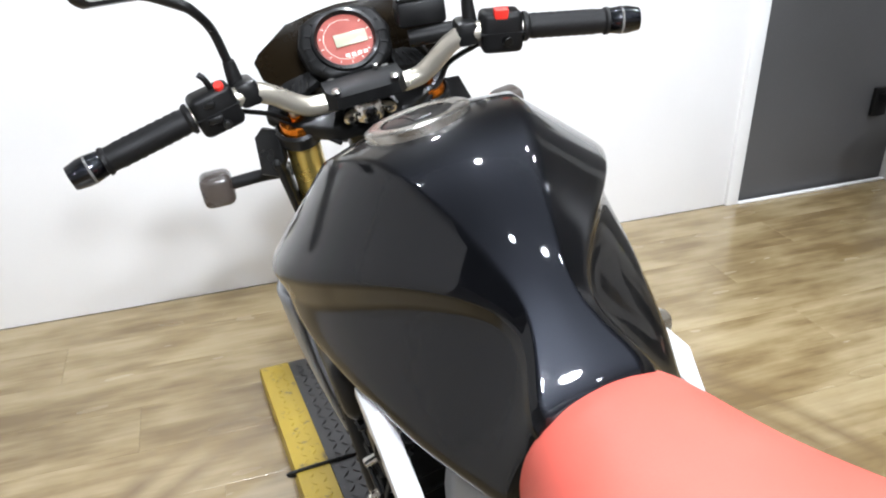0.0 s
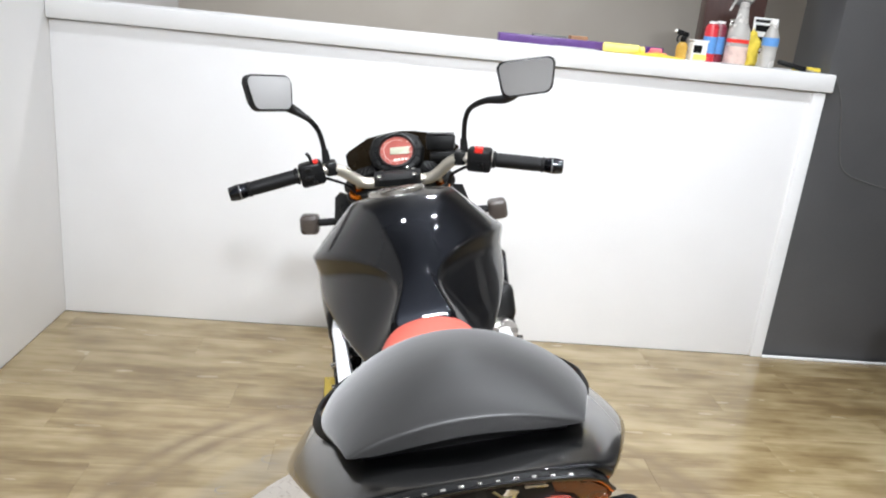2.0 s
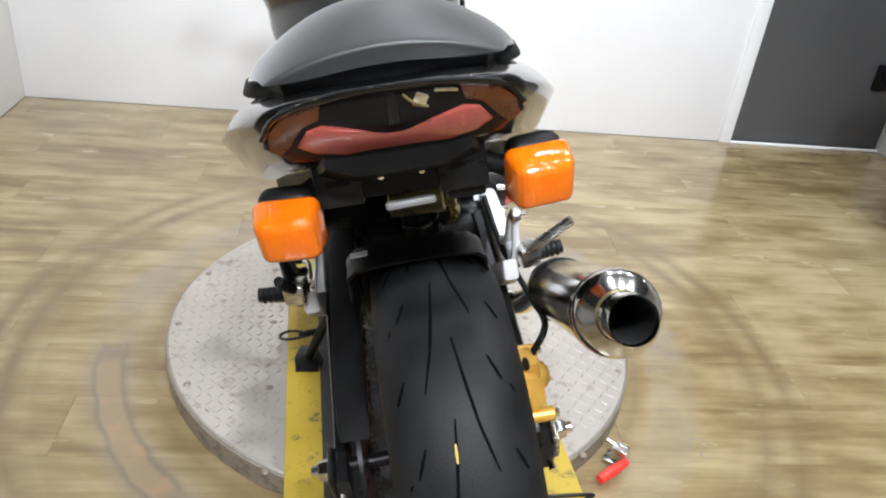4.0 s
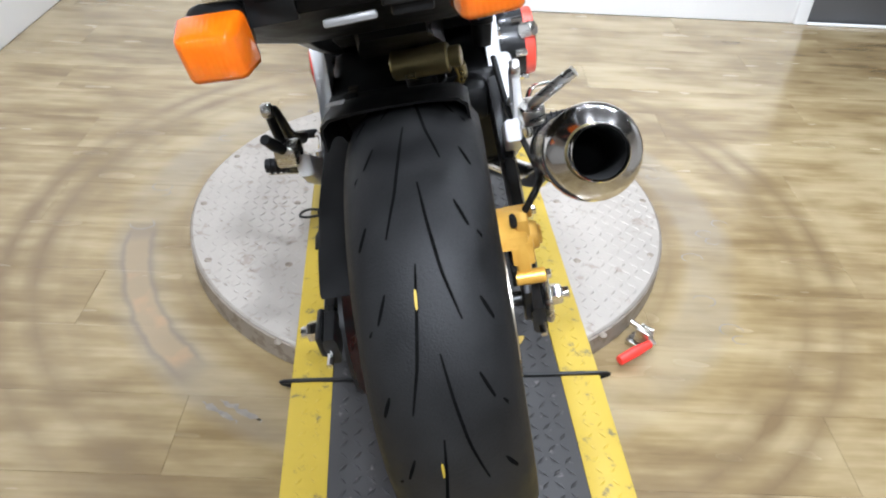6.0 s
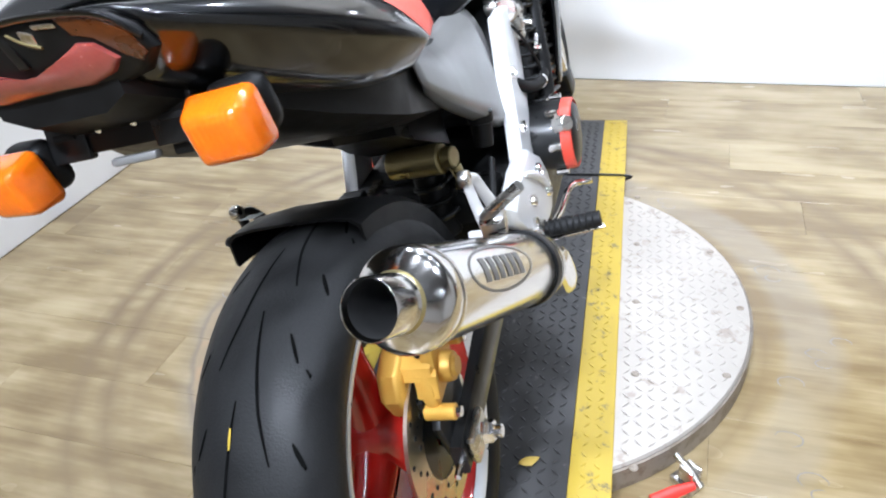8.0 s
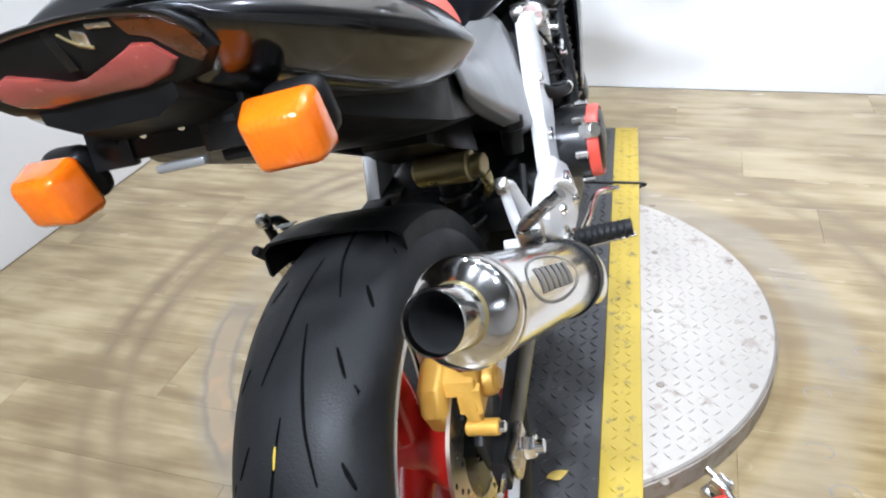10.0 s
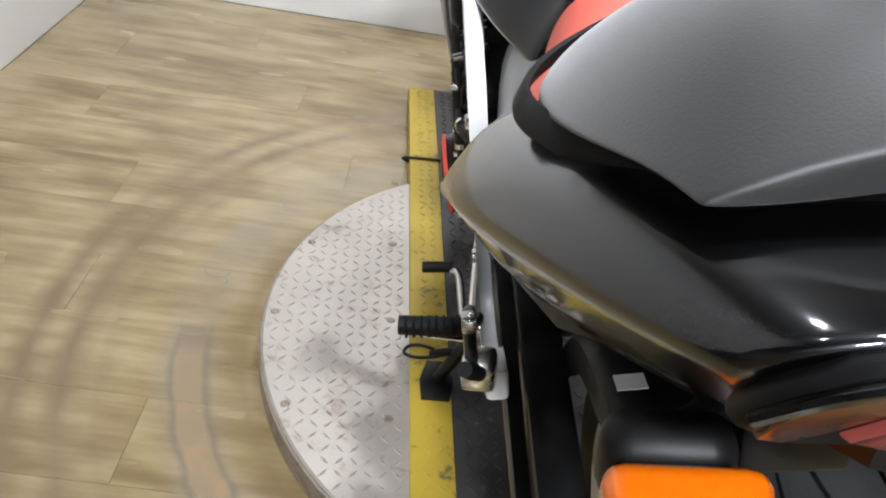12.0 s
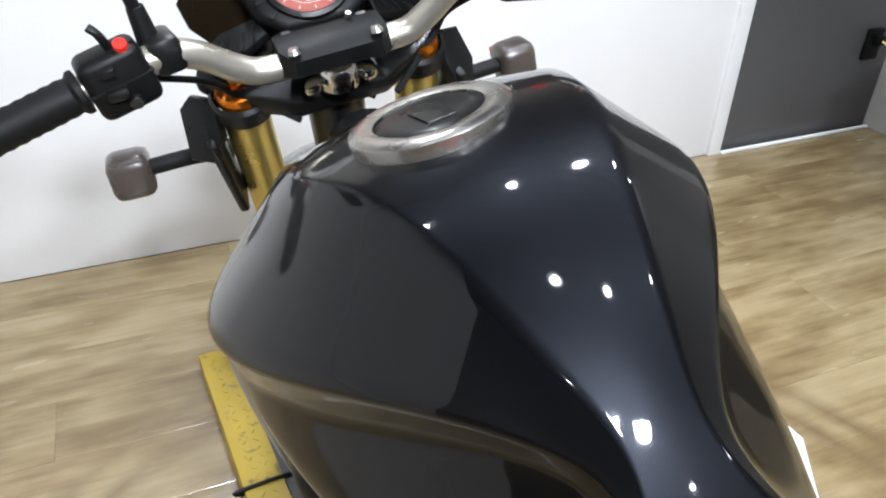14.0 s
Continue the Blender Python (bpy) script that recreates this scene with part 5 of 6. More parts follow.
part("undertail", loft([[(x, y, z) for x, z in ((-w, z1), (-w, z0), (-w * 0.6, z0 - 0.012), (w * 0.6, z0 - 0.012), (w, z0), (w, z1))] for y, w, z0, z1 in ((0.42, 0.11, 0.62, 0.70), (0.28, 0.138, 0.640, 0.74), (0.12, 0.160, 0.698, 0.77), (0.0, 0.140, 0.756, 0.80), (-0.10, 0.088, 0.820, 0.85), (-0.18, 0.066, 0.866, 0.885))]), PLASTIC, bike, "black plastic undertray")
holder = part("plate_bracket", box((0.17, 0.008, 0.044), (0, -0.128, 0.830), (-14, 0, 0), 0.002), PLASTIC, bike, "black number plate bracket without a plate")
part("bracket_arm", box((0.15, 0.09, 0.012), (0, -0.085, 0.843), (-20, 0, 0), 0.003), PLASTIC, bike)
for x, w, h in ((-0.062, 0.046, 0.050), (0.060, 0.050, 0.052)):
    part("bracket_wing", box((w, 0.010, h), (x, -0.1305, 0.829), (-14, 0, 0), 0.0025), SATIN, holder)
    # a dark bar paints the slot's shade on the solid wing
    part("bracket_slot", box((w * 0.55, 0.003, 0.006), (x, -0.1365, 0.829), (-14, 0, 0), 0.001), SOOT_AND_HOLE_SHADE, holder)
part("bracket_foot", box((0.040, 0.012, 0.020), (0.062, -0.127, 0.800), (-14, 0, 0), 0.004), PLASTIC, holder)
for x in (-0.02, 0.02):
    part("screw", rod((x, -0.133, 0.831), (x, -0.138, 0.8295), 0.0035, seg=8), CHROME, holder)
part("plate_light", box((0.050, 0.012, 0.008), (0.005, -0.1375, 0.798), (-14, 0, 3), 0.003), GREY_COVER, holder, "pale plate lamp strip")
for x, w in ((-0.055, 0.03), (0.055, 0.035)):
    part("bright_edge", box((w, 0.004, 0.003), (x, -0.131, 0.842), (-14, 0, 0)), BRUSHED, holder)


def indicator(s):
    c = (0.130, -0.150, 0.818) if s > 0 else (-0.113, -0.150, 0.802)
    ob = part("rear_indicator", box((0.056, 0.030, 0.052), (c[0], c[1] + 0.018, c[2] + 0.004), (8, 0, s * 6), 0.013, seg=3), PLASTIC, bike, "black rear indicator housing")
    bm = box((0.065, 0.042, 0.056), bevel=0.0095, seg=3)
    for v in bm.verts:
        k = 1 - 0.22 * max(0, -v.co.y / 0.02)
        v.co.x *= k
        v.co.z *= k
    part("lens", bm, AMBER, ob, "bright amber lens", xf=pose(c[0], c[1] - 0.016, c[2], 8, 0, s * 6))
    part("stem", tube([(s * 0.07, -0.110, 0.822), (s * 0.095, -0.122, 0.818), (s * 0.118, -0.135, 0.812)], [0.014, 0.010, 0.012], 12), RUBBER, ob)


indicator(-1)
indicator(1)
strap = [(0.094, -0.070, 0.908), (0.139, 0.000, 0.889), (0.155, 0.055, 0.877), (0.147, 0.110, 0.867), (0.118, 0.149, 0.869), (0.070, 0.174, 0.877), (0.0, 0.181, 0.880)]
run = [Vector(p) for p in smooth_path(strap + [(-x, y, z) for x, y, z in strap[-2::-1]], 5)]
ribbon = []
for k, p in enumerate(run):
    along = (run[min(k + 1, len(run) - 1)] - run[max(k - 1, 0)]).normalized()
    out_way = along.cross(Vector((0, 0, 1))).normalized()
    up_way = (Vector((0, 0, 1)) - out_way * 0.5).normalized()
    thin_way = along.cross(up_way).normalized()
    ribbon.append([p + up_way * a + thin_way * b for a, b in ((-0.0100, -0.0012), (-0.0075, -0.0026), (0.0060, -0.0026), (0.0080, -0.0012), (0.0080, 0.0012), (0.0060, 0.0026), (-0.0075, 0.0026), (-0.0100, 0.0012))])
part("grab_strap", loft(ribbon), STRAP_AND_SHADE, bike, "flat black grab strap round the front of the pillion seat")
# a sunken black band added where the gap under the seat lies in shade
rim = [(p[3][0] * 0.985, y + (0.010 if y > 0.16 else 0.0), p[3][1]) for y, p in PILLION]
loop = [(x, y, z) for x, y, z in rim] + [(-x, y, z) for x, y, z in rim[::-1]]
under_seat = cage([[(x * k, y * ky + dy, z + dz) for x, y, z in loop] for k, ky, dy, dz in ((0.84, 0.90, 0.0, 0.002), (0.90, 0.90, 0.002, -0.004), (0.88, 0.90, 0.003, -0.016), (0.82, 0.90, 0.002, -0.026), (0.70, 0.85, 0.0, -0.028))], closed=True, close_ends=False)
part("seat_skirt", under_seat, STRAP_AND_SHADE, bike, "black band standing for the shade under the rim of the pillion seat", sub=2)
part("pillion_base", loft([[(w * a, y, z + h * c) for a, c in ((-1, 0), (-0.9, -1), (0.9, -1), (1, 0), (0.9, 1), (-0.9, 1))] for y, w, z, h in ((0.15, 0.06, 0.834, 0.018), (0.10, 0.095, 0.842, 0.018), (0.04, 0.105, 0.852, 0.022), (-0.04, 0.092, 0.876, 0.022), (-0.08, 0.070, 0.896, 0.020))]), PLASTIC, bike, "black plastic seat base")

# tank fittings
cap_n, CAPX, CAPZ = Vector((-0.03, 0.19, 1)).normalized(), -0.018, 0.9510
filler = part("filler_ring", lathe([(0.040, -0.010), (0.040, 0.0015), (0.046, 0.0028), (0.054, 0.0022), (0.058, 0.0), (0.058, -0.014)], (CAPX, 0.785, CAPZ), cap_n, 48), BRUSHED, bike, "broad brushed metal filler ring")
part("filler_cap", lathe([(0.0, 0.002), (0.028, 0.002), (0.037, 0.0005), (0.0397, -0.001), (0.0397, -0.008)], (CAPX, 0.785, CAPZ), cap_n, 40), SATIN, filler, "dark flush filler cap")
part("cap_flap", plate([(-0.010, -0.026), (0.010, -0.026), (0.012, 0.010), (0.0, 0.020), (-0.012, 0.010)], 0.003, Matrix.Translation((CAPX, 0.785, CAPZ + 0.0025)) @ turn_to(cap_n), bevel=0.001), SATIN, filler)
for s in (-1, 1):
    part("tank_seam", tube([(s * 0.137 - 0.012, 0.803, 0.887), (s * 0.144 - 0.012, 0.796, 0.879), (s * 0.152 - 0.012, 0.790, 0.872), (s * 0.158 - 0.012, 0.784, 0.865)], 0.0018, 6), PLASTIC, tank)

# frame, side covers and footrests
for s in (-1, 1):
    edge = [(0.700, 0.722), (0.648, 0.722), (0.592, 0.600), (0.566, 0.545), (0.544, 0.490), (0.512, 0.425)] if s < 0 else [(0.690, 0.668), (0.600, 0.668), (0.572, 0.600), (0.552, 0.545), (0.536, 0.490), (0.512, 0.425)]
    rail = part("frame_plate", plate(edge + [(0.455, 0.372), (0.370, 0.365), (0.260, 0.445), (0.215, 0.478), (0.205, 0.445), (0.250, 0.405), (0.360, 0.325), (0.470, 0.318), (0.565, 0.375), (0.640, 0.500), (0.690, 0.610)], 0.026, plane_yz(0.158 if s > 0 else -0.170), bevel=0.006, seg=2), ALU, bike, "silver frame and footrest plate")
    for y, z in ((0.612, 0.560), (0.580, 0.480), (0.515, 0.395), (0.43, 0.345)) if s < 0 else ((0.580, 0.573), (0.556, 0.480), (0.430, 0.350)):
        part("frame_bolt", lathe([(0, 0.004), (0.005, 0.004), (0.006, 0.006), (0.011, 0.005), (0.012, 0.0)], (0.171 if s > 0 else -0.183, y, z), (s, 0, 0), 16), CHROME, rail)
    # an upper facet and an undercut lower one meet in a sharp crease
    cover = cage([[(s * x, y, z) for x, y, z in row] for row in (
        [(0.140, 0.182, 0.790), (0.160, 0.180, 0.750), (0.165, 0.178, 0.712), (0.140, 0.222, 0.684)],
        [(0.120, 0.262, 0.760), (0.160, 0.264, 0.710), (0.166, 0.265, 0.653), (0.137, 0.300, 0.627)],
        [(0.098, 0.368, 0.722), (0.150, 0.370, 0.680), (0.163, 0.372, 0.592), (0.134, 0.430, 0.553)],
        [(0.095, 0.470, 0.705), (0.136, 0.480, 0.672), (0.156, 0.500, 0.518), (0.130, 0.550, 0.484)],
        [(0.100, 0.580, 0.716), (0.142, 0.585, 0.680), (0.146, 0.590, 0.500), (0.126, 0.610, 0.470)])], ((2, 0.95),))
    md_cover = part("side_cover", cover, GREY_COVER, bike, "satin grey plastic side cover", sub=2)
    sol = md_cover.modifiers.new("thick", "SOLIDIFY")
    sol.thickness = 0.004
    hx = 0.170 if s > 0 else -0.196
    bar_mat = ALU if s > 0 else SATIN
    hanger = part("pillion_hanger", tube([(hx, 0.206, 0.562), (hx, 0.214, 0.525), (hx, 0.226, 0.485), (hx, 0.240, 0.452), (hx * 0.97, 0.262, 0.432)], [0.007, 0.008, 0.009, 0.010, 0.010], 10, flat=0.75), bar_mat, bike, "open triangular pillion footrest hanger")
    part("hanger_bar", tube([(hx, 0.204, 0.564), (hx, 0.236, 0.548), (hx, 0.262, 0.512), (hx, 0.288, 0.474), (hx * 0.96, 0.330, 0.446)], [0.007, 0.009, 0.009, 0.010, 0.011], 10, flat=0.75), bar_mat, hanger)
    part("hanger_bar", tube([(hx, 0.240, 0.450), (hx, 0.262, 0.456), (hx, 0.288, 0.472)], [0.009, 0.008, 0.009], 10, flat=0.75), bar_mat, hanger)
    part("hanger_eye", lathe([(0.004, -0.007), (0.010, -0.007), (0.0115, -0.004), (0.0115, 0.004), (0.010, 0.007), (0.004, 0.007)], (hx, 0.203, 0.566), (1, 0, 0), 20), BRUSHED, hanger, "bare metal eye at the tip")
    if s > 0:
        casting = part("footrest_casting", plate([(0.425, 0.462), (0.500, 0.462), (0.560, 0.415), (0.600, 0.372), (0.608, 0.330), (0.570, 0.300), (0.510, 0.302), (0.450, 0.325), (0.372, 0.380), (0.332, 0.412), (0.322, 0.446), (0.372, 0.432)], 0.030, plane_yz(0.172), bevel=0.010, seg=3), ALU, rail, "rounded polished footrest casting")
        for y, z, r in ((0.520, 0.405, 0.016), (0.560, 0.350, 0.014), (0.440, 0.392, 0.010)):
            part("casting_boss", lathe([(0, 0.002), (r * 0.5, 0.002), (r * 0.6, 0.008), (r, 0.006), (r * 1.1, 0.0)], (0.187, y, z), (1, 0, 0), 18), CHROME, casting)
        part("casting_rib", tube([(0.188, 0.430, 0.448), (0.191, 0.480, 0.420), (0.190, 0.540, 0.375), (0.187, 0.575, 0.330)], [0.004, 0.007, 0.007, 0.004], 10), ALU, casting)
    part("pillion_peg", tube([(s * 0.188, 0.190, 0.505), (s * 0.196, 0.180, 0.520), (s * 0.202, 0.165, 0.540) if s < 0 else (0.250, 0.172, 0.560)], [0.008, 0.009, 0.008], 12), RUBBER if s < 0 else BRUSHED, hanger, "folded pillion footrest")
    part("hanger_block", box((0.036, 0.040, 0.034), (s * 0.188, 0.215, 0.485), (0, 0, s * 10), 0.006), BRUSHED, hanger)
    part("hanger_bolt", rod((s * 0.180, 0.232, 0.478), (s * 0.196, 0.232, 0.478), 0.008, seg=8), CHROME, hanger)
    peg = part("footrest", tube([(s * 0.200, 0.418, 0.347), (s * 0.24, 0.418, 0.350), (s * 0.296, 0.422, 0.354)], [0.013, 0.0145, 0.0135], 14), RUBBER, bike, "ribbed rubber rider footrest")
    for k in range(8):
        x = 0.212 + 0.0105 * k
        part("rib", lathe([(0.0148, -0.002), (0.0163, 0), (0.0148, 0.002)], (s * x, 0.4185, 0.3485 + 0.05 * (x - 0.2)), (s, 0, 0.05), 14), RUBBER, peg)
    part("peg_mount", box((0.040, 0.036, 0.030), (s * 0.186, 0.415, 0.346), bevel=0.006), CHROME, peg)
    part("peg_pin", rod((s * 0.192, 0.415, 0.325), (s * 0.192, 0.415, 0.372), 0.006, seg=10), CHROME, peg)
    part("peg_plate", plate([(0.398, 0.180), (0.410, 0.180), (0.440, 0.296), (0.428, 0.300)], 0.004, Matrix(((0, 1, 0, 0), (1, 0, 0, 0), (0, 0, 1, 0.332), (0, 0, 0, 1))) if s > 0 else Matrix(((0, -1, 0, 0), (1, 0, 0, 0), (0, 0, 1, 0.332), (0, 0, 0, 1))), bevel=0.001), CHROME, peg)
part("shift_lever", tube([(-0.205, 0.440, 0.315), (-0.208, 0.50, 0.310), (-0.212, 0.560, 0.322), (-0.228, 0.575, 0.325)], 0.006, 10), CHROME, bike, "chrome gear shift lever")
part("shift_toe", rod((-0.220, 0.575, 0.325), (-0.268, 0.578, 0.326), 0.009, seg=12), RUBBER, bike)
part("shift_rod", tube([(-0.195, 0.46, 0.330), (-0.185, 0.53, 0.360), (-0.175, 0.60, 0.390)], 0.005, 8), CHROME, bike)
part("brake_pedal", tube([(0.205, 0.44, 0.335), (0.210, 0.52, 0.320), (0.225, 0.585, 0.335), (0.265, 0.592, 0.338)], 0.007, 10, flat=0.8), CHROME, bike, "chrome rear brake pedal")
part("rear_reservoir", lathe([(0, -0.022), (0.016, -0.022), (0.018, 0.016), (0.021, 0.018), (0.021, 0.034), (0.013, 0.038), (0, 0.038)], (0.138, 0.43, 0.535), (0.1, 0.1, 1), 20), PLASTIC, bike, "black rear brake fluid reservoir")
part("shock_body", rod((-0.02, 0.40, 0.515), (0.078, 0.386, 0.520), 0.0255, seg=24), BRASSY, bike, "olive gold shock reservoir")
part("shock_fitting", rod((0.078, 0.386, 0.520), (0.098, 0.383, 0.521), 0.018, seg=12), BRASSY, bike)
part("shock_hose", tube([(0.092, 0.386, 0.505), (0.094, 0.390, 0.480), (0.080, 0.41, 0.455)], [0.011, 0.009, 0.007], 10), BRASSY, bike)
part("shock_absorber", rod((0.03, 0.42, 0.36), (0.01, 0.46, 0.62), 0.028, seg=20), SATIN, bike)
spring = [(0.03 + 0.034 * math.cos(k * 0.9), 0.43 + 0.034 * math.sin(k * 0.9), 0.38 + 0.0042 * k) for k in range(50)]
part("spring", tube(spring, 0.005, 8, 2), SATIN, bike)
stand = part("side_stand", tube([(-0.150, 0.56, 0.270), (-0.190, 0.565, 0.190), (-0.240, 0.572, 0.105), (-0.262, 0.574, 0.068)], [0.013, 0.012, 0.011, 0.011], 12), SATIN, bike, "black side stand")
part("stand_foot", plate([(-0.030, -0.045), (0.020, -0.045), (0.028, 0.0), (0.015, 0.045), (-0.022, 0.045), (-0.034, 0.0)], 0.007, pose(-0.262, 0.574, 0.0615, 0, 12, 0), bevel=0.002), SATIN, stand)
part("stand_loop", tube([(-0.235, 0.575, 0.128), (-0.27, 0.572, 0.126), (-0.300, 0.578, 0.122), (-0.318, 0.592, 0.120), (-0.310, 0.606, 0.121), (-0.290, 0.604, 0.124), (-0.265, 0.59, 0.127)], 0.003, 8), SATIN, stand, "bent wire tang")
part("stand_tang", tube([(-0.228, 0.578, 0.130), (-0.250, 0.578, 0.130), (-0.272, 0.580, 0.127)], [0.007, 0.007, 0.005], 8), RUBBER, stand)


# ---- engine ----
engine = part("engine", box((0.34, 0.36, 0.20), (0, 0.66, 0.335), (0, 0, 0), 0.03, seg=3), ENGINE, bike, "black in-line engine block")
for k in range(9):
    z = 0.455 + 0.021 * k
    part("cooling_fin", box((0.385 - 0.006 * (k % 2), 0.20, 0.008), (0, 0.765 + 0.012 * k * 0.5, z), (-14, 0, 0), 0.003, seg=1), ENGINE, engine)
part("cylinder_head", box((0.40, 0.20, 0.085), (0, 0.825, 0.665), (-14, 0, 0), 0.02, seg=3), ENGINE, engine)
part("cylinder_barrel", box((0.36, 0.17, 0.22), (0, 0.775, 0.54), (-14, 0, 0), 0.015), ENGINE, engine)
part("oil_pan", box((0.20, 0.26, 0.09), (0, 0.70, 0.215), bevel=0.03, seg=3), ENGINE, engine)
for s, y, z, r, x in ((1, 0.650, 0.412, 0.066, 0.248), (-1, 0.790, 0.360, 0.070, 0.232)):
    cover_ = part("engine_cover", lathe([(r * 0.98, -0.10), (r, -0.030), (r * 0.96, -0.012), (r * 0.80, -0.002), (r * 0.3, 0.002), (0, 0.002)], (s * x, y, z), (s, 0, -0.05), 40), SATIN, engine, "black round engine cover")
    part("red_ring", lathe([(r * 1.006, -0.024), (r * 1.004, -0.012), (r * 0.985, -0.006), (r * 0.93, -0.004), (r * 0.92, -0.006)] if s > 0 else [(r * 1.003, -0.013), (r * 0.996, -0.009), (r * 0.978, -0.006), (r * 0.966, -0.007)], (s * x, y, z), (s, 0, -0.05), 48), RED_RING, cover_, "red ring round the cover")
    for k in range(7):
        a = radians(360 / 7 * k + 20)
        part("cover_bolt", rod((s * (x - 0.045), y + (r + 0.006) * math.cos(a), z + (r + 0.006) * math.sin(a)), (s * (x - 0.022), y + (r + 0.006) * math.cos(a), z + (r + 0.006) * math.sin(a)), 0.0065, seg=8), CHROME, cover_)
part("oil_filler", rod((0.222, 0.602, 0.452), (0.244, 0.588, 0.460), 0.017, 0.015, 8), BRUSHED, engine)
for s in (-1, 1):
    part("throttle_hose", tube([(s * 0.150, 0.86, 0.735), (s * 0.178, 0.82, 0.68), (s * 0.186, 0.77, 0.60), (s * 0.190, 0.73, 0.50), (s * 0.185, 0.70, 0.43)], 0.017, 14), RUBBER, engine)
    for k in range(14):
        f = k / 13
        part("hose_rib", lathe([(0.017, -0.003), (0.0195, 0), (0.017, 0.003)], (s * (0.180 + 0.008 * math.sin(f * 3)), 0.81 - 0.10 * f, 0.66 - 0.21 * f), (0, -0.4, -1), 14), RUBBER, engine)
    part("hose_clip", lathe([(0.018, -0.004), (0.020, -0.004), (0.020, 0.004), (0.018, 0.004)], (s * 0.187, 0.715, 0.46), (0, -0.4, -1), 16), CHROME, engine)
    part("spark_lead", tube([(s * 0.08, 0.74, 0.72), (s * 0.15, 0.72, 0.67), (s * 0.172, 0.70, 0.62), (s * 0.16, 0.67, 0.60)], 0.005, 8), CHROME if s > 0 else RUBBER, engine)
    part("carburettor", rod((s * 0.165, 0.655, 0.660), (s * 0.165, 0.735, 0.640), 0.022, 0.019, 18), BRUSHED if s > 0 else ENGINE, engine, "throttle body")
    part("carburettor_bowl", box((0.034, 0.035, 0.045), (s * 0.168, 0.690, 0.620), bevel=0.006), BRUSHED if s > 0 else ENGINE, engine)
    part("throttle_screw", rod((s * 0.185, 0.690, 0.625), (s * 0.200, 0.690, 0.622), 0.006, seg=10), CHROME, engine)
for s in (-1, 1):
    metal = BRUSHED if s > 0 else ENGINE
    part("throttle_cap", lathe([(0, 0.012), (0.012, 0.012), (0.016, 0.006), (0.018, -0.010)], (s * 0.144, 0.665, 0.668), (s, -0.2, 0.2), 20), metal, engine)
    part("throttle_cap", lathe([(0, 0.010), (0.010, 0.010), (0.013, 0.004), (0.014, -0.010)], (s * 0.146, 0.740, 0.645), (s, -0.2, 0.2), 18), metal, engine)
    for dy, dz in ((0.012, 0.012), (-0.012, 0.012), (0.012, -0.012), (-0.012, -0.012)):
        part("cap_screw", rod((s * 0.152, 0.665 + dy, 0.668 + dz), (s * 0.159, 0.665 + dy, 0.668 + dz), 0.003, seg=8), CHROME, engine)
    part("coolant_hose", tube([(s * 0.160, 0.60, 0.55), (s * 0.180, 0.64, 0.52), (s * 0.192, 0.70, 0.51), (s * 0.190, 0.78, 0.53)], 0.011, 12), RUBBER, engine)
    part("hose_clip", lathe([(0.0115, -0.004), (0.0135, -0.004), (0.0135, 0.004), (0.0115, 0.004)], (s * 0.191, 0.69, 0.510), (0.1 * s, 1, -0.1), 16), CHROME, engine)
    part("steel_cable", tube([(s * 0.15, 0.64, 0.66), (s * 0.176, 0.66, 0.62), (s * 0.190, 0.70, 0.55), (s * 0.188, 0.74, 0.48)], 0.0028, 8), RUBBER, engine)
    part("linkage_arm", box((0.006, 0.040, 0.010), (s * 0.196, 0.705, 0.580), (20, 0, 0), 0.002), metal, engine)
    part("linkage_bolt", rod((s * 0.196, 0.690, 0.574), (s * 0.206, 0.690, 0.574), 0.006, seg=8), CHROME, engine)
for k in range(4):
    x = -0.12 + 0.08 * k
    part("header_pipe", tube([(x, 0.90, 0.62), (x, 0.97, 0.55), (x * 0.9, 0.985, 0.40), (x * 0.7, 0.93, 0.24), (x * 0.5, 0.80, 0.185), (0.04 + x * 0.15, 0.62, 0.185)], 0.019, 14), STAINLESS, engine, "steel exhaust header pipe")
part("radiator", box((0.36, 0.035, 0.25), (0, 1.015, 0.565), (-10, 0, 0), 0.008), SATIN, bike, "black radiator")
for s in (-1, 1):
    shroud = cage([[(s * x, y, z) for x, y, z in row] for row in (
        [(0.150, 1.020, 0.735), (0.205, 0.985, 0.735), (0.228, 0.940, 0.722), (0.205, 0.905, 0.735)],
        [(0.160, 1.025, 0.660), (0.212, 0.980, 0.655), (0.226, 0.925, 0.640), (0.214, 0.880, 0.640)],
        [(0.165, 1.010, 0.560), (0.205, 0.960, 0.555), (0.213, 0.905, 0.540), (0.205, 0.870, 0.535)],
        [(0.160, 0.980, 0.455), (0.190, 0.930, 0.445), (0.196, 0.880, 0.435), (0.190, 0.850, 0.435)])])
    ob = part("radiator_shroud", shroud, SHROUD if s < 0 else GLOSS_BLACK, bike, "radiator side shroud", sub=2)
    sol = ob.modifiers.new("thick", "SOLIDIFY")
    sol.thickness = 0.006
part("main_frame", tube([(0, 1.09, 0.80), (0, 0.98, 0.74), (0, 0.85, 0.72)], 0.035, 14), SATIN, bike)

# ---- front end, turned a little to the right about the steering axis ----
AXIS = Vector((0, -math.sin(radians(24)), math.cos(radians(24))))
PIVOT = Vector((0, 1.115, 0.90))
STEER = Matrix.Translation((-0.003, 0.006, -0.028)) @ Matrix.Translation(PIVOT) @ Matrix.Rotation(radians(-4.8), 4, AXIS) @ Matrix.Translation(-PIVOT)
FRONT_AXLE = Vector((0, 1.425, 0.298))


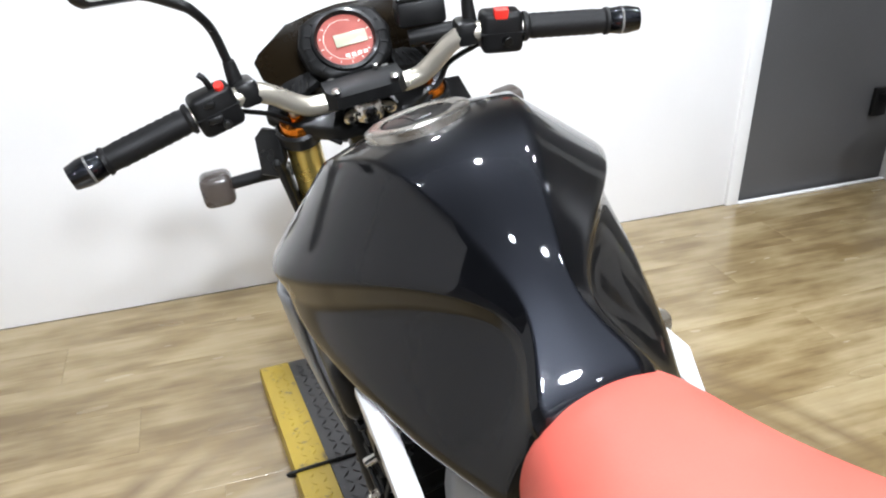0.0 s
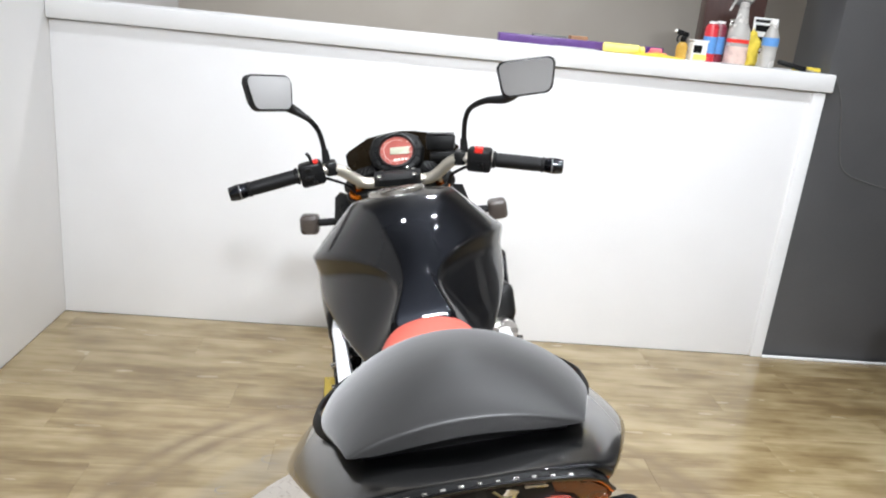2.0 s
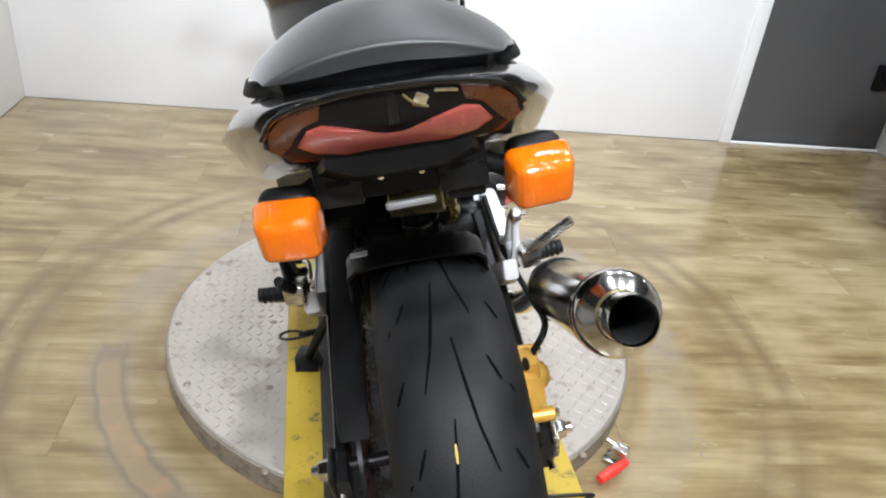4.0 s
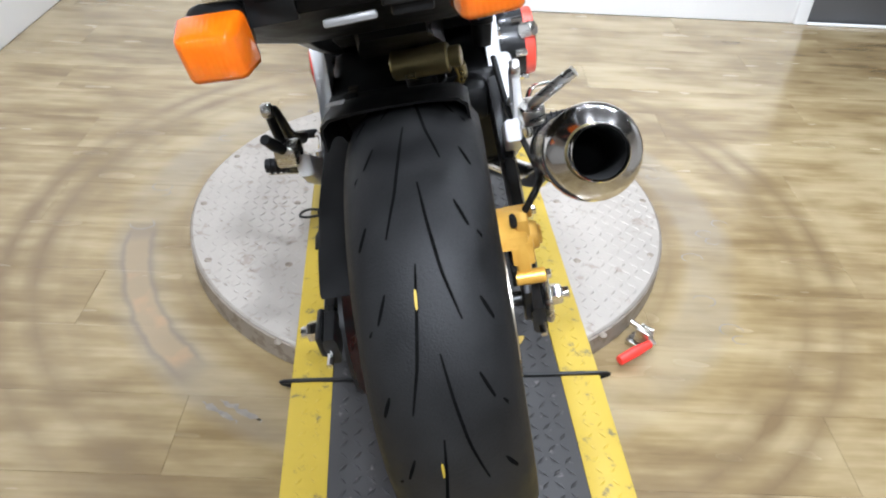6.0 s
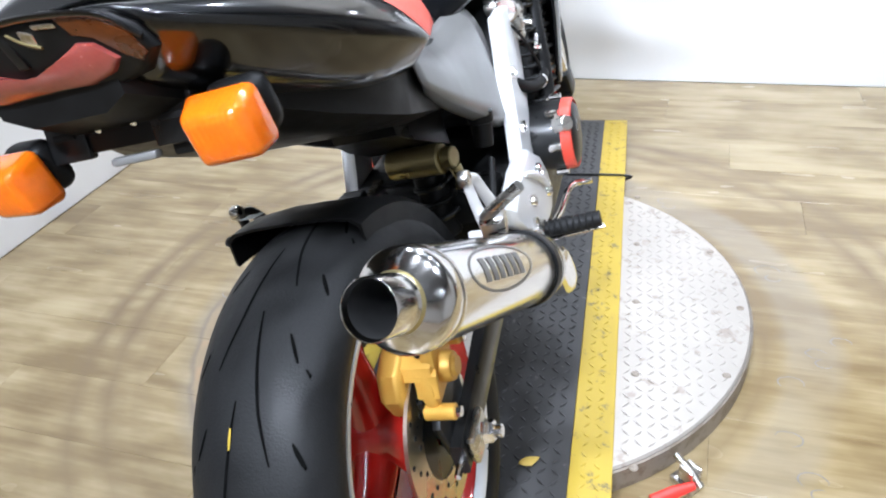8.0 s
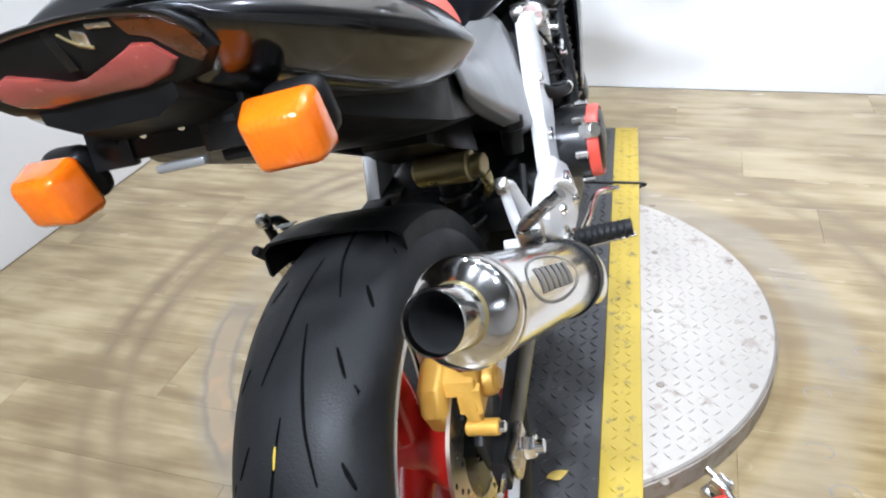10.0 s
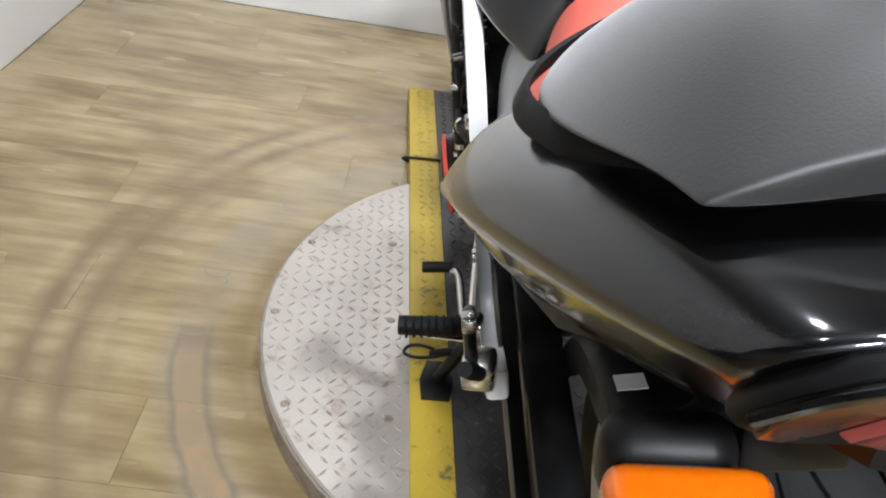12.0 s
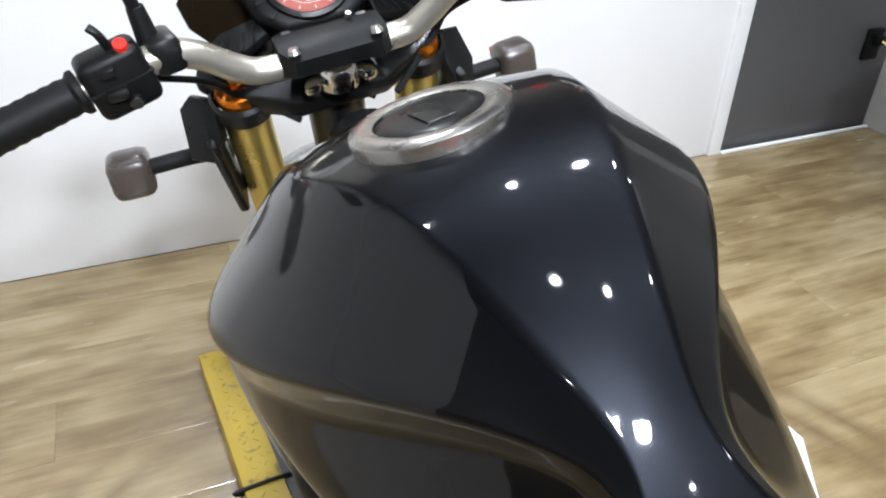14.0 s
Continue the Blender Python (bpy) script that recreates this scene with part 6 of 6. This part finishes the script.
def front(name, bm, material, parent=None, label="", angle=38, sub=0):
    return part(name, bm, material, parent or bike, label, angle, STEER, sub)


fw = front("front_wheel", lathe([(0.205, -0.035), (0.222, -0.046), (0.222, -0.040), (0.200, -0.02), (0.198, 0.02), (0.222, 0.040), (0.222, 0.046), (0.205, 0.035), (0.188, 0.0), (0.205, -0.035)], FRONT_AXLE, (1, 0, 0), 56), RED_WHEEL, None, "red front wheel")
front("tyre", lathe([(0.220, -0.045), (0.245, -0.058), (0.268, -0.056), (0.288, -0.034), (0.297, 0.0), (0.288, 0.034), (0.268, 0.056), (0.245, 0.058), (0.220, 0.045)], FRONT_AXLE, (1, 0, 0), 80), TYRE, fw)
for k in range(3):
    a = radians(30 + 120 * k)
    front("spoke", rod(FRONT_AXLE, FRONT_AXLE + Vector((0, 0.2 * math.cos(a), 0.2 * math.sin(a))), 0.024, 0.030, 12), RED_WHEEL, fw)
for s in (-1, 1):
    front("front_brake_disc", lathe([(0.10, 0), (0.150, 0), (0.150, 0.005), (0.10, 0.005), (0.10, 0)], FRONT_AXLE + Vector((s * 0.07, 0, 0)), (1, 0, 0), 56), DISC_STEEL, fw)
front("front_mudguard", loft([[FRONT_AXLE + Vector((x, (0.318 - 3.5 * x * x) * math.cos(a), (0.318 - 3.5 * x * x) * math.sin(a))) for x in [-0.068 + 0.136 * i / 10 for i in range(11)]] + [FRONT_AXLE + Vector((x, (0.313 - 3.5 * x * x) * math.cos(a), (0.313 - 3.5 * x * x) * math.sin(a))) for x in [0.068 - 0.136 * i / 10 for i in range(11)]] for a in [radians(40 + 12 * k) for k in range(10)]]), GLOSS_BLACK, None, "glossy black front mudguard")
DOWN = -AXIS
for s in (-1, 1):
    top = PIVOT + Vector((s * 0.102, 0.010, -0.010))
    leg = front("fork_leg", rod(top + DOWN * 0.028, top + DOWN * 0.42, 0.0265, seg=28), GOLD, None, "gold anodised upside-down fork tube")
    front("fork_slider", rod(top + DOWN * 0.42, top + DOWN * 0.66, 0.0215, seg=24), CHROME, leg)
    front("fork_foot", box((0.05, 0.06, 0.09), tuple(top + DOWN * 0.66), (24, 0, 0), 0.012), SATIN, leg)
    front("fork_collar", lathe([(0.030, -0.014), (0.034, -0.010), (0.034, 0.010), (0.030, 0.014)], top + DOWN * 0.012, AXIS, 28), SATIN, leg)
    front("fork_cap", lathe([(0.0, 0.020), (0.010, 0.020), (0.011, 0.012), (0.024, 0.011), (0.0265, 0.004), (0.0265, -0.004)], top, AXIS, 28), ORANGE_ANO, leg, "orange anodised fork cap")
    front("adjuster", lathe([(0.0, 0.032), (0.006, 0.032), (0.0075, 0.020), (0.0075, 0.015)], top, AXIS, 8), BRUSHED, leg)
    front("lower_clamp", box((0.075, 0.075, 0.035), tuple(top + DOWN * 0.21 + Vector((-s * 0.02, 0, 0))), (24, 0, 0), 0.012), SATIN, leg)
front("triple_clamp", plate([(-0.142, 0.030), (-0.130, 0.065), (-0.085, 0.070), (-0.045, 0.030), (0.045, 0.030), (0.085, 0.070), (0.130, 0.065), (0.142, 0.030), (0.110, -0.012), (0.050, -0.045), (-0.050, -0.045), (-0.110, -0.012)], 0.026, Matrix.Translation(PIVOT + AXIS * -0.012) @ turn_to(AXIS), bevel=0.006), SATIN, None, "black upper triple clamp")
stem = front("stem_nut", lathe([(0, 0.026), (0.010, 0.026), (0.012, 0.018), (0.020, 0.016), (0.024, 0.0), (0.024, -0.004)], PIVOT + Vector((0, -0.005, 0)), AXIS, 6), CHROME, None, "bright stem nut")
front("ignition_lock", lathe([(0, 0.024), (0.016, 0.024), (0.021, 0.018), (0.023, 0.0)], PIVOT + Vector((0, -0.040, -0.004)), AXIS, 24), CHROME, None, "bright ignition lock")
# the key slot's shade as a thin dark bar on the lock
front("ignition_slot", box((0.003, 0.014, 0.002), tuple(PIVOT + Vector((0, -0.040, -0.004)) + AXIS * 0.0245), (24, 0, 0)), SOOT_AND_HOLE_SHADE, stem)
for x in (-0.03, 0.028):
    front("chrome_clip", box((0.016, 0.022, 0.012), (x, 1.062, 0.902), (24, 0, 20 * x / 0.03), 0.004), CHROME, stem)
front("steering_head", rod(PIVOT + AXIS * -0.02, PIVOT + AXIS * -0.20, 0.034, seg=24), SATIN, None)

# handlebar
half = [(0.0, 1.062, 0.930), (0.070, 1.062, 0.930), (0.098, 1.058, 0.942), (0.130, 1.048, 0.968), (0.160, 1.040, 0.977), (0.230, 1.028, 0.970), (0.385, 1.000, 0.946)]
bar = front("handlebar", tube([(-x, y, z) for x, y, z in half[:0:-1]] + half, 0.0138, 18, 8), BAR_ALU, None, "bare aluminium handlebar")
front("riser_cover", loft([[(-w, y, z), (w, y, z), (w * 0.96, y, z + h), (-w * 0.96, y, z + h)] for y, w, z, h in ((1.034, 0.046, 0.924, 0.016), (1.050, 0.058, 0.922, 0.026), (1.085, 0.058, 0.922, 0.030), (1.112, 0.046, 0.924, 0.022))]), PLASTIC, None, "black handlebar clamp cover", 30)
for x, y in ((-0.042, 1.040), (0.042, 1.040), (-0.040, 1.090), (0.040, 1.090)):
    front("clamp_bolt", lathe([(0, 0.005), (0.005, 0.005), (0.007, 0.0)], (x, y, 0.947), (0, 0, 1), 10), BRUSHED, bar)
for s in (-1, 1):
    d = Vector((s * 0.155, -0.028, -0.024)).normalized()
    base = Vector((s * 0.230, 1.028, 0.970))
    grip = front("grip", lathe([(0.0125, 0.0), (0.0205, 0.001), (0.0205, 0.006), (0.0165, 0.010)] + [(0.0168 + (0.0010 if k % 2 else 0), 0.012 + 0.0058 * k) for k in range(17)] + [(0.0165, 0.115), (0.019, 0.118), (0.019, 0.122), (0.0125, 0.124)], base, d, 24), RUBBER, bar, "black ribbed rubber grip")
    front("bar_end", lathe([(0.015, 0.122), (0.0170, 0.124), (0.0190, 0.140), (0.0190, 0.150), (0.0160, 0.166), (0.0, 0.168)], base, d, 24), GLOSS_BLACK, bar, "glossy black bar end weight")
    front("bar_end_ring", lathe([(0.0192, 0.139), (0.0198, 0.1405), (0.0192, 0.142)], base, d, 24), GREY_COVER, bar)
    sw = Vector((s * 0.200, 1.033, 0.972))
    yaw = -s * 10
    switch = front("switch_housing", box((0.058, 0.046, 0.056), tuple(sw), (0, s * 8, yaw), 0.009, seg=3), PLASTIC, bar, "black switch housing")
    front("housing_seam", box((0.060, 0.0475, 0.0015), tuple(sw), (0, s * 8, yaw)), SOOT_AND_HOLE_SHADE, switch)
    if s > 0:
        front("kill_switch", box((0.020, 0.012, 0.018), (0.198, 1.014, 0.998), (20, 8, yaw), 0.003), RED_SWITCH, switch, "red kill switch")
        front("starter_button", rod((0.200, 1.012, 0.962), (0.200, 1.005, 0.960), 0.007, seg=14), PLASTIC, switch)
    else:
        front("hazard_button", rod((-0.186, 1.020, 0.999), (-0.186, 1.015, 1.006), 0.0065, 0.006, 14), RED_SWITCH, switch, "round red button")
        front("dip_switch", box((0.014, 0.010, 0.008), (-0.204, 1.008, 0.986), (10, 0, 0), 0.002), SATIN, switch)
        front("turn_switch", box((0.020, 0.012, 0.010), (-0.202, 1.006, 0.966), (0, 0, 0), 0.003), SATIN, switch)
        front("horn_button", rod((-0.190, 1.012, 0.956), (-0.190, 1.004, 0.954), 0.006, seg=12), SATIN, switch)
        front("lock_tab", tube([(-0.196, 1.025, 0.998), (-0.200, 1.022, 1.014), (-0.206, 1.024, 1.022)], 0.004, 8), PLASTIC, switch)
    perch = front("lever_perch", box((0.030, 0.050, 0.034), (s * 0.156, 1.052, 0.978), (0, s * 4, yaw), 0.007), SATIN, bar, "black lever perch")
    front("lever", tube([(s * 0.160, 1.085, 0.968), (s * 0.205, 1.092, 0.960), (s * 0.270, 1.082, 0.950), (s * 0.330, 1.065, 0.942), (s * 0.362, 1.066, 0.940)], [0.007, 0.007, 0.006, 0.006, 0.008], 10, flat=0.7), BRUSHED, perch, "bare metal lever")
    front("mirror_boss", rod((s * 0.165, 1.055, 0.985), (s * 0.166, 1.054, 1.022), 0.011, 0.008, 14), RUBBER, perch)
    mc = Vector((-0.261, 0.985, 1.171)) if s < 0 else Vector((0.312, 0.980, 1.160))
    stem_end = mc + Vector((-s * 0.050, 0.012, -0.045))
    stem = [(s * 0.166, 1.054, 1.015), (s * 0.172, 1.045, 1.065), (s * 0.186, 1.030, 1.095), (s * 0.220, 1.008, 1.112), tuple(stem_end), tuple(mc + Vector((-s * 0.02, 0.016, -0.028)))]
    if s < 0:
        stem[3:] = [(-0.200, 1.029, 1.108), tuple(mc + Vector((0.036, 0.044, -0.044))), tuple(mc + Vector((0.003, 0.025, -0.022)))]
    ms = front("mirror", tube(stem, [0.0062, 0.0060, 0.0062, 0.0075, 0.011, 0.016], 12), SATIN, bar, "black rear-view mirror")
    tiltm = Matrix.Translation(mc) @ (pose(0, 0, 0, -8, 0, -4) if s > 0 else pose(0, 0, 0, -9, 6, 52))
    outline = []
    w, h, rr = 0.062, 0.040, 0.018
    for cx, cz, a0 in ((w - rr, h - rr, 0), (-w + rr, h - rr, 90), (-w + rr, -h + rr, 180), (w - rr, -h + rr, 270)):
        for k in range(6):
            a = radians(a0 + 18 * k)
            px, pz = cx + rr * math.cos(a), cz + rr * math.sin(a)
            outline.append((px * (1 + 0.10 * pz / h), pz + s * px * 0.05))
    shell = front("mirror_shell", plate(outline, 0.014, tiltm @ plane_xz(0.003), bevel=0.004, seg=3), SATIN, ms)
    front("mirror_glass", plate([(x * 0.925, z * 0.90) for x, z in outline], 0.002, tiltm @ plane_xz(-0.0047)), MIRROR, ms, "mirror glass")
res = front("brake_reservoir", box((0.070, 0.052, 0.036), (0.112, 1.118, 1.005), (-6, 4, -6), 0.006), PLASTIC, bar, "black front brake fluid reservoir")
front("reservoir_lid", box((0.066, 0.048, 0.006), (0.112, 1.118, 1.0255), (-6, 4, -6), 0.002), SATIN, res)
front("master_cylinder", rod((0.155, 1.085, 0.975), (0.085, 1.102, 0.975), 0.013, seg=14), SATIN, bar)
for pts, r in (([(-0.150, 1.09, 0.965), (-0.11, 1.13, 0.935), (-0.06, 1.14, 0.90), (-0.02, 1.10, 0.86)], 0.004), ([(0.090, 1.10, 0.970), (0.115, 1.14, 0.93), (0.09, 1.16, 0.88), (0.04, 1.13, 0.84)], 0.005), ([(-0.18, 1.06, 0.955), (-0.13, 1.09, 0.925), (-0.10, 1.12, 0.89), (-0.05, 1.08, 0.86)], 0.0035), ([(0.18, 1.06, 0.955), (0.135, 1.09, 0.93), (0.12, 1.11, 0.90), (0.06, 1.08, 0.86)], 0.004)):
    front("control_cable", tube(pts, r, 8), RUBBER, bar)

# instruments and fly screen
GN = Vector((0, -0.74, 0.67)).normalized()
GC = Vector((0, 1.150, 0.975))
gm = Matrix.Translation(GC) @ Matrix(((1, 0, 0, 0), (0, GN.z, GN.y, 0), (0, -GN.y, GN.z, 0), (0, 0, 0, 1)))
pod = front("instrument_pod", plate([(-0.062, -0.030), (-0.070, 0.010), (-0.058, 0.044), (-0.028, 0.058), (0.028, 0.058), (0.058, 0.044), (0.070, 0.010), (0.062, -0.030), (0.036, -0.052), (-0.036, -0.052)], 0.036, gm, bevel=0.010, seg=3), PLASTIC, None, "black instrument pod with a dial coloured by red reflection")
ring_at = gm @ Matrix.Translation((0, 0.002, 0.018))


def dial_part(name, bm, material, label=""):
    return part(name, bm, material, pod, label, 38, STEER @ ring_at)


dial_part("bezel", lathe([(0.0410, 0.0), (0.0500, 0.001), (0.0490, 0.006), (0.0440, 0.007), (0.0400, 0.0)], seg=48), SATIN, "black bezel ring")
# the whole face is coloured red for what it reflects
dial_part("dial_face", lathe([(0, 0.0008), (0.0412, 0.0008), (0.0412, -0.001)], seg=48), DIAL_REFLECTION, "dial face with a red reflection in its colour")
dial_part("dial_band", lathe([(0.0310, 0.0014), (0.0317, 0.0014)], seg=48, start=60, sweep=240), DIAL_PALE)
for k in range(11):
    a = radians(50 + 26 * k)
    dial_part("dial_tick", box((0.0010, 0.0035, 0.0006), (0.0368 * math.sin(a) * -1, 0.0368 * math.cos(a) * 1.0, 0.0014), (0, 0, math.degrees(a))), DIAL_PALE)
dial_part("lcd", box((0.048, 0.020, 0.002), (0.008, -0.001, 0.0022), bevel=0.0006), LCD, "grey-green display")
for k in range(4):
    dial_part("warning_light", box((0.006, 0.005, 0.001), (-0.004 + 0.009 * k, -0.026, 0.0016)), DIAL_PALE)
for s in (-1, 1):
    for k in range(5):
        a = radians(-40 + 22 * k)
        part("pod_vent", box((0.010, 0.0032, 0.002), (s * 0.0565 * math.cos(a), 0.0 + 0.050 * math.sin(a), 0.0185), (0, 0, math.degrees(a) * s)), SATIN, pod, xf=STEER @ gm)
front("pod_stalk", rod((0.022, 1.095, 0.938), (0.026, 1.082, 0.958), 0.004, 0.003, 8), BRUSHED, pod)
SC = gm @ Matrix.Translation((0.012, 0.002, -0.032))
front("fly_screen", plate([(-0.100, -0.058), (-0.142, -0.002), (-0.147, 0.028), (-0.138, 0.040), (-0.084, 0.077), (-0.070, 0.075), (-0.040, 0.085), (0.0, 0.089), (0.040, 0.085), (0.070, 0.075), (0.084, 0.077), (0.138, 0.040), (0.147, 0.028), (0.142, -0.002), (0.100, -0.058)], 0.006, SC, bevel=0.0025), SCREEN, None, "dark smoked fly screen")
for s in (-1, 1):
    vent = front("vent_panel", plate([(-0.030, -0.024), (-0.034, 0.016), (-0.010, 0.026), (0.030, 0.020), (0.034, -0.010)], 0.012, Matrix.Translation((s * 0.088, 1.125, 0.938)) @ pose(0, 0, 0, 22, s * 16, 0), bevel=0.003), PLASTIC, None, "slatted black vent panel")
    for k in range(4):
        front("slat", box((0.0045, 0.030, 0.004), (s * (0.070 + 0.012 * k), 1.120, 0.9475 - 0.0035 * k), (22, s * 16, s * 24), 0.001), SATIN, vent)
    front("fork_guard", plate([(-0.020, -0.036), (-0.024, 0.020), (-0.010, 0.034), (0.016, 0.028), (0.022, -0.014), (0.008, -0.042)], 0.018, Matrix.Translation((s * 0.148, 1.135, 0.860)) @ pose(0, 0, 0, 70, 0, s * 30), bevel=0.004), SATIN, None, "black headlight side guard")
    front("fork_guard", box((0.012, 0.05, 0.13), (s * 0.140, 1.155, 0.795), (24, 0, s * 10), 0.004), SATIN)
    arm = front("front_indicator", tube([(s * 0.130, 1.172, 0.808), (s * 0.180, 1.185, 0.806), (s * 0.225, 1.190, 0.805)], [0.012, 0.010, 0.010], 12), RUBBER, None, "smoked front indicator on a rubber stem")
    front("indicator_head", box((0.050, 0.048, 0.052), (s * 0.249, 1.192, 0.803), (0, s * -4, 0), 0.012, seg=3), SMOKE, arm)
    front("indicator_lens", box((0.044, 0.006, 0.040), (s * 0.249, 1.2160, 0.802), (0, s * -4, 0), 0.0025), AMBER, arm)
headlight = front("headlight", lathe([(0.0, 0.085), (0.05, 0.082), (0.085, 0.06), (0.092, 0.02), (0.07, -0.06), (0.0, -0.08)], (0, 1.235, 0.885), (0, 1, -0.1), 36), PLASTIC, None, "black headlight shell")
front("headlight_lens", lathe([(0.0, 0.090), (0.05, 0.086), (0.082, 0.064)], (0, 1.235, 0.885), (0, 1, -0.1), 36), CLEAR, headlight)


# ---- second motorcycle parked at the side ----
def parked_bike():
    """The rear of a dark cruiser: wheel, mudguard, saddlebag, lamps, bars of chrome."""
    b = thing("motorcycle", "dark cruiser motorcycle with chrome bars and black saddlebag parked nearby", "motorcycle", pose(2.49, 1.56, 0, 0, 0, -63))
    w = part("rear_wheel", lathe([(0.19, -0.05), (0.215, -0.062), (0.215, 0.062), (0.19, 0.05), (0.18, 0), (0.19, -0.05)], (0, 0, 0.33), (1, 0, 0), 40), CHROME, b)
    part("tyre", lathe([(0.21, -0.06), (0.25, -0.085), (0.30, -0.08), (0.325, -0.04), (0.33, 0.0), (0.325, 0.04), (0.30, 0.08), (0.25, 0.085), (0.21, 0.06)], (0, 0, 0.33), (1, 0, 0), 64), TYRE, w)
    part("mudguard", loft([[(x, (0.40 - 4 * x * x) * math.cos(a), 0.33 + (0.40 - 4 * x * x) * math.sin(a)) for x in [-0.10 + 0.02 * i for i in range(11)]] + [(x, (0.394 - 4 * x * x) * math.cos(a), 0.33 + (0.394 - 4 * x * x) * math.sin(a)) for x in [0.10 - 0.02 * i for i in range(11)]] for a in [radians(30 + 12 * k) for k in range(13)]]), GLOSS_BLACK, b)
    for s in (-1, 1):
        bag = part("saddlebag", box((0.17, 0.42, 0.40), (s * 0.31, 0.16, 0.46), bevel=0.035, seg=4), PLASTIC, b, "black leather saddlebag")
        part("bag_strap", box((0.176, 0.03, 0.406), (s * 0.31, 0.06, 0.46), bevel=0.036, seg=3), SATIN, bag)
        part("indicator_stem", rod((s * 0.08, -0.36, 0.46), (s * 0.22, -0.36, 0.46), 0.014, seg=14), CHROME, b)
        ind = part("round_indicator", lathe([(0, 0.045), (0.028, 0.04), (0.040, 0.01), (0.042, 0.0), (0.039, -0.003)], (s * 0.245, -0.36, 0.46), (0, 1, 0), 28), CHROME, b)
        part("lens", lathe([(0, -0.020), (0.020, -0.017), (0.033, -0.008), (0.038, 0.0)], (s * 0.245, -0.36, 0.46), (0, 1, 0), 28), PALE_LENS, ind, "pale pink round lens")
        part("shock", rod((s * 0.14, 0.02, 0.36), (s * 0.14, 0.12, 0.66), 0.026, seg=18), CHROME, b)
        if s > 0:
            part("muffler", rod((0.20, -0.35, 0.27), (0.17, 0.5, 0.26), 0.042, seg=28), CHROME, b, "chrome muffler")
    part("tail_lamp", lathe([(0, -0.05), (0.03, -0.048), (0.045, -0.03), (0.048, 0.0)], (0, -0.36, 0.60), (0, 1, 0.2), 28), RED_LENS, b, "round red tail lamp")
    part("reflector", box((0.09, 0.01, 0.035), (0, -0.400, 0.40), bevel=0.004), RED_LENS, b, "red reflector")
    part("plate_bracket", box((0.19, 0.01, 0.10), (0, -0.395, 0.49), bevel=0.004), SATIN, b)
    part("seat", loft([[(0.14 * k * math.cos(q), y, z + 0.05 * math.sin(q)) for q in [radians(30 * i) for i in range(12)]] for y, z, k in ((-0.22, 0.76, 0.5), (-0.12, 0.79, 0.95), (0.1, 0.78, 1.1), (0.35, 0.74, 1.0), (0.55, 0.77, 0.7))]), GREY_SEAT, b)
    part("sissy_bar", tube([(-0.10, -0.10, 0.62), (-0.10, -0.20, 0.95), (0, -0.23, 1.12), (0.10, -0.20, 0.95), (0.10, -0.10, 0.62)], 0.012, 12), CHROME, b, "chrome backrest bar")
    part("engine", box((0.30, 0.45, 0.36), (0, 0.62, 0.44), bevel=0.05, seg=3), ENGINE, b)
    part("fuel_tank", loft([[(0.15 * k * math.cos(q), y, z + 0.11 * k * math.sin(q)) for q in [radians(30 * i) for i in range(12)]] for y, z, k in ((0.55, 0.80, 0.5), (0.65, 0.83, 0.95), (0.85, 0.86, 1.0), (1.0, 0.86, 0.6))]), GLOSS_BLACK, b)
    part("front_tyre", lathe([(0.21, -0.05), (0.28, -0.06), (0.32, 0.0), (0.28, 0.06), (0.21, 0.05)], (0, 1.62, 0.32), (1, 0, 0), 48), TYRE, b)
    part("fork", tube([(0.09, 1.62, 0.32), (0.09, 1.25, 0.95)], 0.024, 14), CHROME, b)
    part("fork", tube([(-0.09, 1.62, 0.32), (-0.09, 1.25, 0.95)], 0.024, 14), CHROME, b)
    part("handlebar", tube([(-0.42, 0.90, 1.08), (-0.28, 1.05, 1.12), (0, 1.20, 1.02), (0.28, 1.05, 1.12), (0.42, 0.90, 1.08)], 0.014, 12), CHROME, b)
    part("kickstand", rod((-0.12, 0.7, 0.28), (-0.22, 0.66, 0.005), 0.014, seg=10), SATIN, b)


parked_bike()

# ---- ceiling fittings ----
# the easternmost fitting belongs to the added lamp by the east wall
for lx, ly, lw, la in LAMPS:
    fit = part("downlight", lathe([(0.068, -0.022), (0.085, -0.024), (0.092, -0.014), (0.092, 0.0), (0.068, 0.0), (0.068, -0.022)], (lx, ly, CEILING - 0.002), (0, 0, 1), 32), WHITE_TRIM, None, "round white downlight in the ceiling", category="lamp")
    tagged(fit, "round white downlight in the ceiling", "lamp", "downlights in the ceiling")


floor_planks()
